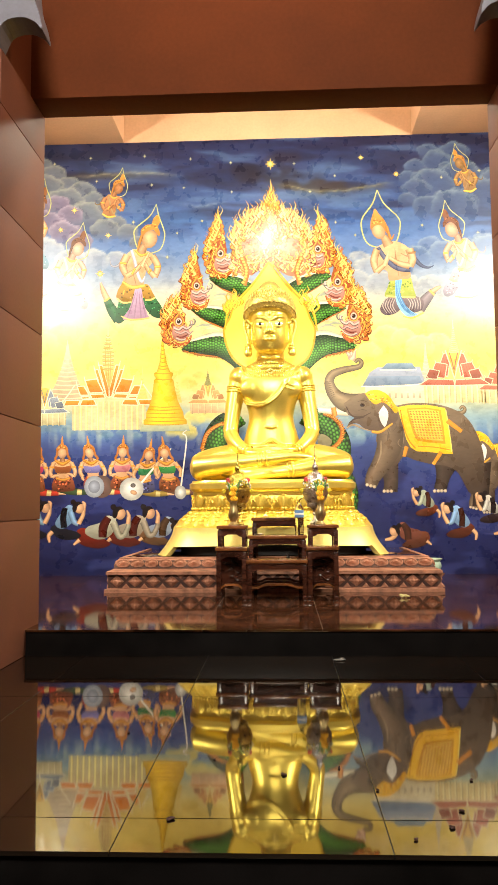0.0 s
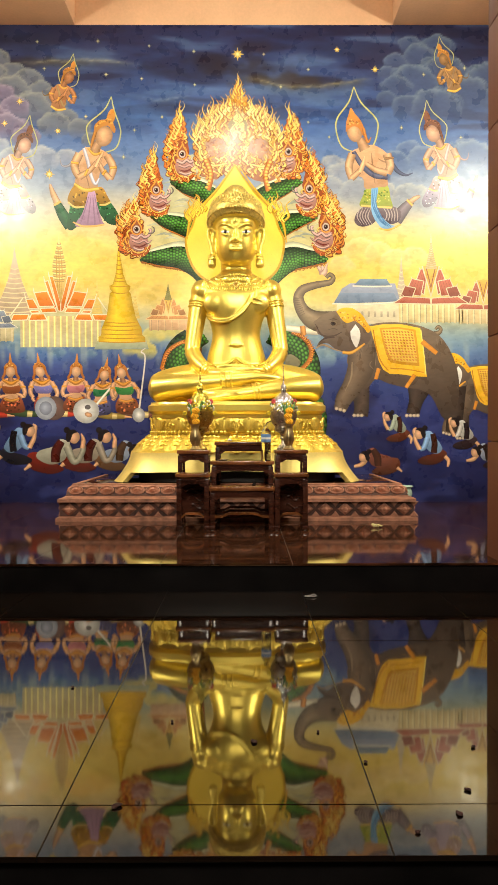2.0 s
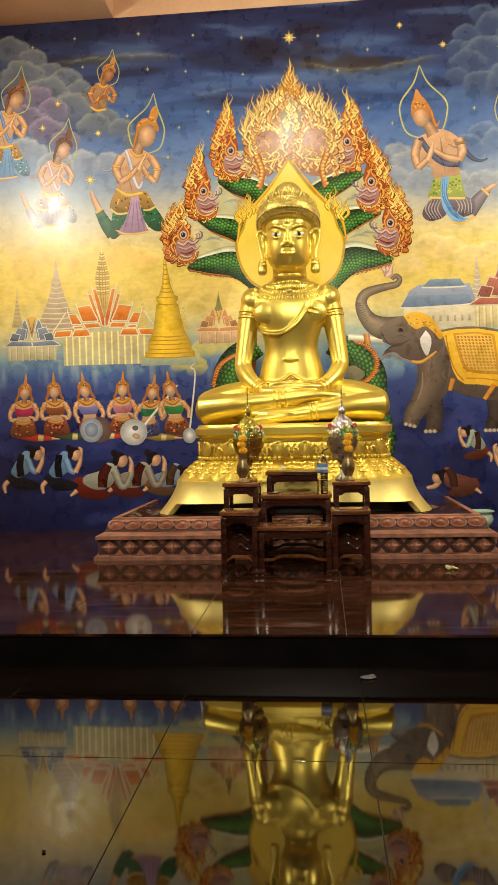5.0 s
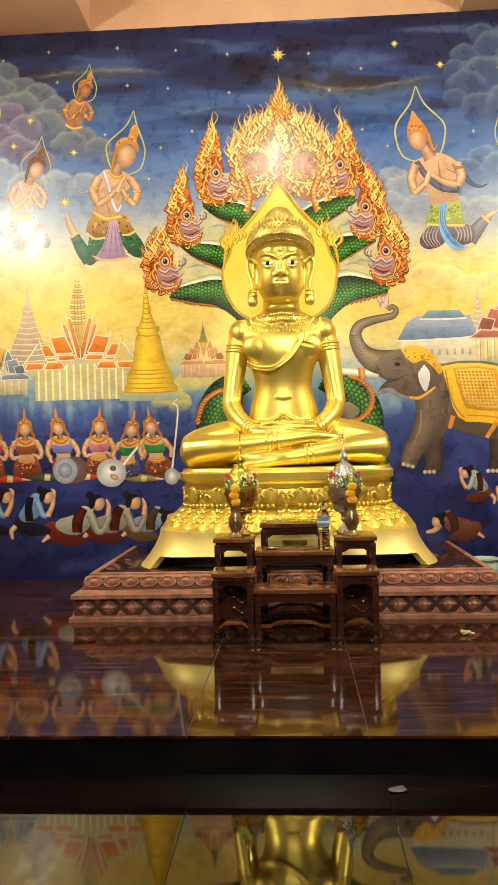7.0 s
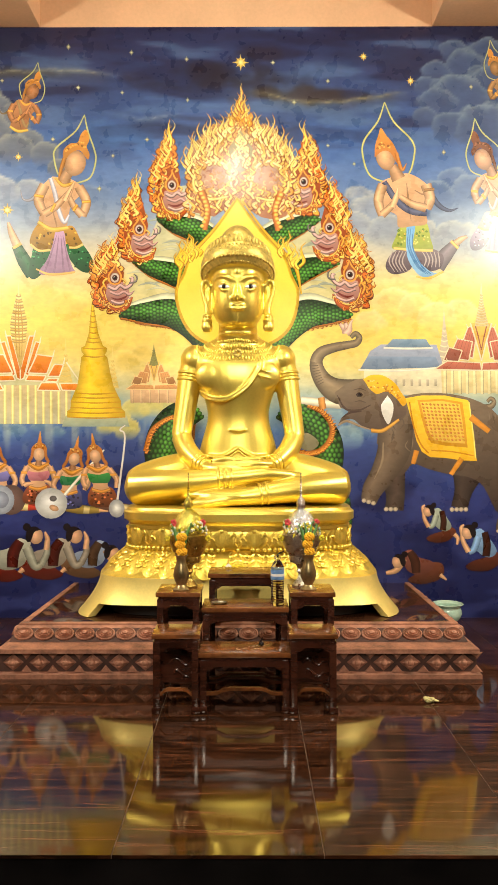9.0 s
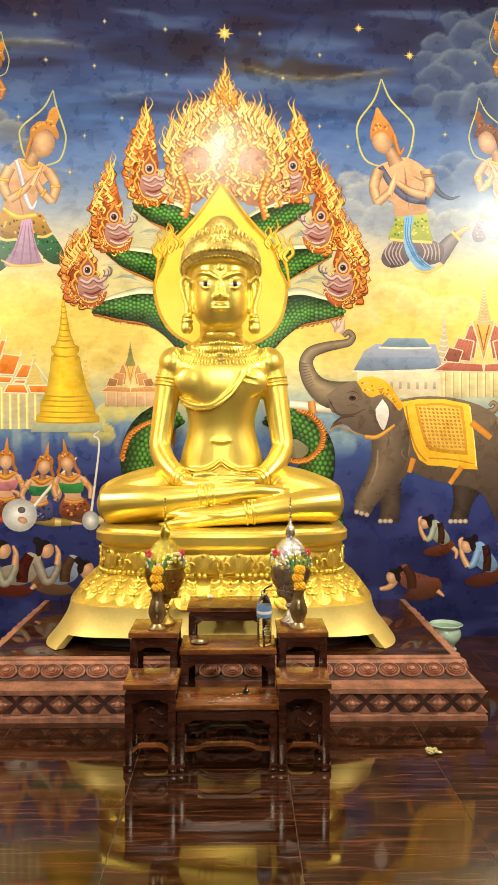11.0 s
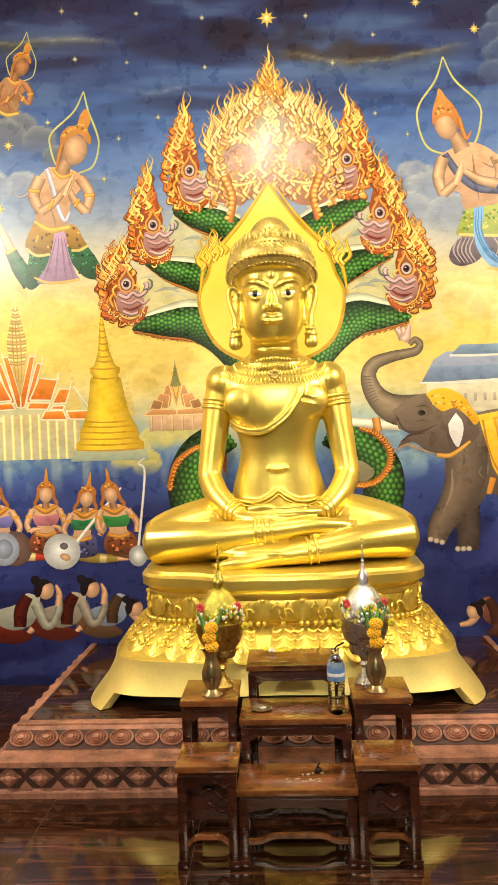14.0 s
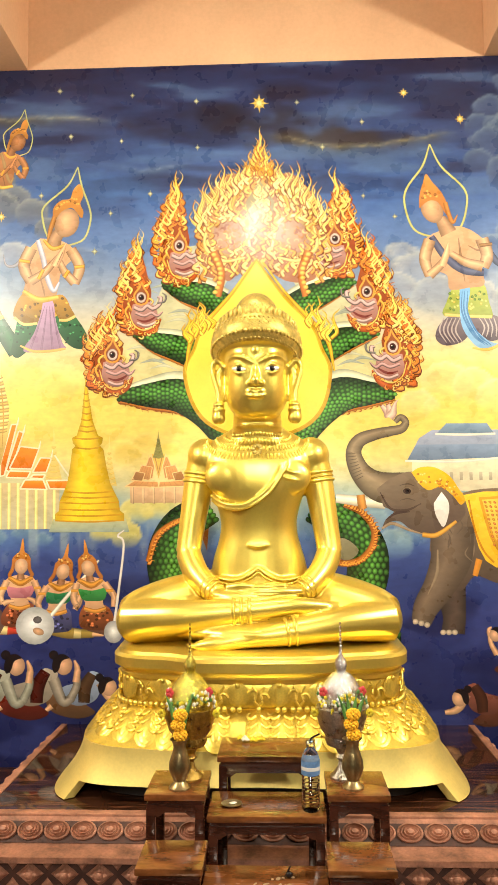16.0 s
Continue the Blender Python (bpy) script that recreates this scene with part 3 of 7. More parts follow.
def statue():
    b = bmesh.new()
    cx = -0.012
    # folded legs, knees wide apart
    for s in (-1, 1):
        limb(b, [(cx + s * 0.14, 0.72, 0.97, 0.17), (cx + s * 0.36, 0.60, 0.955, 0.165), (cx + s * 0.52, 0.50, 0.94, 0.135), (cx + s * 0.60, 0.44, 0.925, 0.105)], 24)
        ball(b, (cx + s * 0.565, 0.47, 0.925), (0.098, 0.14, 0.108))
    # shins crossing in front
    limb(b, [(cx + 0.60, 0.44, 0.925, 0.10), (cx + 0.36, 0.35, 0.915, 0.074), (cx + 0.12, 0.30, 0.885, 0.055), (cx - 0.06, 0.285, 0.862, 0.040), (cx - 0.18, 0.28, 0.842, 0.036), (cx - 0.27, 0.285, 0.832, 0.022)], 20)
    limb(b, [(cx - 0.60, 0.44, 0.925, 0.10), (cx - 0.36, 0.36, 0.950, 0.078), (cx - 0.13, 0.335, 0.972, 0.058), (cx + 0.04, 0.33, 0.990, 0.045), (cx + 0.16, 0.335, 1.002, 0.040), (cx + 0.29, 0.36, 0.995, 0.030), (cx + 0.34, 0.37, 0.992, 0.018)], 20)
    for k in range(5):
        ball(b, (cx + 0.325 + 0.004 * k, 0.345 + 0.012 * k, 0.982 + 0.006 * k), (0.030, 0.011, 0.011))
        ball(b, (cx - 0.275 - 0.004 * k, 0.27 + 0.010 * k, 0.835), (0.030, 0.010, 0.010))
    ball(b, (cx, 0.62, 0.885), (0.50, 0.38, 0.075))
    # torso
    loft(b, [(cx, 0.68, 0.92, 0.25, 0.17, 2.3), (cx, 0.67, 1.05, 0.245, 0.170, 2.3), (cx, 0.665, 1.17, 0.228, 0.158, 2.2), (cx, 0.66, 1.32, 0.188, 0.142, 2.2), (cx, 0.655, 1.42, 0.196, 0.148, 2.3),
             (cx, 0.65, 1.54, 0.238, 0.162, 2.4), (cx, 0.655, 1.64, 0.272, 0.160, 2.5), (cx, 0.66, 1.72, 0.272, 0.138, 2.3), (cx, 0.655, 1.775, 0.215, 0.118, 2.1), (cx, 0.645, 1.815, 0.145, 0.105, 2.0), (cx, 0.63, 1.835, 0.115, 0.10, 2.0)])
    for s in (-1, 1):
        ball(b, (cx + s * 0.115, 0.548, 1.585), (0.142, 0.048, 0.100))
        ball(b, (cx + s * 0.262, 0.66, 1.690), (0.090, 0.100, 0.092))
        # arms
        limb(b, [(cx + s * 0.262, 0.655, 1.70, 0.080), (cx + s * 0.290, 0.65, 1.58, 0.075), (cx + s * 0.312, 0.635, 1.44, 0.068), (cx + s * 0.332, 0.615, 1.30, 0.062), (cx + s * 0.342, 0.60, 1.22, 0.060)], 20)
        limb(b, [(cx + s * 0.342, 0.605, 1.222, 0.061), (cx + s * 0.300, 0.53, 1.140, 0.060), (cx + s * 0.225, 0.45, 1.065, 0.052), (cx + s * 0.178, 0.41, 1.045, 0.044)], 20)
        # ears, lobes and pendants
        limb(b, [(cx + s * 0.158, 0.500, 2.105, 0.013), (cx + s * 0.180, 0.498, 2.138, 0.014), (cx + s * 0.205, 0.500, 2.128, 0.014), (cx + s * 0.210, 0.500, 2.085, 0.013), (cx + s * 0.198, 0.497, 2.035, 0.013), (cx + s * 0.184, 0.493, 1.985, 0.014), (cx + s * 0.180, 0.488, 1.925, 0.014)], 10, per=5)
        limb(b, [(cx + s * 0.150, 0.510, 2.12, 0.016), (cx + s * 0.176, 0.512, 2.08, 0.022), (cx + s * 0.172, 0.505, 2.02, 0.018), (cx + s * 0.164, 0.495, 1.94, 0.014)], 10, per=5)
        ball(b, (cx + s * 0.180, 0.482, 1.925), (0.030, 0.028, 0.012))
        ball(b, (cx + s * 0.180, 0.482, 1.900), (0.034, 0.031, 0.014))
        loft(b, [(cx + s * 0.181, 0.482, 1.835, 0.020, 0.020, 2), (cx + s * 0.181, 0.482, 1.855, 0.033, 0.030, 2), (cx + s * 0.181, 0.482, 1.880, 0.031, 0.029, 2), (cx + s * 0.181, 0.482, 1.900, 0.022, 0.022, 2)], 16)
    # hands resting one on the other
    limb(b, [(cx - 0.19, 0.41, 1.045, 0.046), (cx - 0.10, 0.37, 1.035, 0.050), (cx + 0.02, 0.355, 1.03, 0.040), (cx + 0.12, 0.36, 1.03, 0.022)], 16, 0.62)
    limb(b, [(cx + 0.19, 0.41, 1.058, 0.046), (cx + 0.10, 0.375, 1.062, 0.048), (cx - 0.01, 0.365, 1.062, 0.038), (cx - 0.10, 0.37, 1.062, 0.020)], 16, 0.6)
    for s in (-1, 1):
        limb(b, [(cx + s * 0.14, 0.38, 1.075, 0.022), (cx + s * 0.075, 0.36, 1.088, 0.018), (cx + s * 0.012, 0.35, 1.086, 0.013)], 10)
    # belt hem and navel fold
    limb(b, [(cx - 0.235, 0.55, 1.115, 0.010), (cx - 0.10, 0.505, 1.10, 0.011), (cx, 0.498, 1.145, 0.011), (cx + 0.10, 0.505, 1.10, 0.011), (cx + 0.235, 0.55, 1.115, 0.010)], 8)
    limb(b, [(cx - 0.045, 0.512, 1.262, 0.005), (cx, 0.508, 1.254, 0.008), (cx + 0.045, 0.512, 1.262, 0.005)], 8)
    # robe edge over the left shoulder
    limb(b, [(cx + 0.14, 0.555, 1.70, 0.010), (cx + 0.105, 0.490, 1.61, 0.010), (cx + 0.04, 0.478, 1.52, 0.010), (cx - 0.06, 0.482, 1.455, 0.010), (cx - 0.16, 0.515, 1.46, 0.010), (cx - 0.23, 0.585, 1.50, 0.010)], 8)
    limb(b, [(cx + 0.155, 0.555, 1.70, 0.008), (cx + 0.125, 0.486, 1.61, 0.008), (cx + 0.055, 0.476, 1.505, 0.008), (cx - 0.06, 0.482, 1.435, 0.008), (cx - 0.17, 0.52, 1.44, 0.008), (cx - 0.225, 0.585, 1.475, 0.008)], 8)
    for z in (1.575, 1.61):
        limb(b, [(cx + 0.095, 0.500, z + 0.012, 0.004), (cx + 0.15, 0.497, z, 0.005), (cx + 0.195, 0.510, z - 0.012, 0.004)], 8)
    # neck with folds
    loft(b, [(cx, 0.63, 1.74, 0.185, 0.115, 2), (cx, 0.62, 1.785, 0.142, 0.108, 2), (cx, 0.60, 1.83, 0.120, 0.104, 2), (cx, 0.585, 1.88, 0.116, 0.102, 2), (cx, 0.57, 1.93, 0.116, 0.105, 2)])
    for z, r in ((1.828, 0.124), (1.856, 0.121)):
        ball(b, (cx, 0.597, z), (r, r * 0.94, 0.011))
    # head: broad jaw, flat brow
    loft(b, [(cx, 0.50, 1.858, 0.050, 0.06, 2), (cx, 0.51, 1.876, 0.098, 0.098, 2.1), (cx, 0.525, 1.92, 0.134, 0.138, 2.3), (cx, 0.535, 1.98, 0.149, 0.166, 2.45), (cx, 0.54, 2.06, 0.148, 0.178, 2.6),
             (cx, 0.545, 2.14, 0.150, 0.182, 2.6), (cx, 0.55, 2.22, 0.149, 0.180, 2.5), (cx, 0.555, 2.30, 0.13, 0.15, 2), (cx, 0.56, 2.38, 0.05, 0.06, 2)])
    # plain nose, lips and brow line
    limb(b, [(cx, 0.372, 2.105, 0.010), (cx, 0.356, 2.065, 0.013), (cx, 0.340, 2.020, 0.019), (cx, 0.355, 2.004, 0.014)], 12)
    for s in (-1, 1):
        ball(b, (cx + s * 0.022, 0.358, 2.012), (0.015, 0.016, 0.011))
        limb(b, [(cx + s * 0.010, 0.364, 2.108, 0.007), (cx + s * 0.060, 0.366, 2.132, 0.009), (cx + s * 0.105, 0.388, 2.142, 0.007), (cx + s * 0.135, 0.428, 2.128, 0.004)], 8)
        limb(b, [(cx + s * 0.040, 0.370, 2.074, 0.004), (cx + s * 0.076, 0.369, 2.102, 0.005), (cx + s * 0.114, 0.396, 2.088, 0.004)], 8)
        limb(b, [(cx + s * 0.040, 0.370, 2.072, 0.004), (cx + s * 0.078, 0.371, 2.060, 0.005), (cx + s * 0.114, 0.398, 2.086, 0.004)], 8)
    limb(b, [(cx - 0.064, 0.394, 1.972, 0.004), (cx - 0.026, 0.3665, 1.977, 0.0065), (cx, 0.364, 1.972, 0.0065), (cx + 0.026, 0.3665, 1.977, 0.0065), (cx + 0.064, 0.394, 1.972, 0.004)], 10)
    limb(b, [(cx - 0.060, 0.394, 1.966, 0.004), (cx - 0.024, 0.3685, 1.954, 0.0085), (cx + 0.024, 0.3685, 1.954, 0.0085), (cx + 0.060, 0.394, 1.966, 0.004)], 10)
    ball(b, (cx, 0.432, 1.902), (0.056, 0.036, 0.032))
    ball(b, (cx, 0.364, 2.168), (0.010, 0.008, 0.018))
    # crown band tipped back, and domed hair
    c = bmesh.new()
    loft(c, [(cx, 0.55, 2.140, 0.155, 0.19, 2.3), (cx, 0.55, 2.156, 0.190, 0.215, 2.2), (cx, 0.55, 2.19, 0.216, 0.235, 2.1), (cx, 0.55, 2.235, 0.214, 0.232, 2.1), (cx, 0.55, 2.285, 0.192, 0.208, 2.0), (cx, 0.55, 2.330, 0.152, 0.164, 2.0), (cx, 0.55, 2.345, 0.12, 0.125, 2.0)])
    for v in c.verts:
        v.co.z = tip(v.co.y, v.co.z)
    absorb(b, c)
    loft(b, [(cx, 0.56, 2.31, 0.106, 0.110, 2), (cx, 0.56, 2.40, 0.102, 0.106, 2), (cx, 0.56, 2.445, 0.078, 0.080, 2), (cx, 0.56, 2.474, 0.042, 0.043, 2), (cx, 0.56, 2.482, 0.01, 0.01, 2)])
    rough = new("statue_shape", finish(b, "statue_shape", GOLD))
    mod = rough.modifiers.new("fuse", "REMESH")
    mod.mode, mod.voxel_size = "VOXEL", 0.0062
    sm = rough.modifiers.new("soften", "SMOOTH")
    sm.factor, sm.iterations = 0.5, 4
    got = bpy.data.meshes.new_from_object(rough.evaluated_get(bpy.context.evaluated_depsgraph_get()))
    bpy.data.objects.remove(rough)
    # fine ornament laid on the fused body
    bm = bmesh.new()
    bm.from_mesh(got)
    for f in bm.faces:
        f.smooth = True
        q = f.calc_center_median()
        if q.z > tip(q.y, 2.150):
            f.material_index = 1
    tiers = ((2.160, 0.194, 0.218, 60, 0.0065, 1.0), (2.188, 0.217, 0.236, 64, 0.0095, 1.0), (2.255, 0.208, 0.226, 60, 0.0070, 1.0), (2.288, 0.192, 0.209, 46, 0.0105, 2.3), (2.322, 0.162, 0.175, 40, 0.0100, 2.1))
    for z, rx, ry, n, r, tall in tiers:
        for k in range(n):
            a = 2 * math.pi * k / n
            ball(bm, (cx + rx * math.cos(a), 0.55 + ry * math.sin(a), tip(0.55 + ry * math.sin(a), z)), (r, r, r * tall), (0, 0, 0), 7, 5, 1)
    for k in range(34):
        # lattice of small lozenges round the band
        for j, (dz, da) in enumerate(((0.012, 0.0), (-0.012, 0.0), (0.0, 0.5), (0.0, -0.5))):
            a0, a1 = 2 * math.pi * (k + (0 if j < 2 else da)) / 34, 2 * math.pi * (k + (0.5 if j in (0, 2) else -0.5)) / 34
            a = 2 * math.pi * (k + da * 0.5) / 34
            for e in (-1, 1):
                ball(bm, (cx + 0.2155 * math.cos(a), 0.55 + 0.2335 * math.sin(a), tip(0.55 + 0.2335 * math.sin(a), 2.222 + dz)), (0.0032, 0.004, 0.0165), (0, 52 * e, math.degrees(a) + 90), 6, 5, 1)
    for t in range(8):
        z = 2.385 + 0.0125 * t
        r = 0.103 - 0.0021 * t - 0.0014 * t * t
        for k in range(40 - 3 * t):
            a = 2 * math.pi * (k + 0.5 * (t % 2)) / (40 - 3 * t)
            ball(bm, (cx + r * math.cos(a), 0.56 + r * math.sin(a), z), 0.0058, (0, 0, 0), 6, 4, 1)
    # anklets, armlets and bangles
    def bangle(c, axis, r, thick, flat=1.0):
        q = Vector(axis).normalized().to_track_quat("Z", "Y").to_matrix()
        loops = []
        for k in range(36):
            a = 2 * math.pi * k / 36
            o = Vector((math.cos(a), math.sin(a), 0))
            loops.append([Vector(c) + q @ (o * (r + thick * math.cos(u)) + Vector((0, 0, thick * math.sin(u)))) for u in (2 * math.pi * j / 8 for j in range(8))])
        loops.append(loops[0])
        t = bmesh.new()
        rings(t, loops, cap=False)
        absorb(bm, t)

    for x, y, z, r, ax in ((-0.105, 0.332, 0.977, 0.068, (1, 0, 0.06)), (-0.070, 0.331, 0.979, 0.065, (1, 0, 0.06)), (-0.035, 0.330, 0.981, 0.062, (1, 0, 0.06)), (0.130, 0.304, 0.890, 0.067, (1, 0.15, 0.15)), (0.165, 0.308, 0.895, 0.070, (1, 0.15, 0.15))):
        bangle((cx + x, y, z), ax, r * 0.86, 0.0085)
    for s in (-1, 1):
        for dz, th in ((0.0, 0.009), (0.020, 0.006), (0.040, 0.009)):
            bangle((cx + s * (0.292 - dz * 0.16), 0.650, 1.562 + dz), (s * -0.16, 0.06, 1), 0.0755, th)
        for k in range(3):
            bangle((cx + s * (0.232 - 0.018 * k), 0.459 - 0.017 * k, 1.071 - 0.009 * k), (s * 0.8, 0.62, 0.35), 0.053 - 0.002 * k, 0.006)
        # fingers, laid one hand on the other
        for k in range(4):
            y0, z0 = 0.338 + 0.004 * k, (1.052 if s > 0 else 1.018) + 0.011 * k * (1 if s > 0 else 0.7)
            limb(bm, [(cx + s * 0.135, y0 + 0.012, z0 + 0.004, 0.013), (cx + s * 0.06, y0 - 0.004, z0, 0.0125), (cx - s * 0.02, y0, z0 - 0.002, 0.011), (cx - s * 0.085, y0 + 0.014, z0 - 0.004, 0.007)], 10, 0.8, 4)
    # hem and waist lines
    for dz, r in ((0.0, 0.007), (-0.018, 0.005)):
        limb(bm, [(cx - 0.235, 0.548, 1.118 + dz, r), (cx - 0.12, 0.500, 1.098 + dz, r), (cx - 0.04, 0.494, 1.125 + dz, r), (cx, 0.492, 1.152 + dz, r), (cx + 0.04, 0.494, 1.125 + dz, r), (cx + 0.12, 0.500, 1.098 + dz, r), (cx + 0.235, 0.548, 1.118 + dz, r)], 8)
    for side, lead in ((-1, 0.20), (1, 0.26)):
        bangle((cx + side * lead, 0.40, 0.935), (1, 0.3 * side, 0.05), 0.088, 0.004)
    # collar of hanging drops, seated on the chest by a ray from in front
    from_mesh = bm.copy()
    tree = mathutils.bvhtree.BVHTree.FromBMesh(from_mesh)
    for ring_r, n, drop in ((0.118, 26, 0.013), (0.160, 30, 0.015), (0.202, 34, 0.019), (0.248, 38, 0.024)):
        for k in range(n):
            a = math.pi * (0.03 + 0.94 * k / (n - 1))
            x, z = cx + ring_r * math.cos(a), 1.822 - (ring_r - 0.10) * 0.85 * math.sin(a) ** 0.8 - 0.012 - abs(math.cos(a)) * 0.030 * (ring_r / 0.2)
            hit, normal, _, _ = tree.ray_cast(Vector((x, -1, z)), Vector((0, 1, 0)))
            if hit and hit.y < 0.70:
                ball(bm, (x, hit.y, z), (0.0068, 0.005, drop), (0, -18 * math.cos(a), 0), 7, 5, 4)
    from_mesh.free()
    for k in range(8):
        a = k * math.pi / 4
        ball(bm, (cx + 0.018 * math.cos(a), 0.505, 1.715 + 0.018 * math.sin(a)), (0.011, 0.006, 0.011), (0, 0, 0), 7, 5, 1)
    # eyes, inlaid nearly flush
    for s in (-1, 1):
        ball(bm, (cx + s * 0.077, 0.3785, 2.081), (0.036, 0.0095, 0.0122), (0, -6 * s, s * 20), 14, 10, 2)
        ball(bm, (cx + s * 0.077, 0.3725, 2.081), (0.0138, 0.006, 0.0128), (0, 0, s * 20), 12, 8, 3)
    me = finish(bm, "statue", [GOLD, CROWN_GOLD, EYE_WHITE, EYE_BLACK, GOLD_CARVED], False)
    me.shade_smooth()
    return tagged(new("statue", me), "polished gold seated figure in meditation on a lotus pedestal", "statue")


statue()

# ---- the painted wall: flat paint on plaster, laid motif by motif ----
def srgb(r, g, b):
    return tuple((c / 255 / 12.92) if c < 10 else ((c / 255 + 0.055) / 1.055) ** 2.4 for c in (r, g, b))


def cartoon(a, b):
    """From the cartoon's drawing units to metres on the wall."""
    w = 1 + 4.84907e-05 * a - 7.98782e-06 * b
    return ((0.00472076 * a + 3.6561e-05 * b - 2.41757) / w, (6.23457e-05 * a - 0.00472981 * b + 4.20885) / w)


ORDER = [0]


def mural_paint():
    """Glossy wall paint: pigment from the brushwork, with grain and uneven gloss."""
    m = bpy.data.materials.new("mural_paint")
    m.use_nodes = True
    nt = m.node_tree
    b = nt.nodes["Principled BSDF"]
    tc, pig = nt.nodes.new("ShaderNodeTexCoord"), nt.nodes.new("ShaderNodeAttribute")
    pig.attribute_name = "pigment"

    def noise_node(scale, detail, rough=0.5, stretch=(1, 1, 1)):
        mp = nt.nodes.new("ShaderNodeMapping")
        mp.inputs["Scale"].default_value = stretch
        n = nt.nodes.new("ShaderNodeTexNoise")
        n.inputs["Scale"].default_value, n.inputs["Detail"].default_value, n.inputs["Roughness"].default_value = scale, detail, rough
        nt.links.new(tc.outputs["Object"], mp.inputs[0])
        nt.links.new(mp.outputs[0], n.inputs["Vector"])
        return n

    cloudy, brush, grain = noise_node(9, 3, 0.5), noise_node(34, 3, 0.5, (0.6, 1, 1.3)), noise_node(150, 2)
    col = pig.outputs["Color"]
    for n, lo, hi in ((cloudy, 0.92, 1.08), (brush, 0.92, 1.08)):
        r = nt.nodes.new("ShaderNodeMapRange")
        r.inputs["From Min"].default_value, r.inputs["From Max"].default_value = 0.3, 0.7
        r.inputs["To Min"].default_value, r.inputs["To Max"].default_value = lo, hi
        nt.links.new(n.outputs["Fac"], r.inputs["Value"])
        mix = nt.nodes.new("ShaderNodeMix")
        mix.data_type, mix.blend_type = "RGBA", "MULTIPLY"
        mix.inputs["Factor"].default_value = 1.0
        nt.links.new(col, mix.inputs["A"])
        nt.links.new(r.outputs[0], mix.inputs["B"])
        col = mix.outputs["Result"]
    nt.links.new(col, b.inputs["Base Color"])
    rr = nt.nodes.new("ShaderNodeMapRange")
    rr.inputs["From Min"].default_value, rr.inputs["From Max"].default_value = 0.3, 0.7
    rr.inputs["To Min"].default_value, rr.inputs["To Max"].default_value = 0.22, 0.40
    nt.links.new(cloudy.outputs["Fac"], rr.inputs["Value"])
    nt.links.new(rr.outputs[0], b.inputs["Roughness"])
    b.inputs["Specular IOR Level"].default_value = 0.38
    rough = nt.nodes.new("ShaderNodeMath")
    rough.operation = "MULTIPLY_ADD"
    rough.inputs[1].default_value = 0.25
    nt.links.new(grain.outputs["Fac"], rough.inputs[0])
    nt.links.new(brush.outputs["Fac"], rough.inputs[2])
    bp = nt.nodes.new("ShaderNodeBump")
    bp.inputs["Strength"].default_value, bp.inputs["Distance"].default_value = 0.16, 0.004
    nt.links.new(rough.outputs[0], bp.inputs["Height"])
    nt.links.new(bp.outputs[0], b.inputs["Normal"])
    return m


MURAL_PAINT = mural_paint()
MURAL = thing("wall_painting", "glossy painted wall of a night sky, flames, temples and figures", "mural", kind="structure")


def value_noise(u, v, seed):
    """Smooth value noise on arrays."""
    lattice = np.random.RandomState(seed).rand(64, 64)
    i, j = np.floor(u).astype(int), np.floor(v).astype(int)
    f, g = u - i, v - j
    f, g = f * f * (3 - 2 * f), g * g * (3 - 2 * g)
    p = lambda a, b: lattice[a % 64, b % 64]
    return (p(i, j) * (1 - f) + p(i + 1, j) * f) * (1 - g) + (p(i, j + 1) * (1 - f) + p(i + 1, j + 1) * f) * g


def fractal(u, v, seed, octaves=4):
    return sum(value_noise(u * 2 ** k, v * 2 ** k, seed + k) * 0.5 ** k for k in range(octaves)) / sum(0.5 ** k for k in range(octaves))


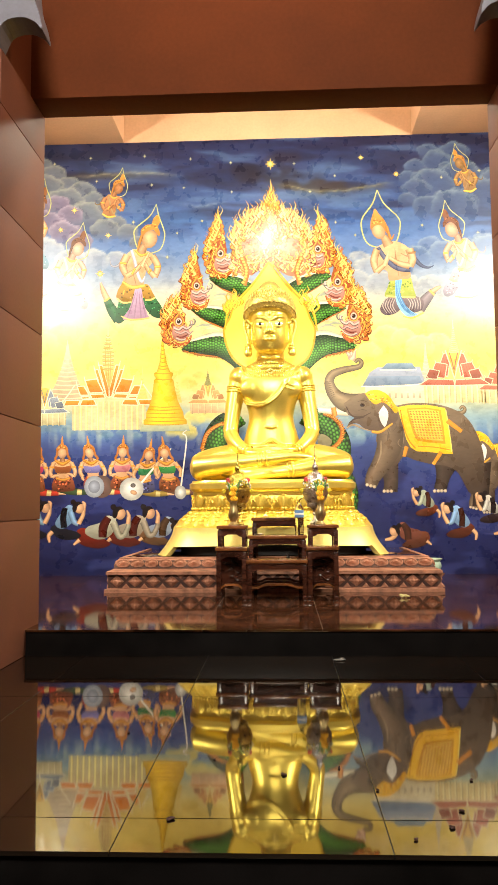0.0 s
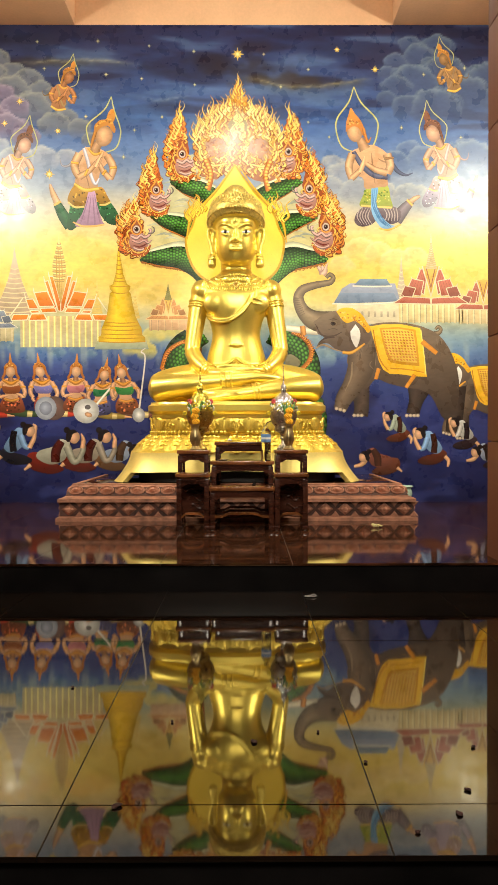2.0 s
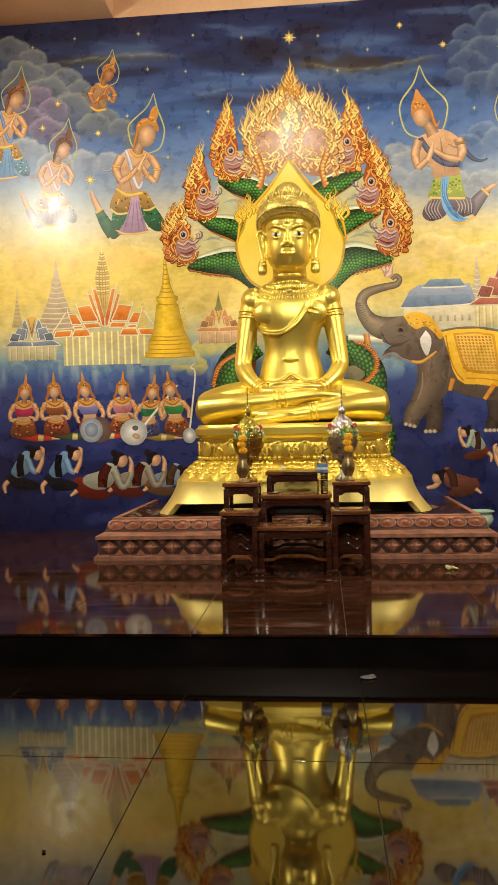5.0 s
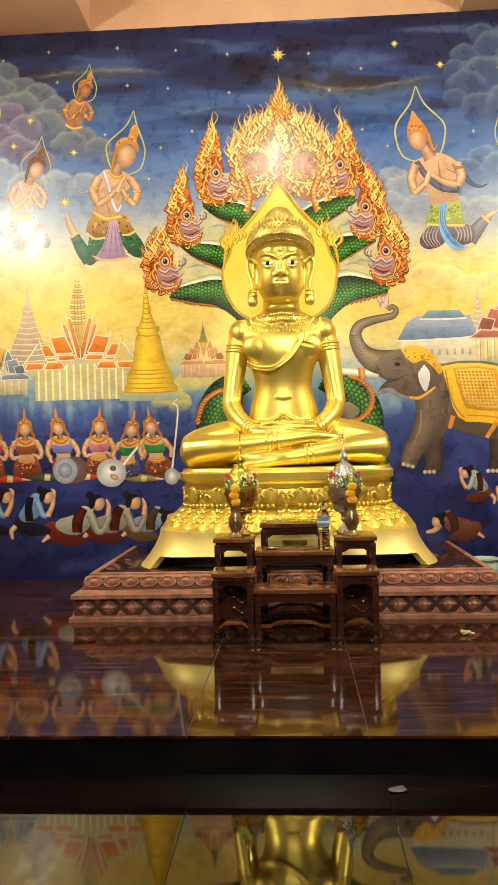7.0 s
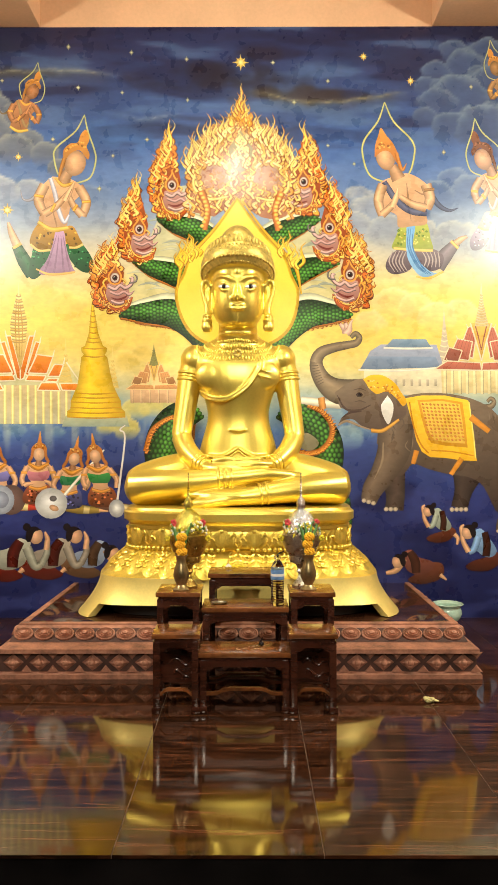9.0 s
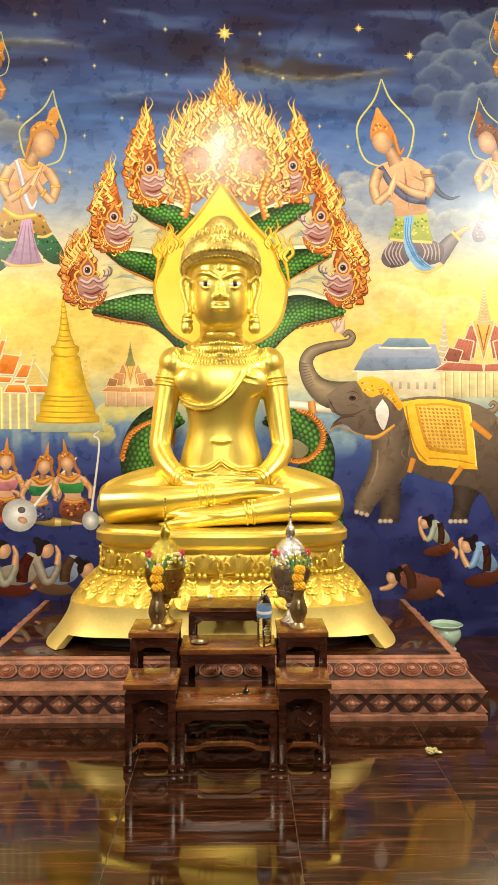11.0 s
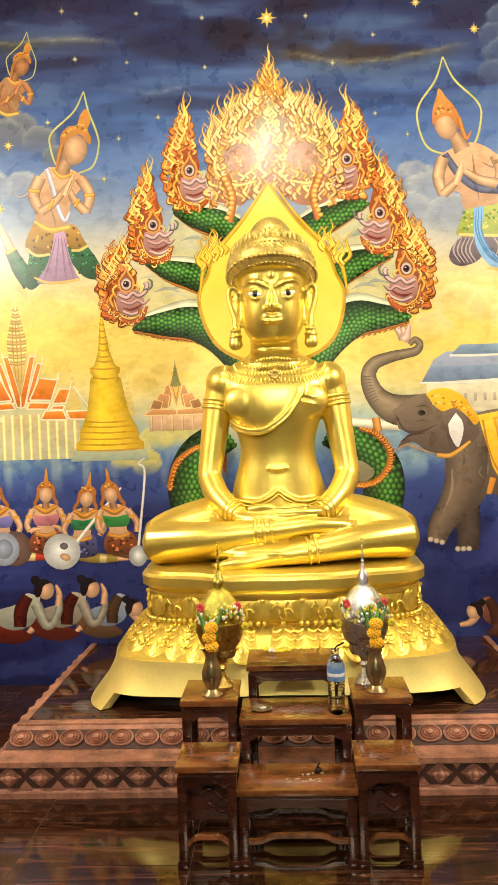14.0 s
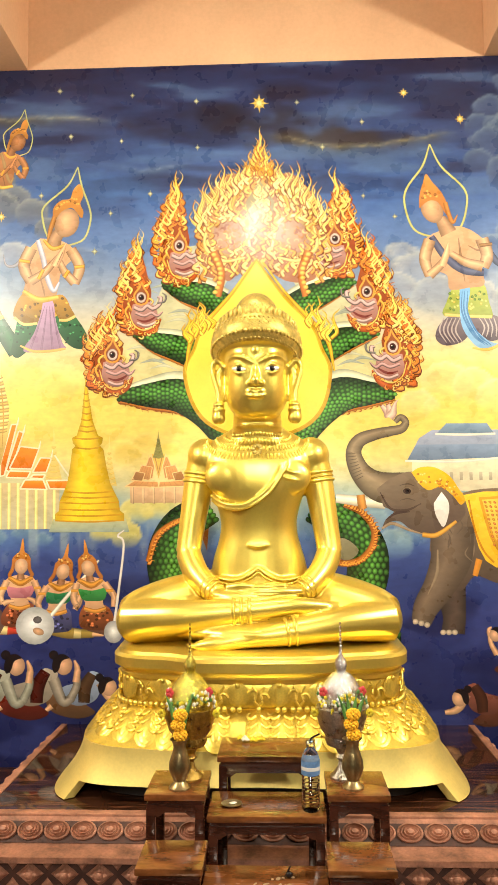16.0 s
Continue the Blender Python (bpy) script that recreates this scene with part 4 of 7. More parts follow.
CLOUDS = (
    # (puffs, body, rim, strength)
    (((40, 84, 30), (78, 100, 24), (104, 122, 24), (134, 134, 24), (156, 152, 22), (180, 172, 22), (200, 200, 20), (224, 218, 20), (244, 238, 17), (60, 130, 36), (100, 158, 36), (140, 184, 32), (180, 212, 26)), (98, 104, 120), (168, 170, 152), 0.95),
    (((48, 166, 22), (84, 160, 22), (110, 184, 24), (60, 200, 30), (100, 222, 30), (130, 236, 22)), (108, 98, 124), (190, 176, 190), 0.9),
    (((60, 258, 34), (110, 280, 30), (160, 276, 26), (200, 272, 20), (236, 282, 16)), (140, 148, 168), (206, 204, 196), 0.8),
    (((882, 56, 28), (832, 52, 20), (850, 78, 32), (806, 84, 20), (790, 106, 18), (806, 130, 26), (788, 152, 18), (840, 126, 42), (900, 110, 42), (880, 170, 42), (830, 168, 28), (940, 150, 46), (985, 120, 42)), (62, 76, 112), (128, 142, 150), 0.95),
    (((830, 250, 24), (800, 272, 26), (860, 264, 30), (900, 256, 28), (764, 296, 22), (950, 264, 42)), (84, 104, 146), (160, 174, 184), 0.85),
    (((686, 272, 18), (700, 292, 24), (674, 316, 24), (730, 326, 28), (775, 338, 32), (832, 342, 36), (890, 346, 38), (950, 340, 42)), (142, 148, 162), (204, 198, 184), 0.75),
    (((735, 436, 28), (770, 442, 26), (802, 454, 26), (700, 462, 20), (840, 446, 22)), (236, 206, 130), (250, 232, 176), 0.8),
    (((220, 436, 28), (254, 440, 22), (60, 444, 28), (100, 424, 26), (150, 440, 22)), (238, 196, 104), (250, 224, 150), 0.7),
    (((340, 520, 16), (364, 508, 14), (392, 516, 12)), (216, 186, 88), (242, 220, 140), 0.7),
    (((330, 604, 16), (352, 592, 17), (376, 588, 16), (398, 580, 18), (412, 600, 18), (340, 620, 18), (310, 618, 12)), (196, 186, 110), (232, 220, 156), 0.9),
    (((36, 618, 16), (56, 606, 14), (80, 604, 15), (106, 614, 14), (134, 602, 14), (158, 610, 13), (182, 622, 12), (214, 616, 11), (240, 624, 10)), (96, 126, 156), (178, 196, 192), 0.9),
    (((690, 618, 18), (664, 634, 20), (646, 606, 16)), (124, 152, 172), (176, 196, 190), 0.7),
)


def painted_sky():
    """One fine sheet of plaster, its pigment brushed from night blue over gold haze to deep blue."""
    nx, nz = 470, 312
    xs, zs = np.linspace(-HALF, HALF, nx), np.linspace(0.0, TOP, nz)
    X, Z = np.meshgrid(xs, zs)
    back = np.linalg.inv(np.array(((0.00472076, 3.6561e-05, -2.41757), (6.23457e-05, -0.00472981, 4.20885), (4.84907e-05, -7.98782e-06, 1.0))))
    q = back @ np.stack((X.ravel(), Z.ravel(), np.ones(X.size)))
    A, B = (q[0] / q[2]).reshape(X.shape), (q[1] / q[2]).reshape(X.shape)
    wobble = fractal(A / 150, B / 70, 3) - 0.5
    h = B + 46 * wobble
    stops = ((20, (38, 42, 76)), (90, (50, 62, 104)), (160, (58, 80, 130)), (215, (76, 104, 158)), (268, (100, 124, 168)), (320, (146, 156, 174)), (362, (192, 184, 164)), (400, (226, 202, 136)), (440, (240, 212, 104)),
             (490, (236, 206, 104)), (530, (226, 206, 128)), (566, (190, 188, 150)), (592, (134, 160, 172)), (616, (82, 112, 164)), (650, (56, 72, 130)), (720, (44, 52, 108)), (800, (36, 42, 92)), (900, (26, 30, 72)))
    ks = [k for k, _ in stops]
    C = np.stack([np.interp(h, ks, [c[i] for _, c in stops]) for i in range(3)], -1)

    def lay(alpha, colour):
        C[:] = C + (np.asarray(colour, float) - C) * np.clip(alpha, 0, 1)[..., None]

    ease = lambda e0, e1, v: (lambda t: t * t * (3 - 2 * t))(np.clip((v - e0) / (e1 - e0), 0, 1))
    # drifting bands high in the night sky
    streak = fractal(A / 110 + 5, B / 20, 21, 3)
    high = ease(250, 170, B)
    lay(high * ease(0.50, 0.66, streak) * 0.6, (32, 32, 58))
    lay(high * ease(0.44, 0.30, streak) * 0.55, (84, 108, 148))
    for a, b, ra, rb, c, k in ((500, 100, 130, 34, (34, 27, 36), 0.85), (600, 122, 150, 16, (58, 48, 46), 0.8), (170, 98, 120, 12, (50, 46, 52), 0.75), (380, 110, 60, 22, (36, 32, 48), 0.6), (560, 62, 60, 14, (42, 34, 46), 0.6),
                              (100, 60, 120, 26, (36, 42, 66), 0.5), (300, 190, 110, 24, (70, 104, 158), 0.5), (650, 190, 90, 40, (62, 92, 150), 0.5), (700, 60, 120, 20, (40, 50, 84), 0.5)):
        d = np.hypot((A - a) / ra, (B - b) / rb) + 1.3 * (fractal(A / 34, B / 20, 33, 3) - 0.5)
        lay(ease(1.0, 0.2, d) * k, c)
    for run, c in ((((110, 100), (180, 96), (260, 92), (330, 98)), (150, 146, 124)), (((330, 158), (372, 162), (430, 150)), (126, 136, 150)), (((520, 116), (590, 130), (640, 132), (700, 124), (765, 112)), (142, 132, 98)), (((150, 258), (230, 262), (330, 268)), (136, 146, 166))):
        line = np.interp(A, [p[0] for p in run], [p[1] for p in run]) + 7 * (fractal(A / 18, B / 400, 44) - 0.5)
        inside = ease(run[0][0] - 10, run[0][0] + 50, A) * ease(run[-1][0] + 10, run[-1][0] - 50, A)
        lay(inside * np.exp(-np.abs(B - line) / 2.0) * 0.8, c)
        lay(inside * ease(0, 3, B - line) * np.exp(-np.clip(B - line, 0, 99) / 12) * 0.4, tuple(k * 0.6 for k in c))
    # heaped clouds, lit along their upper rims
    dice = random.Random(12)
    ragged = fractal(A / 14, B / 14, 55, 2) - 0.5
    for puffs, body, rim, strength in CLOUDS:
        heap = list(puffs)
        for a, b, r in puffs:
            for _ in range(3):
                t = dice.uniform(-2.9, -0.2)
                heap.append((a + r * 0.9 * math.cos(t), b + r * 0.75 * math.sin(t) + 5, r * dice.uniform(0.35, 0.55)))
        for a, b, r in sorted(heap, key=lambda p: p[1]):
            d = np.hypot((A - a) / 1.15, B - b) + ragged * r * 0.32
            edge = np.exp(-np.clip(r - d, 0, 99) / (0.12 * r + 1.2)) * np.clip(0.35 + (b - B) / r * 0.8, 0, 1)
            alpha = ease(r, r - 2.5, d) * np.clip(1.15 - np.clip((B - b) / r + 0.1, 0, 2), 0, 1) * strength
            lay(alpha, np.asarray(body, float) + (np.asarray(rim, float) - np.asarray(body, float)) * edge[..., None])
    # still water with pale upright reflections, and brushed patches on the deep ground
    water = ease(596, 612, B) * ease(668, 620, B)
    lay(water * ease(0.5, 0.75, fractal(A / 12, B / 60, 66, 2)) * 0.6, (160, 172, 166))
    ground = ease(640, 700, B)
    lay(ground * ease(0.50, 0.7, fractal(A / 60, B / 30, 77, 3)) * 0.55, (58, 66, 124))
    lay(ground * ease(0.48, 0.3, fractal(A / 80, B / 34, 88, 3)) * 0.6, (24, 26, 64))
    lay(ease(690, 760, A) * ease(560, 600, B) * ease(690, 620, B) * 0.35, (120, 150, 180))
    L = C / 255
    L = np.where(L < 0.04, L / 12.92, ((L + 0.055) / 1.055) ** 2.4)
    me = bpy.data.meshes.new("sky_panel")
    verts = np.stack((X.ravel(), np.full(X.size, YM), Z.ravel()), -1)
    i = (np.arange(nz - 1)[:, None] * nx + np.arange(nx - 1)[None]).ravel()
    me.from_pydata(verts.tolist(), [], np.stack((i, i + 1, i + nx + 1, i + nx), -1).tolist())
    at = me.color_attributes.new("pigment", "FLOAT_COLOR", "POINT")
    at.data.foreach_set("color", np.concatenate((L.reshape(-1, 3), np.ones((X.size, 1))), 1).ravel().astype(np.float32))
    me.materials.append(MURAL_PAINT)
    ob = new("sky_panel", me)
    ob.parent = MURAL
    tagged(ob, "painted sky fading from night blue to gold")


painted_sky()
part("plaster", box(bmesh.new(), -HALF, HALF, YM + 0.0015, YM + 0.010, 0.0, TOP), PEACH, MURAL, "plaster under the paint", False)


def mul(c, k):
    return tuple(min(255, max(0, v * k)) for v in c)


class Motif:
    """One painted motif: patches of paint with modelled light and dark, each a hair above the one before."""

    def __init__(self, name, level):
        self.name, self.y, self.bm, self.mats, self.n = name, YM - 0.0006 - 0.0003 * level, bmesh.new(), [MURAL_PAINT], 0
        self.pigment = self.bm.loops.layers.float_color.new("pigment")

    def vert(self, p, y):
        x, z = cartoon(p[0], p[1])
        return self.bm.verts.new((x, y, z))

    def face(self, verts, colours, m=0):
        f = self.bm.faces.new(verts)
        f.material_index = m
        for l, c in zip(f.loops, colours):
            l[self.pigment] = (*srgb(*c), 1)

    def next(self, hold):
        self.n += 0 if hold else 1
        return self.y - 0.0000018 * self.n

    def fill(self, pts, colour, low=None, hold=False):
        y, m = self.next(hold), 0
        if not isinstance(colour, tuple):
            if colour not in self.mats:
                self.mats.append(colour)
            m, colour = self.mats.index(colour), (128, 128, 128)
        low = low or mul(colour, 0.86)
        v0, v1 = min(p[1] for p in pts), max(p[1] for p in pts)
        cs = []
        for p in pts:
            t = (p[1] - v0) / ((v1 - v0) or 1)
            cs.append(tuple(a * 1.04 * (1 - t) + b * t if a * 1.04 < 255 else a * (1 - t) + b * t for a, b in zip(colour, low)))
        self.face([self.vert(p, y) for p in pts], cs, m)
        return self

    def blob(self, a, b, ra, rb, colour, turn=0, wob=0.0, seg=20, hold=False, lift=1.10, edge=0.78):
        y = self.next(hold)
        c, s = math.cos(radians(turn)), math.sin(radians(turn))
        pts = []
        for k in range(seg):
            t = 2 * math.pi * k / seg
            f = 1 + wob * math.sin(5 * t + a) + 0.6 * wob * math.sin(9 * t + b)
            u, v = ra * f * math.cos(t), rb * f * math.sin(t)
            pts.append((a + u * c - v * s, b + u * s + v * c))
        mid, ring = self.vert((a - ra * 0.15, b - rb * 0.2), y), [self.vert(p, y) for p in pts]
        hi, lo = mul(colour, lift), mul(colour, edge)
        for i in range(seg):
            self.face([mid, ring[i], ring[(i + 1) % seg]], [hi, lo, lo])
        return self

    def stroke(self, pts, widths, colour, per=5, hold=False, edge=0.70, lift=1.12):
        y = self.next(hold)
        if len(widths) < len(pts):
            widths = [widths[0] + (widths[-1] - widths[0]) * i / (len(pts) - 1) for i in range(len(pts))]
        path = smooth_path([(p[0], p[1], w) for p, w in zip(pts, widths)], per)
        m = 0
        if not isinstance(colour, tuple):
            if colour not in self.mats:
                self.mats.append(colour)
            m, colour = self.mats.index(colour), (128, 128, 128)
        if max(widths) < 4.5:
            edge, lift = 0.9, 1.04
        rows = []
        for i, q in enumerate(path):
            d = np.array(path[min(i + 1, len(path) - 1)][:2]) - np.array(path[max(i - 1, 0)][:2])
            d = d / (np.hypot(*d) or 1)
            w = max(q[2], 0.15) / 2
            n = (-d[1] * w, d[0] * w)
            lit = 0.25 * (1 if n[1] < 0 or (n[1] == 0 and n[0] < 0) else -1)
            rows.append([self.vert(p, y) for p in ((q[0] + n[0], q[1] + n[1]), (q[0] + n[0] * lit, q[1] + n[1] * lit), (q[0] - n[0], q[1] - n[1]))])
        dark, lite = mul(colour, edge), mul(colour, lift)
        for r0, r1 in zip(rows, rows[1:]):
            self.face([r0[0], r0[1], r1[1], r1[0]], [dark, lite, lite, dark], m)
            self.face([r0[1], r0[2], r1[2], r1[1]], [lite, dark, dark, lite], m)
        return self

    def shape(self, pts, colour, low=None):
        return self.fill([tuple(p) for p in smooth_path(list(pts) + [pts[0]], 4)[:-1]], colour, low)

    def scales(self, pts, widths, colour, gap=5.0, size=3.6):
        """A rounded body of overlapping scales: dark at the root, pale at the lip."""
        self.stroke(pts, widths, mul(colour, 0.55), 6, edge=0.45)
        path = smooth_path([(p[0], p[1], w) for p, w in zip(pts, widths)], 24)
        run, last = 0.0, None
        for i, q in enumerate(path[:-1]):
            if last is not None:
                run += math.dist(q[:2], last[:2])
            last = q
            if run < gap and i:
                continue
            run, self.n = 0.0, self.n + 1
            d = np.array(path[i + 1][:2]) - np.array(q[:2])
            d = d / (np.hypot(*d) or 1)
            k = max(2, int(q[2] / (size * 1.5)))
            odd = (self.n % 2) * 0.5
            for j in range(k):
                t = ((j + 0.25 + odd) / k - 0.5) * 0.92
                f = 1.25 - 1.5 * abs(t + 0.12)
                a, b = q[0] - d[1] * t * q[2], q[1] + d[0] * t * q[2]
                tone = mul(colour, f)
                self.blob(a, b, size * 0.95, size * 0.80, tone, math.degrees(math.atan2(d[1], d[0])), 0, 8, True, 1.30, 0.46)
        return self

    def tongue(self, a, b, turn, length, width, colour, curl=0.25):
        """A flame licking up: turn is degrees from upright, to the right."""
        s, c = math.sin(radians(turn)), math.cos(radians(turn))
        pts = []
        for t, off in ((0, 0), (0.25, curl * 0.7), (0.5, 0), (0.75, -curl * 0.5), (1, curl * 0.25)):
            u, v = off * width * 2, t * length
            pts.append((a + v * s + u * c, b - v * c + u * s))
        return self.stroke(pts, [width, width * 0.95, width * 0.62, width * 0.34, 0.2], colour, 3)

    def flame(self, a, b, turn, length, width, curl, core=(236, 188, 88), rim=(150, 78, 30)):
        """A curling tongue with a dark contour, a golden body and a pale vein."""
        self.tongue(a, b, turn, length, width, rim, curl)
        self.tongue(a, b - 0.6, turn, length * 0.95, width * 0.66, core, curl * 1.4)
        self.tongue(a, b - 1.0, turn, length * 0.7, width * 0.22, mul(core, 1.15), curl * 3.2)

    def drop(self, tip, centre, ra, rb, rim, inner=None, width=4):
        """A pointed halo: tip above, round below."""
        side = [tip, (tip[0] + (centre[0] + ra - tip[0]) * 0.30, tip[1] + (centre[1] - tip[1]) * 0.36), (centre[0] + ra * 0.92, centre[1] - rb * 0.45), (centre[0] + ra, centre[1]), (centre[0] + ra * 0.72, centre[1] + rb * 0.62), (centre[0], centre[1] + rb * 0.85)]
        other = [tip, (tip[0] + (centre[0] - ra - tip[0]) * 0.30, tip[1] + (centre[1] - tip[1]) * 0.36), (centre[0] - ra * 0.92, centre[1] - rb * 0.45), (centre[0] - ra, centre[1]), (centre[0] - ra * 0.72, centre[1] + rb * 0.62), (centre[0], centre[1] + rb * 0.85)]
        r, l = smooth_path(side, 5), smooth_path(other, 5)
        if inner:
            self.fill([tuple(p) for p in r] + [tuple(p) for p in l[-2:0:-1]], inner)
        for run in (side, other):
            self.stroke(run, [width * 0.6] + [width] * 5, rim)
        return self

    def done(self, label=""):
        ob = new(self.name, finish(self.bm, self.name, self.mats, False))
        ob.parent = MURAL
        return tagged(ob, label)


SKIN, SKIN_D = (212, 164, 124), (156, 110, 78)
OCHRE, AMBER, CREAM, PALE = (188, 142, 66), (206, 162, 78), (250, 232, 150), (244, 238, 200)
rnd = random.Random(7)


# stars
def star(a, b, r, gold=False):
    s = Motif("painted_star", 1)
    c1, c2 = ((226, 190, 90), (244, 226, 150)) if gold else ((160, 160, 120), (206, 202, 160))
    s.blob(a, b, r * 0.62, r * 0.62, (150, 148, 130) if not gold else (190, 160, 70))
    n = 8 if gold else 4
    for k in range(n):
        t = 180 * k / n * 2
        L = r * (1.15 if k % 2 == 0 else 0.9)
        s.tongue(a, b, t, L, r * 0.34, c1, 0)
    s.blob(a, b, r * 0.36, r * 0.36, c2)
    s.done()


for a, b in ((78, 74), (150, 62), (258, 58), (350, 64), (431, 72), (559, 74), (162, 110), (272, 118), (336, 124), (372, 193), (322, 218), (432, 133), (641, 100), (590, 133),
             (640, 197), (679, 224), (815, 204), (302, 267), (235, 195), (858, 104), (936, 90), (928, 220)):
    star(a, b, rnd.uniform(3.6, 5.0))
for a, b, r in ((695, 62, 6), (766, 97, 6.5), (118, 170, 6.5), (91, 210, 6), (185, 222, 6)):
    star(a, b, r, True)
star(511, 75, 11, True), star(169, 300, 9, True)


# kneeling worshippers in the sky, haloed
def deva(a, b, s, flip, robe, sash, legs, fall, crown=(204, 138, 66), full=True, skin=SKIN):
    """Kneeling with joined palms, the head bent; drawn round the head's middle."""
    d = Motif("painted_kneeling_figure", 3)
    f = -1 if flip else 1
    dark, lite = mul(skin, 0.72), mul(skin, 1.08)

    def P(u, v):
        return (a + f * (u - 268) * s, b + (v - 228) * s)

    def shape(pts, colour, low=None):
        d.shape([P(*q) for q in pts], colour, low)

    def line(pts, widths, colour, **k):
        d.stroke([P(*q) for q in pts], [w * s for w in widths], colour, **k)

    d.drop(P(281, 158), P(267, 226), 30 * s, 40 * s, (186, 184, 116), None, 2.4 * s)
    line([(216, 270), (204, 284), (192, 284), (188, 270)], [7, 5, 3, 0.6], mul(sash, 0.75))
    if full:
        line([(206, 394), (193, 374), (182, 352)], [22, 20, 14], mul(legs, 0.85))
        line([(183, 352), (175, 334), (170, 318)], [13, 10, 4], skin)
        line([(177, 356), (189, 349)], [4, 4], (222, 170, 80))
        shape([(208, 345), (203, 370), (199, 394), (208, 401), (224, 386), (236, 360), (238, 344)], legs, mul(legs, 0.6))
        shape([(250, 345), (257, 368), (272, 387), (288, 390), (293, 376), (284, 358), (270, 343)], legs, mul(legs, 0.6))
        for k in range(34):
            u, v = (rnd.uniform(204, 228), rnd.uniform(352, 390)) if k % 2 else (rnd.uniform(258, 286), rnd.uniform(354, 384))
            d.blob(*P(u, v), 1.5 * s, 1.2 * s, mul(legs, rnd.choice((0.5, 1.6))), 0, 0, 7)
        shape([(215, 317), (240, 326), (262, 322), (273, 340), (277, 350), (262, 356), (250, 342), (236, 346), (230, 358), (212, 358), (201, 348), (206, 330)], robe, mul(robe, 0.7))
        for k in range(30):
            d.blob(*P(rnd.uniform(208, 268), rnd.uniform(326, 350)), 2.2 * s, 1.6 * s, rnd.choice((mul(robe, 1.35), mul(robe, 0.55))), rnd.uniform(0, 90), 0, 8)
        line([(202, 350), (214, 359), (231, 358)], [3.4, 3.6, 3.4], (230, 194, 116))
        line([(258, 354), (268, 354), (278, 349)], [3.4, 3.6, 3.4], (230, 194, 116))
        shape([(238, 330), (250, 330), (254, 355), (262, 382), (266, 390), (244, 393), (214, 393), (226, 372), (234, 350)], fall, mul(fall, 0.8))
        for u0, u1 in ((240, 222), (243, 236), (246, 250), (249, 260)):
            line([(u0, 336), ((u0 + u1) / 2, 366), (u1, 391)], [0.6, 2.2, 2.6], mul(fall, 0.78))
        line([(210, 386), (226, 393), (246, 393), (266, 390)], [2, 3.6, 3.6, 3], (232, 178, 100))
    shape([(234, 250), (221, 262), (214, 280), (217, 300), (215, 318), (234, 327), (253, 324), (257, 308), (262, 290), (278, 272), (272, 260), (256, 252)], skin, mul(skin, 0.86))
    line([(234, 300), (238, 314), (240, 324)], [1, 2.2, 0.6], dark)
    line([(231, 252), (238, 276), (243, 300), (251, 317), (258, 306)], [6, 7, 7, 6, 3], sash)
    line([(213, 317), (232, 328), (257, 325)], [6, 8, 6], (226, 180, 84))
    line([(264, 236), (254, 248), (250, 260)], [14, 16, 20], mul(skin, 0.84))
    line([(238, 252), (250, 263), (266, 258)], [3, 6, 3], (224, 166, 74))
    for run, w in ((((223, 262), (214, 285), (222, 306)), (15, 15, 12)), (((222, 305), (240, 293), (258, 272)), (12, 10, 7)), (((272, 264), (283, 286), (277, 308)), (14, 14, 12)), (((277, 307), (264, 292), (256, 274)), (12, 10, 7))):
        line(run, w, skin, edge=0.62)
    for p, q in (((208, 278), (221, 280)), ((277, 287), (289, 286)), ((232, 302), (238, 290)), ((264, 300), (270, 291))):
        line([p, q], [4.5, 4.5], (226, 164, 66))
    line([(252, 286), (260, 270), (266, 257)], [10, 8, 2], lite)
    line([(255, 284), (262, 268)], [0.8, 1.4], dark)
    # bent head, plain, with a curved pointed crown
    d.blob(*P(267, 230), 15.5 * s, 19 * s, skin, f * 18, lift=1.14, edge=0.72)
    shape([(251, 230), (250, 212), (260, 201), (271, 199), (275, 188), (283, 180), (288, 194), (284, 205), (288, 216), (285, 224), (274, 211), (260, 216)], crown, mul(crown, 0.8))
    for k in range(18):
        t = rnd.random()
        d.blob(*P(254 + 30 * t, 212 - 8 * math.sin(3 * t) - rnd.uniform(0, 10) * t), 2 * s, 1.7 * s, mul(crown, rnd.choice((1.25, 0.7))), 0, 0, 7)
    line([(252, 222), (247, 238), (243, 254)], [6, 6, 2], mul(crown, 0.85))
    d.done("painted kneeling haloed figure in plain shapes")


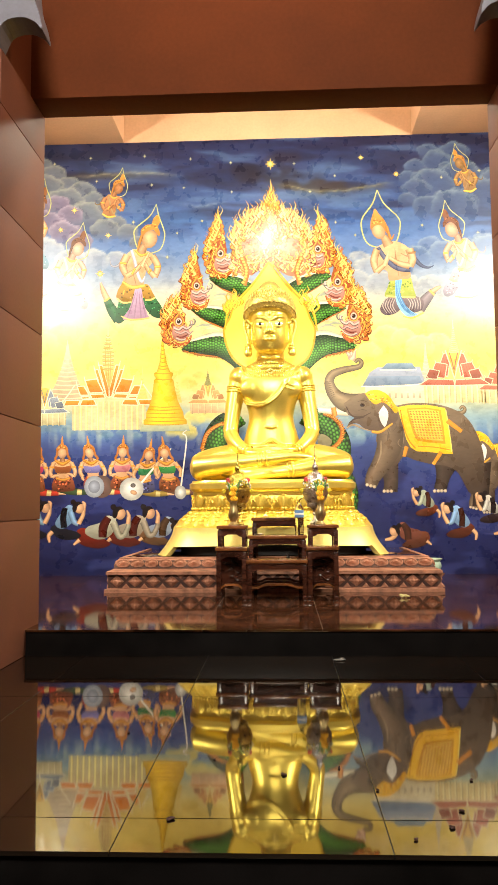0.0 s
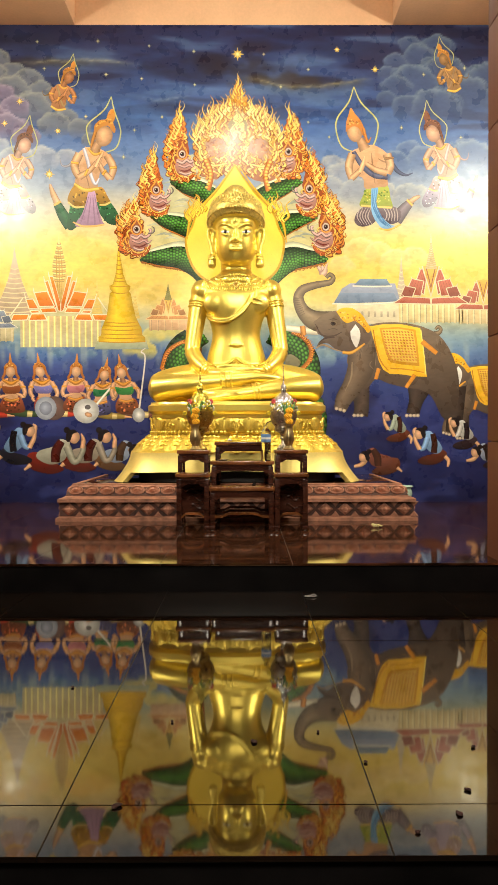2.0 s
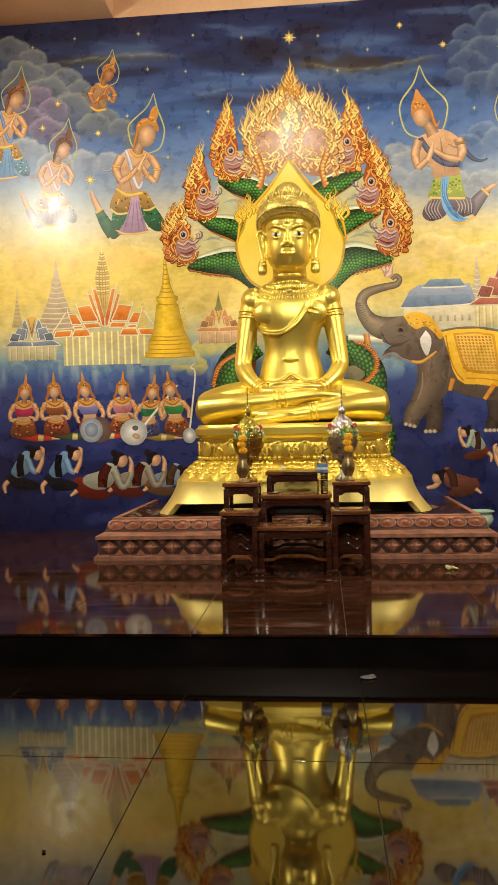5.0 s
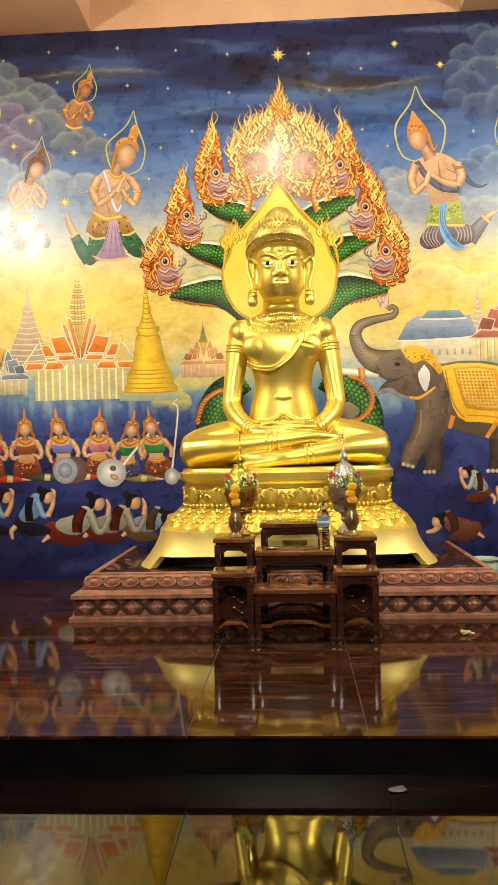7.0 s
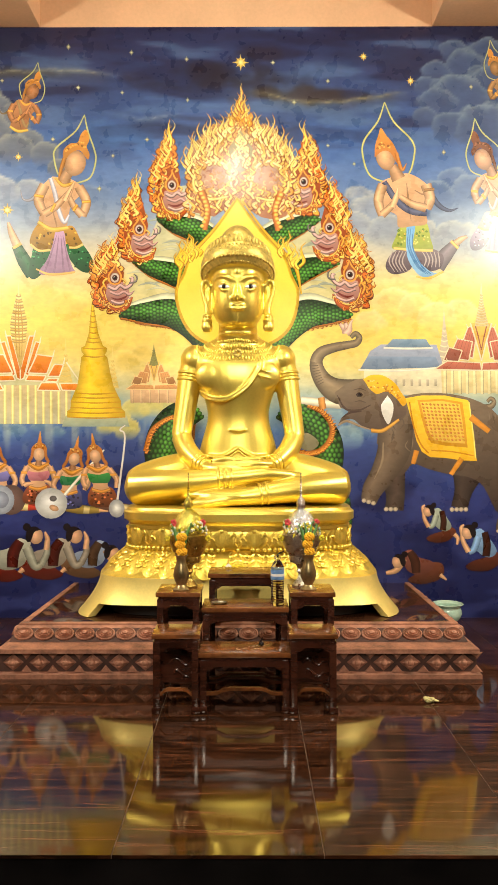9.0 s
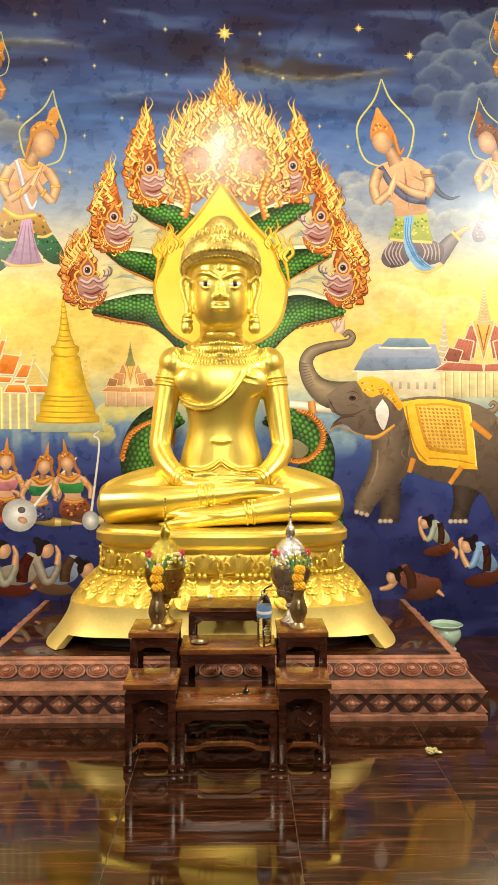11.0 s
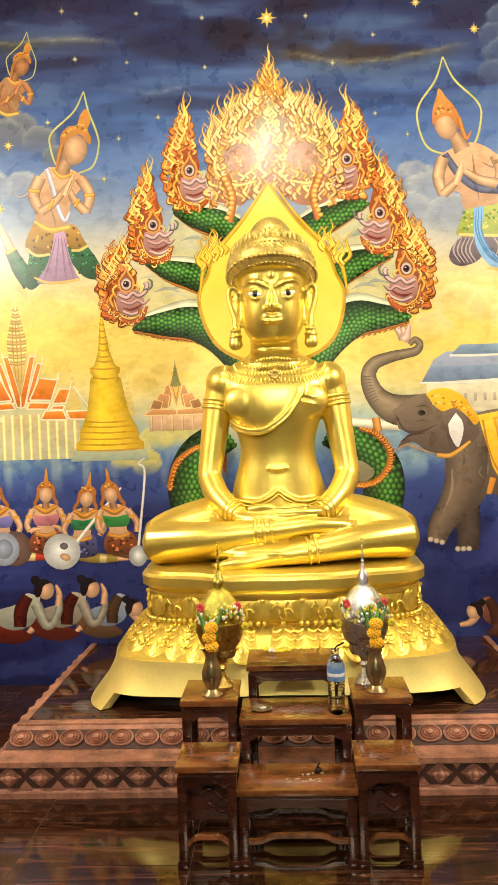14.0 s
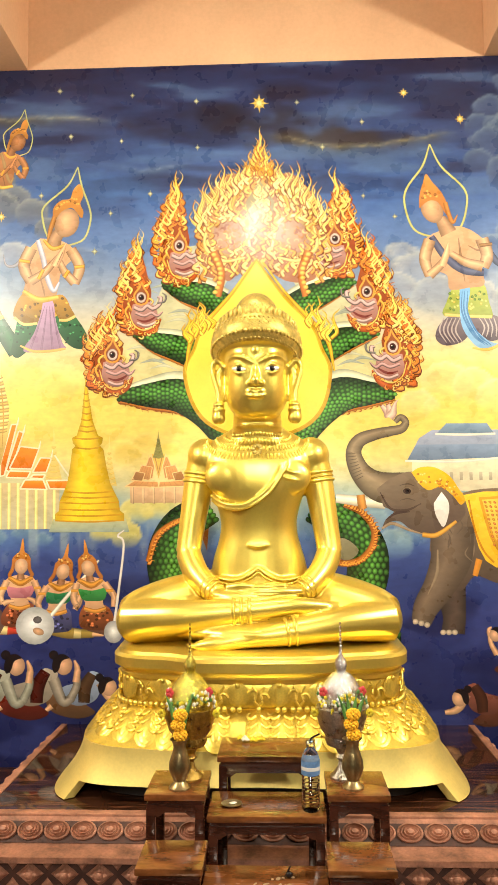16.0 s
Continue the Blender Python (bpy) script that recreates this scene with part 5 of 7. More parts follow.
def bowed_deva(skin=SKIN):
    """Kneeling the other way, broad-chested, with a blue cloth that falls between the knees."""
    d = Motif("painted_kneeling_figure", 3)
    dark, lite = mul(skin, 0.72), mul(skin, 1.08)
    d.drop((726, 130), (731, 210), 39, 50, (196, 190, 110), None, 2.6)
    d.stroke([(790, 262), (806, 284), (822, 292), (836, 288)], [10, 8, 5, 1], (72, 78, 106))
    d.stroke([(802, 376), (820, 354), (833, 340)], [26, 20, 13], (126, 112, 120))
    d.stroke([(828, 344), (840, 335), (849, 331)], [11, 9, 4], skin)
    d.stroke([(824, 338), (835, 349)], [5, 5], (226, 176, 84))
    d.shape([(744, 350), (729, 364), (725, 380), (738, 389), (762, 381), (772, 354)], (118, 102, 108), (86, 72, 80))
    d.shape([(768, 352), (790, 348), (812, 360), (806, 380), (780, 382)], (118, 102, 108), (86, 72, 80))
    for k in range(5):
        d.stroke([(736 + 5 * k, 354), (730 + 5 * k, 370), (738 + 5 * k, 385)], [1, 2.2, 1], (176, 160, 156))
        d.stroke([(780 + 6 * k, 354), (786 + 5 * k, 366), (782 + 6 * k, 378)], [1, 2.2, 1], (176, 160, 156))
    d.shape([(748, 316), (768, 313), (787, 311), (793, 334), (796, 354), (770, 353), (736, 351), (740, 334)], (170, 176, 80), (140, 150, 66))
    for k in range(46):
        d.blob(rnd.uniform(742, 790), rnd.uniform(320, 346), 2, 1.6, rnd.choice(((206, 206, 110), (110, 136, 60), (220, 190, 90))), rnd.uniform(0, 90), 0, 7)
    d.stroke([(737, 350), (766, 352), (796, 353)], [4, 4, 4], (226, 190, 110))
    d.shape([(757, 314), (770, 316), (766, 345), (775, 368), (792, 384), (806, 388), (784, 393), (770, 385), (757, 360)], (112, 162, 206), (130, 170, 206))
    for u in (760, 763, 767):
        d.stroke([(u, 320), (u - 1, 348), (u + 12, 376), (u + 26, 388)], [0.6, 2, 2.4, 1], (80, 126, 176))
    d.stroke([(770, 392), (790, 394), (812, 384)], [2, 4, 3], (236, 186, 90))
    d.shape([(742, 240), (722, 249), (713, 262), (724, 290), (742, 300), (745, 318), (768, 316), (788, 312), (786, 290), (793, 262), (780, 246), (760, 237)], skin, mul(skin, 0.86))
    d.stroke([(758, 252), (760, 276), (764, 308)], [1, 3, 1], dark)
    d.stroke([(770, 262), (782, 268), (790, 264)], [1, 2.6, 1], dark)
    d.stroke([(724, 250), (740, 275), (762, 293), (788, 297)], [8, 10, 10, 9], (90, 92, 118))
    for run, w in ((((722, 254), (715, 278), (720, 301)), (15, 15, 12)), (((720, 300), (734, 287), (744, 272)), (12, 10, 7)), (((787, 253), (793, 274), (788, 290)), (17, 16, 14)), (((787, 289), (766, 283), (748, 272)), (14, 11, 8))):
        d.stroke(run, w, skin, edge=0.62)
    d.stroke([(736, 288), (742, 272), (745, 258)], [10, 8, 2], lite)
    d.stroke([(784, 262), (800, 260)], [5, 4], (150, 110, 70))
    d.stroke([(736, 226), (746, 246)], [14, 22], mul(skin, 0.86))
    d.blob(726, 214, 14, 19, skin, -18, lift=1.14, edge=0.72)
    d.shape([(710, 214), (711, 196), (716, 180), (720, 169), (728, 180), (738, 192), (745, 208), (744, 222), (734, 206), (722, 204)], (210, 142, 70), (176, 108, 56))
    for k in range(16):
        t = rnd.random()
        d.blob(714 + 26 * t, 204 - 12 * (1 - t) * rnd.random() - 4, 2, 1.7, rnd.choice(((236, 178, 96), (160, 98, 50))), 0, 0, 7)
    d.stroke([(743, 206), (747, 222), (752, 232), (758, 222)], [6, 6, 5, 1], (196, 126, 62))
    d.done("painted kneeling haloed figure with a blue cloth, plain shapes")


ROSE = (206, 170, 168)
deva(206, 124, 0.60, False, OCHRE, (160, 130, 90), (60, 100, 60), ROSE, full=False, skin=(176, 120, 80))
deva(48, 160, 0.80, False, (190, 140, 70), (110, 150, 206), (110, 150, 180), (120, 160, 206), crown=(150, 96, 60))
deva(126, 248, 0.76, False, ROSE, (214, 180, 184), (190, 180, 190), (200, 184, 196), crown=(120, 78, 54), skin=(206, 160, 136))
deva(268, 228, 1.0, False, (184, 136, 52), (200, 194, 206), (52, 108, 66), (184, 146, 178))
bowed_deva()
deva(874, 212, 0.86, True, ROSE, (216, 176, 170), (176, 160, 186), (190, 170, 196), crown=(130, 84, 62), skin=(206, 160, 132))
deva(896, 74, 0.60, True, OCHRE, (150, 120, 90), (90, 110, 80), ROSE, full=False, skin=(160, 120, 78))


# great golden halo behind the head
h = Motif("painted_halo", 14)
pts = smooth_path([(504, 278), (470, 325), (436, 362), (424, 392), (412, 420), (424, 465), (452, 492), (504, 505), (556, 492), (584, 465), (594, 420), (584, 392), (572, 362), (538, 325), (504, 278)], 5)
h.fill([tuple(p) for p in pts[:-1]], (216, 172, 40))
inner = [(504 + (p[0] - 504) * 0.965, 412 + (p[1] - 412) * 0.965) for p in pts[:-1]]
h.fill(inner, material("halo_paint", srgb(240, 206, 76), 0.30, 0, 0.05, 6, 90, 0.10, spec=0.45))
h.stroke([tuple(p) for p in pts[::5]], [2.5, 2.5], (190, 146, 40))
h.done("plain golden pointed halo painted behind the statue's head")


# coiled green tail behind the body
GREEN = (74, 124, 50)
c = Motif("painted_coil", 1)
for s in (-1, 1):
    c.fill([(508 + s * 60, 520), (508 + s * 76, 540), (508 + s * 84, 600), (508 + s * 70, 640)], (150, 90, 36))
c.scales([(440, 588), (404, 612), (390, 650), (402, 690), (450, 704)], [40, 46, 50, 46, 34], GREEN, 5.5, 4.4)
c.scales([(632, 690), (650, 716), (656, 756), (646, 800)], [24, 28, 28, 22], GREEN, 5.5, 4.4)
c.scales([(570, 588), (610, 610), (632, 645), (624, 690), (580, 704)], [40, 48, 52, 48, 34], GREEN, 5.5, 4.4)
c.fill([tuple(p) for p in smooth_path([(592, 628), (606, 626), (622, 640), (610, 652), (594, 648)], 4)], (140, 132, 104))
for run, w in ((((584, 652), (606, 656), (626, 650), (640, 632), (640, 612), (626, 594), (606, 584)), 8), (((366, 652), (376, 622), (396, 606), (416, 600)), 6)):
    c.stroke(run, [w, w], (176, 104, 36))
    for q in smooth_path(run, 6):
        c.flame(q[0], q[1] + 2, 60 + rnd.uniform(-20, 20), 9, 3, 0.4, (222, 150, 60))
c.done("green scaled coils painted behind the statue")

# pale hollow of the hood between the necks
g = Motif("painted_hood", 1)
for s in (-1, 1):
    run = [(172, 440), (160, 400), (138, 352), (116, 300), (92, 262), (30, 270), (54, 330), (80, 380), (72, 440), (120, 446)]
    g.fill([tuple(p) for p in smooth_path([(508 + s * u, v) for u, v in run], 4)], (172, 172, 150), (204, 190, 130))
    for k in range(12):
        u, v = rnd.uniform(70, 140), rnd.uniform(310, 430)
        g.stroke([(508 + s * u, v), (508 + s * (u + 16), v - 6), (508 + s * (u + 34), v - 2)], [0.5, 4, 0.5], rnd.choice(((190, 186, 156), (156, 160, 146))))
g.done("pale grey-green painted hollow of the hood")


def serpent(level, eye, side, s, peak, neck, widths):
    """A serpent head with a crest of flames; side +1 looks to the right."""
    g = Motif("painted_serpent", level)
    a, b = eye

    def P(u, v):
        return (a + side * u * s, b + v * s)

    # neck: pale belly above, scales, an orange fringe below
    g.stroke([(p[0], p[1] - w * 0.52) for p, w in zip(neck, widths)], [w * 0.42 for w in widths], (206, 204, 172))
    low = [(p[0], p[1] + w * 0.50) for p, w in zip(neck, widths)]
    for q in smooth_path(low, 5):
        g.flame(q[0], q[1] - 1, 180 - side * (48 + rnd.uniform(-14, 14)), rnd.uniform(8, 13) * s, 4.2 * s, 0.3, (216, 146, 62))
    g.stroke(low, [5, 7, 8, 6], (196, 120, 44))
    g.scales(neck, widths, GREEN, 4.6, 3.5)
    # solid ground of the mane, then rows of flames that climb to the peak
    top = -peak
    mane = [P(14, -8), P(4, top * 0.55), P(-4, top * 0.86), P(-9, top * 0.55), P(-20, top * 0.30), P(-27, 0), P(-26, 28), P(-14, 48), P(8, 40)]
    g.fill([tuple(p) for p in smooth_path(mane, 4)], (150, 80, 34), (140, 56, 24))
    spine = smooth_path([P(0, 52), P(-18, 46), P(-26, 26), P(-27, 2), P(-22, -20), P(-12, top * 0.42), P(-4, top * 0.62)], 10)
    for k in range(46):
        t = k / 45
        q = spine[int(t * (len(spine) - 1))]
        g.flame(q[0] + rnd.uniform(-3, 3), q[1] + rnd.uniform(-3, 3), -side * (44 * (1 - t) ** 1.3) + rnd.uniform(-9, 9), rnd.uniform(17, 27) * s * (0.75 + 0.5 * t), rnd.uniform(4.5, 7) * s, rnd.choice((-1, 1)) * rnd.uniform(0.5, 0.9),
                rnd.choice(((222, 156, 62), (234, 186, 90), (206, 124, 46), (208, 104, 36))), rnd.choice(((120, 52, 18), (146, 70, 24))))
    for k in range(40):
        u, v = rnd.uniform(-22, 12), rnd.uniform(0, 1)
        v = -4 + (top * 0.60 + 4) * v
        u *= 1 - 0.7 * abs(v / top)
        g.flame(*P(u - 4, v), rnd.uniform(-14, 14), rnd.uniform(13, 24) * s, rnd.uniform(4, 6) * s, rnd.choice((-1, 1)) * rnd.uniform(0.5, 0.9), rnd.choice(((226, 166, 70), (238, 200, 112), (206, 126, 50), (214, 110, 40))), (128, 60, 24))
    # long thin tips against the sky
    for k in range(9):
        t = k / 8
        u, v = -26 + 27 * t, -4 + (top * 0.62) * t
        g.tongue(*P(u, v), -side * 10 * (1 - t) + rnd.uniform(-4, 4), (26 + 12 * t) * s, 2.6 * s, (240, 206, 116), rnd.choice((-1.5, 1.5)))
    g.flame(*P(-3, top * 0.58), 0, -top * 0.46 * s, 6 * s, 0.35, (244, 204, 100))
    # jaw: an orange crescent round the throat, mauve snout with scrolls
    g.stroke([P(-20, 22), P(-13, 42), P(2, 51), P(18, 45), P(27, 30)], [4 * s, 7 * s, 8 * s, 7 * s, 2 * s], (178, 84, 34))
    g.stroke([P(-17, 20), P(-11, 38), P(2, 46), P(16, 41), P(25, 30)], [1.2 * s, 1.8 * s, 2 * s, 1.8 * s, 1 * s], (240, 190, 96))
    cheek = smooth_path([P(-12, 10), P(-14, 28), P(-6, 40), P(8, 43), P(20, 34), P(22, 20), P(14, 8), P(2, 6)], 4)
    g.fill([tuple(p) for p in cheek], (176, 134, 126), (150, 96, 84))
    g.stroke([P(-6, 31), P(4, 34), P(14, 31), P(22, 25)], [1 * s, 3 * s, 3 * s, 1 * s], (112, 44, 38))
    for run, w, c in ((((-10, 14), (0, 18), (8, 12), (16, 16), (25, 10), (27, 1), (22, 0)), 6, (196, 160, 156)), (((-8, 22), (4, 26), (14, 22), (22, 26), (30, 20)), 4.6, (186, 144, 140)), (((-6, 36), (6, 40), (18, 36), (25, 29)), 4, (200, 166, 160)),
                      (((22, 8), (32, 6), (34, -2), (29, -6)), 2.6, (120, 112, 110)), (((4, 8), (10, 2), (16, 6), (13, 11)), 3.2, (226, 182, 96)), (((-14, 18), (-18, 8), (-12, 2), (-8, 8)), 4, (236, 180, 84)), (((-18, 30), (-22, 20), (-17, 13), (-13, 19)), 4, (230, 150, 60))):
        g.stroke([P(*p) for p in run], [w * s, w * s * 1.1, w * s * 0.5], mul(c, 0.62)) if len(run) == 3 else g.stroke([P(*p) for p in run], [w * s] * (len(run) - 1) + [w * s * 0.3], mul(c, 0.66))
        g.stroke([P(p[0], p[1] - 0.6) for p in run], [w * s * 0.62] * (len(run) - 1) + [0.4], mul(c, 1.08))
    # curls over the cheek and throat
    for k in range(34):
        t = rnd.uniform(0, 1)
        u, v = (-22 + 30 * rnd.random(), -16 + 22 * rnd.random()) if k % 2 else (-20 + 44 * t + rnd.uniform(-3, 3), 34 + 18 * math.sin(math.pi * t) + rnd.uniform(-3, 3))
        r, t0, w = rnd.uniform(2.5, 4.5), rnd.uniform(0, 6.3), rnd.choice((-1, 1))
        q = [P(u + r * (1 - 0.17 * j) * math.cos(t0 + w * 0.95 * j), v + r * (1 - 0.17 * j) * math.sin(t0 + w * 0.95 * j)) for j in range(5)]
        g.stroke(q, [2.6 * s, 3.6 * s, 3.2 * s, 2.2 * s, 0.6], (122, 56, 24), 3)
        g.stroke(q, [1.2 * s, 2.0 * s, 1.8 * s, 1.2 * s, 0.4], rnd.choice(((236, 176, 76), (244, 206, 120), (216, 130, 50))), 3)
    # eye disc in a pointed rim
    g.drop(P(1, -22), (a, b), 9.5 * s, 12.5 * s, (226, 150, 66), (150, 84, 48), 2.6 * s)
    g.blob(a, b, 6.6 * s, 7.6 * s, (222, 204, 196))
    g.blob(a, b, 4.2 * s, 4.6 * s, (92, 44, 40))
    g.blob(a, b, 2.6 * s, 2.8 * s, (22, 16, 18))
    g.blob(a - 1.2 * s, b - 1.4 * s, 0.9 * s, 0.9 * s, (240, 236, 230), 0, 0, 8)
    g.done("painted serpent head with a flaming crest")


serpent(3, (408, 260), 1, 0.92, 104, [(388, 306), (412, 318), (440, 326), (466, 342)], [14, 26, 34, 36])
serpent(3, (603, 252), -1, 0.92, 98, [(624, 304), (598, 316), (570, 328), (544, 344)], [14, 26, 34, 36])
serpent(6.5, (360, 326), 1, 0.90, 92, [(350, 368), (376, 382), (404, 390), (436, 402)], [12, 24, 32, 38])
serpent(6.5, (641, 320), -1, 0.94, 80, [(652, 370), (622, 377), (596, 386), (568, 402)], [12, 26, 36, 40])
serpent(10, (324, 398), 1, 0.94, 60, [(332, 450), (368, 449), (408, 450), (440, 470), (466, 500)], [12, 30, 42, 42, 40])
serpent(10, (671, 390), -1, 0.98, 72, [(672, 448), (640, 448), (604, 450), (574, 472), (548, 504)], [14, 30, 44, 44, 40])

# the middle crest: a mass of fine flames rising to a point
g = Motif("painted_flame_crest", 5)
mass = [(440, 300), (432, 262), (430, 226), (440, 200), (454, 184), (470, 168), (488, 166), (502, 146), (510, 122), (518, 146), (532, 166), (552, 168), (568, 184), (582, 204), (590, 232), (588, 270), (576, 304), (540, 306), (504, 284), (470, 306)]
g.fill([tuple(p) for p in smooth_path(mass, 3)], (160, 110, 74), (160, 104, 76))
for v in range(296, 176, -9):
    for k in range(17):
        u = (k - 8 + (v // 9 % 2) * 0.5) / 8
        reach = 78 - 36 * max(0, (250 - v) / 80)
        x = 510 + u * reach + rnd.uniform(-2, 2)
        g.flame(x, v + 12 * abs(u) + rnd.uniform(-3, 3), u * 16 + rnd.uniform(-9, 9), rnd.uniform(17, 27), rnd.uniform(4.5, 6.5), rnd.choice((-1, 1)) * rnd.uniform(0.5, 0.9),
                rnd.choice(((226, 174, 86), (236, 200, 118), (208, 144, 72), (222, 182, 120))), rnd.choice(((150, 86, 44), (170, 104, 54), (142, 80, 52))))
for s in (-1, 1):
    # dim round faces, plain
    g.blob(510 + s * 39, 250, 27, 25, (214, 168, 106), 0, 0.03)
    g.blob(510 + s * 39, 250, 23, 21, (186, 140, 114), 0, 0.04, edge=0.9, lift=1.04)
    for k in range(26):
        u, v = rnd.uniform(-17, 17), rnd.uniform(-15, 15)
        q = [(510 + s * 39 + u + (4.5 - 0.8 * j) * math.cos(k + 0.9 * j), 250 + v + (4.5 - 0.8 * j) * math.sin(k + 0.9 * j)) for j in range(5)]
        g.stroke(q, [1, 2.4, 2.4, 1.8, 0.4], rnd.choice(((204, 160, 126), (158, 106, 88), (224, 182, 128), (190, 130, 84))), 3)
    g.stroke([(510 + s * 66, 236), (510 + s * 70, 262), (510 + s * 48, 280), (510 + s * 20, 276)], [3, 5, 5, 2], (238, 200, 120))
    g.stroke([(510 + s * 14, 262), (510 + s * 22, 232), (510 + s * 40, 222), (510 + s * 58, 230)], [3, 4, 4, 2], (244, 216, 150))
    for k in range(16):
        t = 6.283 * k / 16
        g.flame(510 + s * 39 + 25 * math.cos(t), 252 + 23 * math.sin(t), rnd.uniform(-20, 20), rnd.uniform(14, 20), 4.5, rnd.choice((-0.8, 0.8)), rnd.choice(((232, 184, 96), (240, 208, 130), (214, 150, 76))), (160, 94, 48))
    # studded bands beside the halo's tip
    g.stroke([(510 + s * 60, 268), (510 + s * 50, 296), (510 + s * 54, 326)], [12, 10, 7], (196, 112, 48))
    for k in range(9):
        g.blob(510 + s * (59 - 8 * math.sin(k / 8 * 3.0)), 272 + 6 * k, 3.4, 2.8, (240, 190, 90), 0, 0, 8)
    # pointed arch under the peak
    g.stroke([(510, 162), (510 + s * 16, 178), (510 + s * 30, 196), (510 + s * 36, 212)], [5, 6, 6, 3], (214, 156, 64))
    g.stroke([(510, 160), (510 + s * 16, 176), (510 + s * 30, 194)], [2, 2.4, 1], (250, 222, 140))
    for x0, base, length in ((8, 170, 34), (18, 178, 30), (26, 184, 32), (36, 192, 36), (44, 196, 46), (50, 204, 36), (58, 210, 44), (66, 218, 40), (72, 228, 44), (78, 240, 40)):
        for e in (-4, 0, 4):
            g.flame(510 + s * x0 + e, base + abs(e), s * 6 + e, length * (1 - 0.07 * abs(e)), 5, rnd.choice((-0.7, 0.7)), rnd.choice(((240, 200, 110), (246, 220, 140))))
g.fill([(510, 176), (528, 204), (524, 232), (510, 240), (496, 232), (492, 204)], (150, 130, 90))
for k in range(26):
    g.flame(510 + rnd.uniform(-11, 11), rnd.uniform(196, 236), rnd.uniform(-16, 16), rnd.uniform(14, 22), 4.4, rnd.choice((-0.7, 0.7)), (244, 214, 130))
for k in range(34):
    u = rnd.uniform(-1, 1)
    g.flame(510 + 13 * u, 172 - 26 * (1 - abs(u)) * rnd.random(), u * 16, rnd.uniform(14, 24), 4, rnd.choice((-0.6, 0.6)), rnd.choice(((226, 166, 56), (244, 204, 96), (206, 140, 44))))
for k in range(7):
    g.flame(511 + (k - 3) * 2.4, 158 - 5 * (3 - abs(k - 3)), (k - 3) * 5, 20 + 4 * (3 - abs(k - 3)), 4, rnd.choice((-0.6, 0.6)), (236, 188, 90))
g.tongue(511, 132, 1, 26, 2.6, (238, 200, 110), 0.2)
g.done("crest of painted golden flames")

# gold wisps on the halo's shoulders
g = Motif("painted_halo_wisps", 15.5)
for s in (-1, 1):
    g.stroke([(506 + s * 6, 282), (506 + s * 34, 322), (506 + s * 64, 356), (506 + s * 84, 380), (506 + s * 92, 420)], [2, 4, 6, 6, 2], (222, 168, 44))
    for k in range(12):
        u, v = 62 + 2.4 * k + rnd.uniform(-3, 3), 366 + 1.5 * k + rnd.uniform(-6, 6)
        g.flame(506 + s * u, v, s * rnd.uniform(-4, 16), rnd.uniform(20, 44), 5, rnd.choice((-0.8, 0.8)), rnd.choice(((246, 208, 84), (240, 190, 60))), (190, 134, 36))
g.done("golden painted wisps on the halo")


# temples
def spire(m, a, base, top, w, colour, edge, rings_n=7):
    m.fill([(a - w, base), (a - w * 0.55, base - (base - top) * 0.30), (a - w * 0.30, base - (base - top) * 0.52), (a - w * 0.1, base - (base - top) * 0.8), (a, top),
            (a + w * 0.1, base - (base - top) * 0.8), (a + w * 0.30, base - (base - top) * 0.52), (a + w * 0.55, base - (base - top) * 0.30), (a + w, base)], colour)
    for k in range(rings_n):
        t = 0.06 + 0.7 * k / rings_n
        ww = w * (1 - t) ** 1.5
        v = base - (base - top) * t
        m.stroke([(a - ww, v), (a, v + 2), (a + ww, v)], [2.0, 2.4, 2.0], edge)


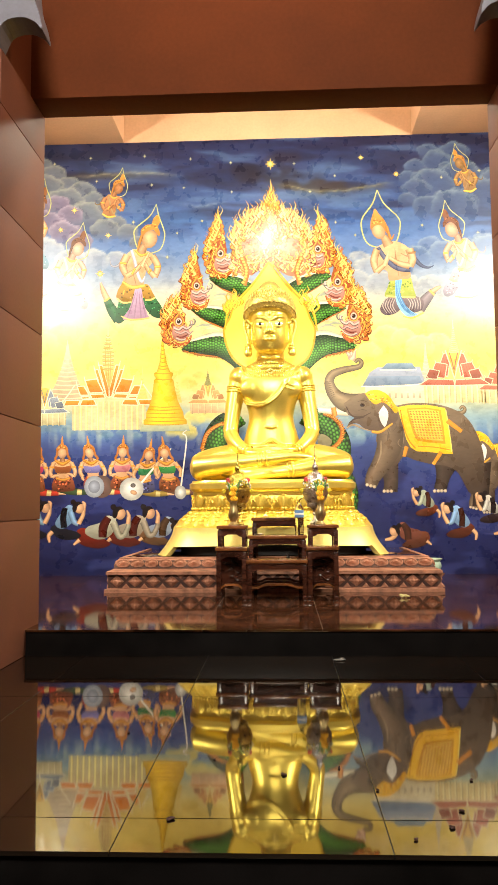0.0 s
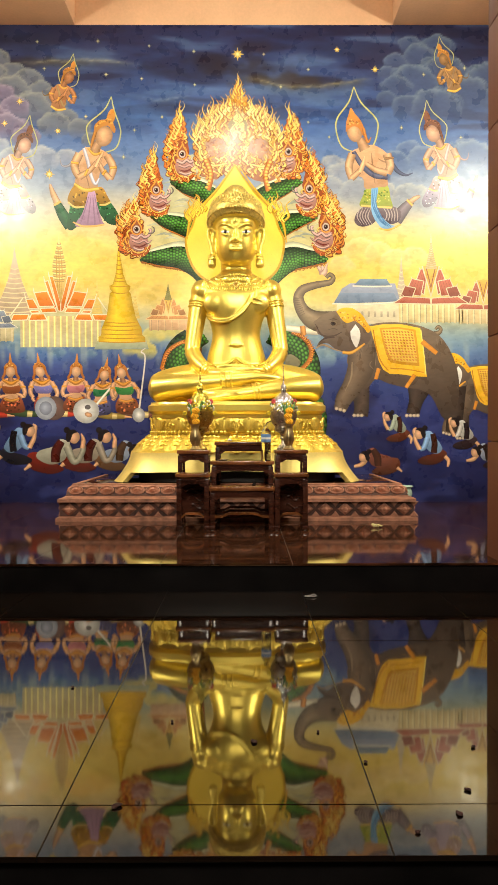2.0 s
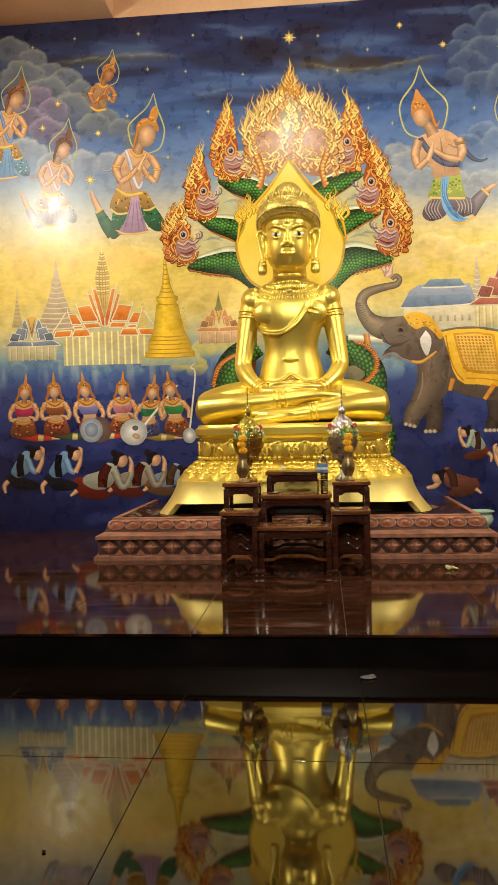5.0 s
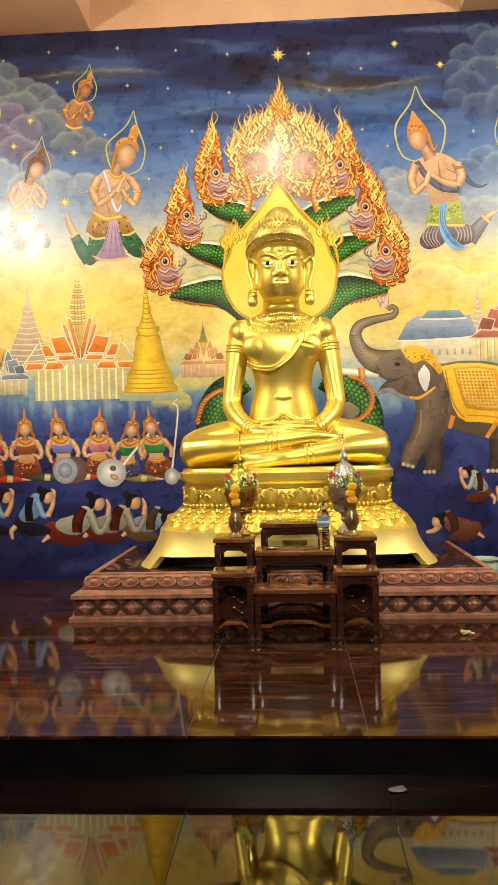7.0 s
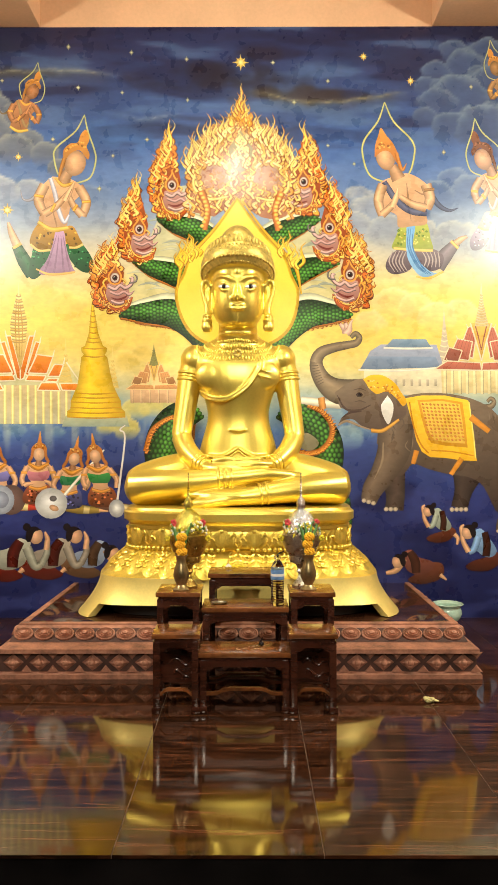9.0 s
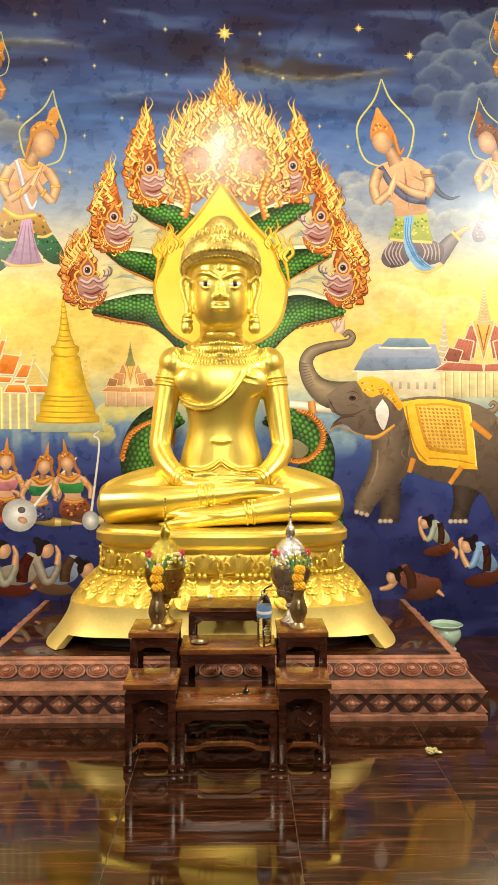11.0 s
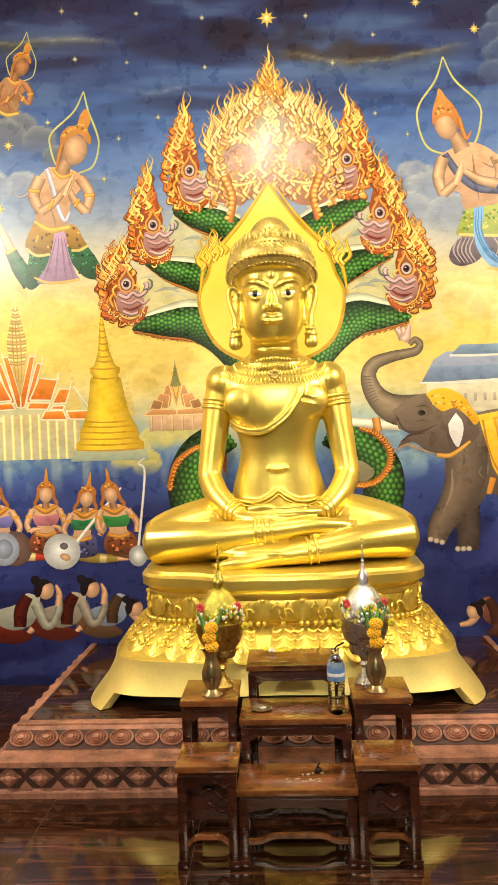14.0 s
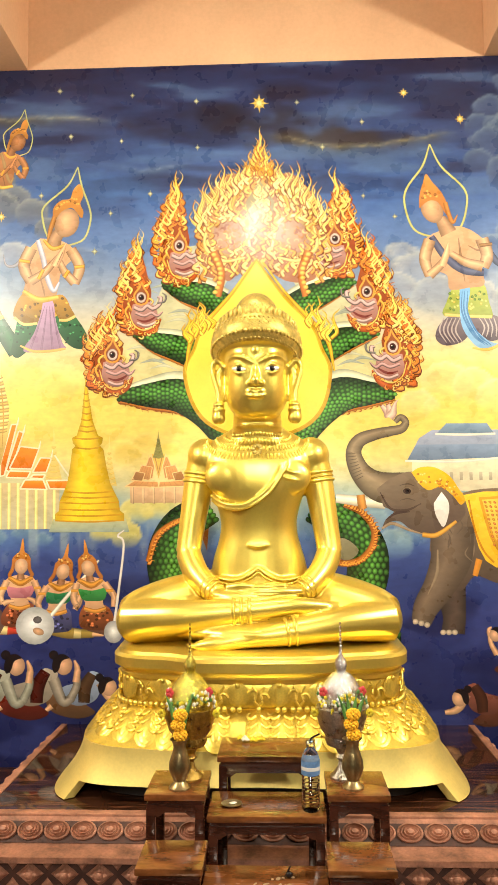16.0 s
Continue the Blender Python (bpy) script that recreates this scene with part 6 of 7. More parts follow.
def grand_hall(a, b, k, roof, edge, wall, post, columns=11):
    """Nested gables: roofs stepping down on both sides of a steep middle gable."""
    m = Motif("painted_temple", 4)
    deep = tuple(int(c * 0.80) for c in roof)

    def P(u, v):
        return (a + u * k, b + v * k)

    m.fill([P(-140, 150), P(140, 150), P(138, 236), P(-138, 236)], wall)
    for i in range(columns):
        u = -128 + 256 * i / (columns - 1)
        m.fill([P(u - 4, 152), P(u + 4, 152), P(u + 4, 240), P(u - 4, 240)], post)
        m.fill([P(u + 4, 152), P(u + 7, 152), P(u + 7, 240), P(u + 4, 240)], tuple(int(c * 0.74) for c in post))
    for s in (-1, 1):
        for q, c in ((((10, 2), (46, 14), (76, 92), (30, 120)), roof), (((30, 62), (82, 52), (112, 118), (44, 126)), roof),
                     (((66, 92), (112, 82), (132, 126), (80, 130)), deep), (((4, 134), (118, 128), (164, 157), (0, 160)), roof)):
            m.fill([P(s * u, v) for u, v in q], c)
            run = [P(s * u, v) for u, v in q]
            for p0, p1 in zip(run, run[1:] + run[:1]):
                m.stroke([p0, p1], [4 * k, 4 * k], edge, 2)
            for j in range(4):
                t = (j + 1) / 5
                p0, p1 = np.array(run[0]) * (1 - t) + np.array(run[1]) * t, np.array(run[-1]) * (1 - t) + np.array(run[-2]) * t
                m.stroke([tuple(p0), tuple(p1)], [1.2 * k, 1.2 * k], deep, 2)
            m.stroke([run[1], (run[1][0] + s * 5 * k, run[1][1] - 12 * k)], [5 * k, 1 * k], edge, 2)
    # the deep V of the middle gable
    m.fill([P(-36, 0), P(0, -8), P(36, 0), P(0, 124)], (220, 176, 84))
    for s in (-1, 1):
        m.stroke([P(s * 37, -2), P(s * 18, 62), P(0, 128)], [6 * k, 6 * k, 5 * k], edge)
        m.stroke([P(s * 20, 6), P(s * 10, 44), P(0, 90)], [4 * k, 4 * k, 3 * k], deep)
        m.stroke([P(s * 164, 157), P(0, 160)], [5 * k, 5 * k], edge)
    return m


def prang_hall(cx):
    """Stepped gables that lean to a deep V under a beaded tower, over a row of pale columns."""
    m = Motif("painted_temple", 5)
    m.fill([(cx - 72, 556), (cx + 72, 556), (cx + 72, 612), (cx - 72, 612)], (196, 172, 124), (186, 182, 150))
    for k in range(13):
        u = cx - 66 + 11 * k
        m.stroke([(u, 556), (u, 612)], [5, 4.6], (240, 218, 146), 2, edge=0.8)
    for s in (-1, 1):
        for q in (((20, 484), (13, 484), (0, 532), (0, 548), (5, 546)), ((28, 494), (22, 492), (7, 540), (12, 543)), ((47, 514), (24, 511), (11, 538), (38, 539)), ((62, 526), (49, 525), (39, 543), (56, 543)), ((37, 542), (11, 541), (7, 549), (33, 550)),
                  ((55, 546), (40, 546), (36, 550), (52, 551)), ((84, 553), (56, 553), (60, 563), (88, 564)), ((52, 552), (30, 552), (24, 563), (57, 564))):
            pts = [(cx + s * u, v) for u, v in q]
            m.fill(pts, (228, 140, 44), (206, 108, 30))
            for p0, p1 in zip(pts, pts[1:] + pts[:1]):
                m.stroke([p0, p1], [2.0, 2.0], (236, 222, 186), 2)
        for u, v in ((20, 482), (28, 491), (47, 511), (62, 522)):
            m.stroke([(cx + s * u, v + 3), (cx + s * (u + 2), v - 7)], [3, 0.6], (240, 226, 190), 2)
        m.stroke([(cx + s * 66, 522), (cx + s * 78, 540), (cx + s * 90, 556)], [2.4, 2.4, 2.4], (236, 222, 186))
    m.fill([(cx - 13, 480), (cx + 13, 480), (cx + 6, 510), (cx, 534), (cx - 6, 510)], (222, 186, 106))
    for k in range(17):
        v = 424 + 4.2 * k
        w = 3 + 9 * min(1, k / 9) - 2.5 * max(0, k - 12) / 4
        m.stroke([(cx - 2 - w, v), (cx - 2, v + 1.4), (cx - 2 + w, v)], [4.0, 4.6, 4.0], (236, 206, 128) if k % 2 else (206, 166, 88), 2)
    for e in (-7, -2, 3):
        m.stroke([(cx - 2 + e * 0.4, 432), (cx + e, 470), (cx + e * 0.6, 515)], [0.6, 1.6, 0.6], (190, 146, 72))
    m.stroke([(cx - 2, 426), (cx - 2, 404)], [3, 0.4], (240, 216, 140), 2)
    return m


t = prang_hall(187)
t.done("orange-roofed temple hall with a beaded tower, painted")
t = grand_hall(62, 530, 0.30, (136, 146, 166), (226, 222, 200), (206, 194, 150), (226, 212, 170), 8)
spire(t, 38, 545, 478, 10, (216, 194, 140), (190, 164, 110))
t.done("small grey-roofed pavilion, painted")
t = Motif("painted_spire", 3)
spire(t, 106, 555, 432, 40, (206, 180, 150), (226, 206, 160), 10)
spire(t, 252, 560, 486, 12, (236, 208, 120), (222, 190, 100))
spire(t, 320, 560, 498, 9, (238, 212, 124), (222, 190, 100))
spire(t, 812, 540, 440, 16, (214, 196, 170), (230, 216, 180), 9)
t.done("pale distant spires, painted")
t = Motif("painted_golden_stupa", 6)
t.fill([(252, 600), (340, 600), (344, 616), (246, 616)], (176, 176, 132), (150, 164, 150))
t.n += 1
bell = ((0, 425), (3, 450), (7, 480), (13, 498), (19, 501), (18, 507), (15, 511), (19, 515), (22, 535), (26, 556), (33, 572), (36, 578), (37, 590), (42, 594), (42, 602))
mid = lambda v: 291 + 5 * (v - 425) / 177
for (w0, v0), (w1, v1) in zip(bell, bell[1:]):
    for e0, e1, k0, k1 in ((-1, -0.35, 0.78, 1.06), (-0.35, 0.25, 1.06, 0.98), (0.25, 1, 0.98, 0.74)):
        y = t.next(True)
        t.face([t.vert(p, y) for p in ((mid(v0) + e0 * w0, v0), (mid(v0) + e1 * w0 + 0.001, v0), (mid(v1) + e1 * w1, v1), (mid(v1) + e0 * w1, v1))], [mul((244, 198, 44), k) for k in (k0, k1, k1, k0)])
for v, w in ((602, 42), (595, 40), (588, 37), (580, 36), (573, 32), (567, 29), (513, 16), (501, 18), (492, 11), (486, 9), (478, 7), (470, 6), (462, 5), (454, 4), (446, 3)):
    t.stroke([(mid(v) - w, v), (mid(v), v + 1.6), (mid(v) + w, v)], [1.4, 2, 1.4], (198, 144, 26))
t.done("plain golden bell-shaped stupa, painted")
t = grand_hall(380, 522, 0.25, (206, 146, 88), (232, 196, 136), (206, 166, 126), (218, 182, 138), 6)
spire(t, 380, 526, 492, 7, (160, 150, 84), (130, 126, 70))
t.done("small brown-roofed pavilion, painted")
t = Motif("painted_blue_hall", 3.5)
t.fill([(690, 530), (812, 524), (812, 572), (690, 566)], (232, 218, 182))
t.fill([(684, 532), (700, 504), (716, 494), (800, 494), (808, 520), (806, 528)], (160, 168, 190))
t.fill([(684, 532), (696, 512), (798, 512), (806, 528)], (128, 146, 172))
t.fill([(722, 498), (734, 486), (784, 486), (792, 498)], (130, 154, 178))
t.stroke([(682, 532), (746, 533), (808, 528)], [3, 3, 3], (234, 228, 210))
t.stroke([(720, 499), (756, 500), (794, 499)], [3, 3, 3], (234, 228, 210))
for k in range(9):
    t.fill([(700 + 12 * k, 546), (704 + 12 * k, 546), (704 + 12 * k, 556), (700 + 12 * k, 556)], (190, 176, 150))
t.done("pale hall with blue roofs, painted")
t = grand_hall(868, 462, 0.44, (192, 108, 86), (226, 210, 176), (230, 208, 150), (242, 226, 172))
spire(t, 869, 466, 398, 11, (232, 214, 166), (206, 178, 118), 12)
t.done("red-roofed temple hall, painted")
t = grand_hall(968, 488, 0.34, (192, 112, 90), (226, 210, 176), (230, 208, 156), (242, 226, 180), 8)
t.done("red-roofed temple wing, painted")


# grey processional animals, in plain shapes
def tusker(a, b, s, level):
    e = Motif("painted_grey_beast", level)

    def P(u, v):
        return (a + (u - 700) * s, b + (v - 600) * s)

    def shape(pts, colour, low=None):
        e.fill([tuple(p) for p in smooth_path([P(*q) for q in pts], 4)], colour, low)

    def run(pts, widths, colour, **k):
        e.stroke([P(*q) for q in pts], [w * s for w in widths], colour, **k)

    GREY, DARK, LITE = (118, 100, 82), (62, 50, 44), (146, 126, 102)
    # far legs and hind leg
    run([(905, 690), (912, 730), (908, 772)], [60, 34, 30], DARK)
    run([(846, 680), (838, 712), (831, 738)], [54, 28, 25], DARK)
    run([(728, 670), (735, 715), (733, 740)], [46, 29, 28], (78, 64, 56))
    shape([(712, 610), (740, 576), (790, 566), (850, 574), (892, 600), (918, 660), (916, 724), (892, 748), (868, 706), (846, 692), (818, 688), (786, 680), (762, 672), (744, 690), (724, 676), (708, 640)], GREY, DARK)
    run([(736, 612), (734, 650), (718, 684), (702, 708), (695, 727)], [54, 50, 38, 31, 24], (112, 94, 78))
    run([(718, 640), (716, 668), (704, 694)], [2, 4, 1], LITE)
    for k in range(34):
        u, v = rnd.uniform(716, 890), rnd.uniform(590, 648)
        run([(u, v), (u + rnd.uniform(-5, 5), v + 9), (u + rnd.uniform(-5, 5), v + 18)], [0.3, 2.0, 0.3], rnd.choice(((98, 82, 68), (126, 108, 90))))
    for u, v, n in ((688, 726, 3), (721, 737, 3), (820, 738, 4)):
        for k in range(n):
            e.blob(*P(u + 7 * k, v + 2 * (k if u < 700 else 1)), 3.6 * s, 3.4 * s, (198, 180, 156), 0, 0, 10)
    # tusk, raised trunk, head
    run([(656, 584), (628, 581), (596, 577)], [13, 13, 11], (236, 222, 196))
    run([(690, 566), (652, 564), (629, 548), (619, 524), (626, 507), (646, 499), (666, 495), (679, 492), (684, 484), (678, 478), (671, 484)], [40, 38, 27, 20, 17, 14, 12, 11, 9, 8, 6], (132, 114, 90), edge=0.62, lift=1.18)
    for k in range(9):
        t = k / 8
        run([(611 + 8 * t, 522 + 34 * t), (621 + 9 * t, 522 + 28 * t)], [0.9, 0.9], (96, 80, 64))
    shape([(646, 566), (666, 552), (690, 545), (712, 556), (742, 566), (754, 594), (738, 612), (716, 622), (700, 622), (684, 614), (674, 606), (662, 606), (651, 616), (656, 603), (666, 594), (654, 588)], (126, 108, 88), (88, 72, 62))
    run([(650, 570), (662, 590), (682, 592), (700, 584)], [1, 3, 3, 1], (78, 60, 50))
    run([(656, 604), (668, 596), (686, 594)], [1, 3, 1], (70, 50, 44))
    run([(651, 614), (664, 608), (684, 616), (704, 622)], [3, 4, 3, 1], (160, 138, 112))
    run([(626, 573), (628, 590)], [10, 11], (206, 140, 66))
    e.blob(*P(684, 569), 8 * s, 6.5 * s, (142, 122, 100)), e.blob(*P(683, 569), 5 * s, 3.6 * s, (70, 52, 44)), e.blob(*P(683, 569), 2.4 * s, 2.2 * s, (28, 20, 18), 0, 0, 10)
    for v in (560, 578):
        run([(674, v + 2), (684, v), (693, v + 3)], [0.5, 1.6, 0.5], (90, 74, 60))
    shape([(714, 566), (736, 566), (750, 584), (752, 598), (738, 606), (730, 612), (722, 624), (715, 612), (711, 586)], (112, 94, 80), (82, 66, 58))
    shape([(725, 570), (733, 582), (733, 596), (726, 613), (717, 598), (715, 584)], (240, 234, 226))
    run([(700, 622), (718, 622), (742, 606)], [6, 6, 4], (214, 156, 64))
    # yellow cap and cloth with a woven pattern
    shape([(689, 546), (700, 540), (718, 540), (736, 551), (746, 566), (754, 578), (748, 586), (738, 574), (724, 564), (709, 568), (698, 560)], (238, 186, 44), (220, 160, 36))
    for k in range(34):
        t = rnd.random()
        e.blob(*P(696 + 48 * t + rnd.uniform(-3, 3), 545 + 22 * t * t + rnd.uniform(0, 14 - 4 * t)), 1.7 * s, 1.4 * s, rnd.choice(((206, 130, 30), (250, 216, 110))), 0, 0, 8)
    e.fill([P(*q) for q in ((752, 574), (776, 570), (812, 570), (847, 577), (851, 610), (854, 640), (859, 668), (836, 667), (810, 663), (788, 662), (776, 654), (768, 638), (760, 604))], (240, 194, 60), (226, 172, 44))
    e.fill([P(*q) for q in ((770, 577), (806, 575), (838, 580), (842, 610), (845, 648), (812, 645), (790, 641), (782, 626), (776, 604))], (216, 152, 40))
    e.fill([P(*q) for q in ((774, 580), (806, 578), (834, 583), (838, 610), (841, 642), (812, 640), (793, 636), (786, 622), (780, 604))], (236, 190, 80))
    e.n += 1
    for i in range(10):
        for j in range(11):
            e.blob(*P(778 + 5.8 * i + j * 0.9, 583 + 5.2 * j + 0.2 * i), 2.3 * s, 1.5 * s, (204, 142, 40) if (i + j) % 2 else (206, 120, 60), 35, 0, 6, True)
    run([(758, 580), (764, 616), (774, 642), (786, 656)], [2, 2.4, 2.4, 2], (196, 128, 30))
    run([(790, 652), (822, 654), (854, 660)], [2, 2, 2], (196, 128, 30))
    run([(848, 580), (854, 630), (857, 664)], [2, 2, 2], (250, 222, 120))
    for r, w in ((((768, 652), (762, 672)), 8), (((836, 664), (819, 688)), 8), (((850, 602), (878, 624)), 10)):
        run(r, [w, w * 0.8], (214, 140, 50), edge=0.88, lift=1.0)
    e.done("painted grey procession animal with a yellow cloth, plain shapes")


tusker(899, 672, 0.80, 2)
tusker(700, 600, 1.0, 4)


# musicians by the water
def seated(a, b, s, band, robe, legs, lean=0, item=None):
    ORDER[0] += 1
    p = Motif("painted_musician", 1 + 0.9 * ORDER[0])

    def P(u, v):
        return (a + (u + lean * (40 - v) * 0.012) * s, b + v * s)

    def line(pts, widths, colour, **k):
        p.stroke([P(*q) for q in pts], [w * s for w in widths], colour, **k)

    line([(-12, 78), (22, 86), (58, 88)], [17, 16, 10], legs)
    line([(30, 87), (40, 88)], [13, 12], (210, 190, 130))
    line([(56, 88), (72, 90)], [7, 3], SKIN)
    p.shape([P(*q) for q in ((-15, 52), (15, 52), (24, 68), (22, 84), (-20, 84), (-24, 68))], robe, mul(robe, 0.6))
    for k in range(26):
        p.blob(*P(rnd.uniform(-18, 18), rnd.uniform(58, 82)), 2.2 * s, 1.8 * s, mul(robe, rnd.choice((0.5, 1.6))), 0, 0, 7)
    p.shape([P(*q) for q in ((-7, 14), (-20, 20), (-19, 34), (-12, 48), (-14, 60), (14, 60), (12, 48), (19, 34), (20, 20), (7, 14))], SKIN, mul(SKIN, 0.9))
    p.shape([P(*q) for q in ((-19, 29), (0, 32), (19, 29), (15, 44), (0, 46), (-15, 44))], band, mul(band, 0.75))
    line([(-15, 56), (0, 60), (15, 56)], [5, 6, 5], (204, 140, 60))
    line([(0, 8), (0, 20)], [8, 12], SKIN_D)
    line([(-17, 17), (0, 25), (17, 17)], [5, 9, 5], (206, 144, 58))
    line([(-13, 20), (0, 28), (13, 20)], [1, 2, 1], (166, 104, 36))
    hands = {"drum": ((-22, 62), (-2, 74)), "lute": ((-20, 66), (30, 20)), "fiddle": ((-22, 56), (26, 30))}.get(item, ((-8, 50), (10, 46)))
    for side, (hu, hv) in zip((-1, 1), hands):
        eu = side * 27 if abs(hu) < 25 else side * 30
        line([(side * 19, 22), (eu, 42), (eu * 0.86, 54)], [10, 9, 8], SKIN, edge=0.66)
        line([(eu * 0.86, 54), ((eu + hu) / 2, (52 + hv) / 2), (hu, hv)], [8, 7, 4], SKIN, edge=0.66)
        line([(side * 19, 32), (side * 29, 32)], [4, 4], (214, 150, 60))
    p.blob(*P(0, 0), 10 * s, 12.5 * s, (218, 172, 134), lean * 0.7, lift=1.1, edge=0.74)
    p.shape([P(*q) for q in ((-11, 2), (-13, -8), (-8, -15), (-3, -19), (-1, -30), (1, -38), (3, -28), (4, -19), (9, -15), (13, -8), (11, 2), (7, -6), (0, -9), (-7, -6))], (206, 138, 58), (166, 98, 40))
    for k in range(9):
        p.blob(*P(rnd.uniform(-9, 9), rnd.uniform(-16, -9)), 1.7 * s, 1.5 * s, rnd.choice(((238, 190, 100), (150, 90, 36))), 0, 0, 6)
    for side in (-1, 1):
        line([(side * 11, -4), (side * 12, 6), (side * 16, 14), (side * 12, 16)], [4, 5, 5, 1], (170, 104, 46))
    if item == "drum":
        p.blob(*P(14, 76), 24 * s, 25 * s, (110, 84, 76)), p.blob(*P(-2, 76), 22 * s, 24 * s, (170, 176, 190)), p.blob(*P(-2, 76), 13 * s, 14 * s, (146, 152, 170))
    if item == "lute":
        line([(-14, 74), (16, 30), (48, -14)], [6, 5, 3], (226, 222, 208))
        p.blob(*P(-26, 76), 27 * s, 26 * s, (214, 214, 212)), p.blob(*P(-26, 76), 21 * s, 20 * s, (236, 236, 232)), p.blob(*P(-24, 68), 6 * s, 5 * s, (110, 104, 104))
        p.blob(*P(-20, 84), 8 * s, 5 * s, SKIN, 20)
    if item == "fiddle":
        line([(18, 92), (34, 40), (54, -30), (48, -42), (58, -50)], [4, 3.4, 3, 3, 1.5], (222, 216, 208))
        p.blob(*P(20, 88), 13 * s, 15 * s, (190, 190, 192)), p.blob(*P(20, 88), 8 * s, 9 * s, (230, 230, 228))
    p.done("painted seated musician in plain shapes")


seated(44, 656, 0.88, (190, 56, 92), (150, 84, 50), (176, 56, 40), 6)
seated(98, 655, 0.88, (150, 84, 44), (150, 78, 52), (60, 78, 50), -3)
seated(155, 655, 0.88, (128, 122, 186), (160, 70, 60), (186, 62, 44), -14, "drum")
seated(212, 655, 0.86, (196, 120, 130), (150, 82, 54), (190, 66, 40), 3)
seated(258, 662, 0.86, (50, 126, 78), (84, 84, 130), (150, 126, 60), 14, "lute")
seated(300, 658, 0.88, (60, 140, 70), (150, 84, 48), (120, 84, 70), -14, "fiddle")
# bowing worshippers
def bowing(a, b, s, flip, shirt, skirt, low=False, prone=False):
    ORDER[0] += 1
    p = Motif("painted_bowing_figure", 1 + 0.5 * ORDER[0])
    f = -1 if flip else 1

    def P(u, v):
        return (a + f * u * s, b + v * s)

    def line(pts, widths, colour, **k):
        p.stroke([P(*q) for q in pts], [w * s for w in widths], colour, **k)

    hair = (30, 22, 24)
    if low:
        p.shape([P(*q) for q in ((58, 28), (80, 30), (86, 46), (74, 62), (40, 70), (16, 62), (30, 50))], skirt, mul(skirt, 0.6))
        line([(78, 52), (90, 62)], [9, 4], SKIN)
        p.shape([P(*q) for q in ((4, 10), (22, 4), (36, 18), (62, 26), (66, 40), (42, 52), (18, 46), (8, 30))], shirt, mul(shirt, 0.7))
        line([(20, 8), (30, 26), (32, 48)], [14, 18, 16], mul(skirt, 0.6))
        if prone:
            line([(8, 20), (-6, 42), (-26, 48)], [15, 12, 7], SKIN, edge=0.66)
        else:
            line([(10, 18), (-2, 46), (-14, 42)], [15, 13, 11], mul(shirt, 0.92), edge=0.62)
            line([(-12, 44), (-20, 26), (-20, 8)], [11, 10, 8], mul(shirt, 0.9), edge=0.62)
            line([(-19, 22), (-21, 6), (-17, -6)], [9, 8, 3], SKIN)
    else:
        p.shape([P(*q) for q in ((46, 34), (34, 44), (6, 52), (-8, 62), (4, 70), (34, 70), (54, 58), (60, 44))], skirt, mul(skirt, 0.6))
        line([(56, 52), (64, 62), (62, 76)], [10, 9, 5], SKIN)
        p.shape([P(*q) for q in ((10, -4), (22, -6), (36, 10), (50, 34), (38, 46), (20, 40), (8, 24))], shirt, mul(shirt, 0.72))
        line([(28, 0), (32, 22), (30, 44)], [12, 14, 14], mul(skirt, 0.55))
        line([(16, 8), (8, 30), (-2, 36)], [14, 13, 11], shirt, edge=0.62)
        line([(-2, 36), (-12, 16), (-14, -2)], [11, 9, 7], SKIN, edge=0.66)
        line([(-13, 4), (-15, -8), (-10, -14)], [9, 8, 3], SKIN)
    if prone:
        b += 26 * s
    p.blob(*P(-4, 1), 10.5 * s, 12 * s, (214, 166, 130), -f * 14, lift=1.1, edge=0.74)
    p.shape([P(*q) for q in ((-11, -9), (-3, -14), (8, -11), (12, 1), (9, 10), (3, 6), (-1, -5))], hair)
    p.blob(*P(10, -13), 6 * s, 6 * s, hair)
    p.done("painted bowing figure in plain shapes")


bowing(316, 778, 0.84, True, (150, 164, 190), (120, 84, 56), True, True)
bowing(262, 774, 0.92, True, (168, 156, 140), (112, 40, 28), True)
bowing(205, 774, 0.95, True, (176, 174, 156), (120, 38, 26), True)
bowing(62, 760, 0.86, True, (126, 158, 188), (34, 32, 44))
bowing(127, 762, 0.86, True, (126, 160, 200), (34, 34, 46))
bowing(786, 742, 0.66, False, (166, 176, 160), (110, 56, 36))
bowing(846, 774, 0.82, False, (130, 164, 206), (100, 50, 34))
bowing(740, 796, 0.78, False, (130, 76, 62), (110, 62, 44), True, True)
bowing(912, 754, 0.70, False, (200, 196, 190), (60, 44, 50))
bowing(952, 790, 0.74, False, (160, 170, 196), (60, 40, 40), True, True)
# lotus bud offered to the sky
l = Motif("painted_lotus", 6)
for k in (-28, 0, 28):
    l.tongue(664, 478, k, 26, 11, (244, 190, 170), 0.1)
l.done("small pink painted lotus bud")

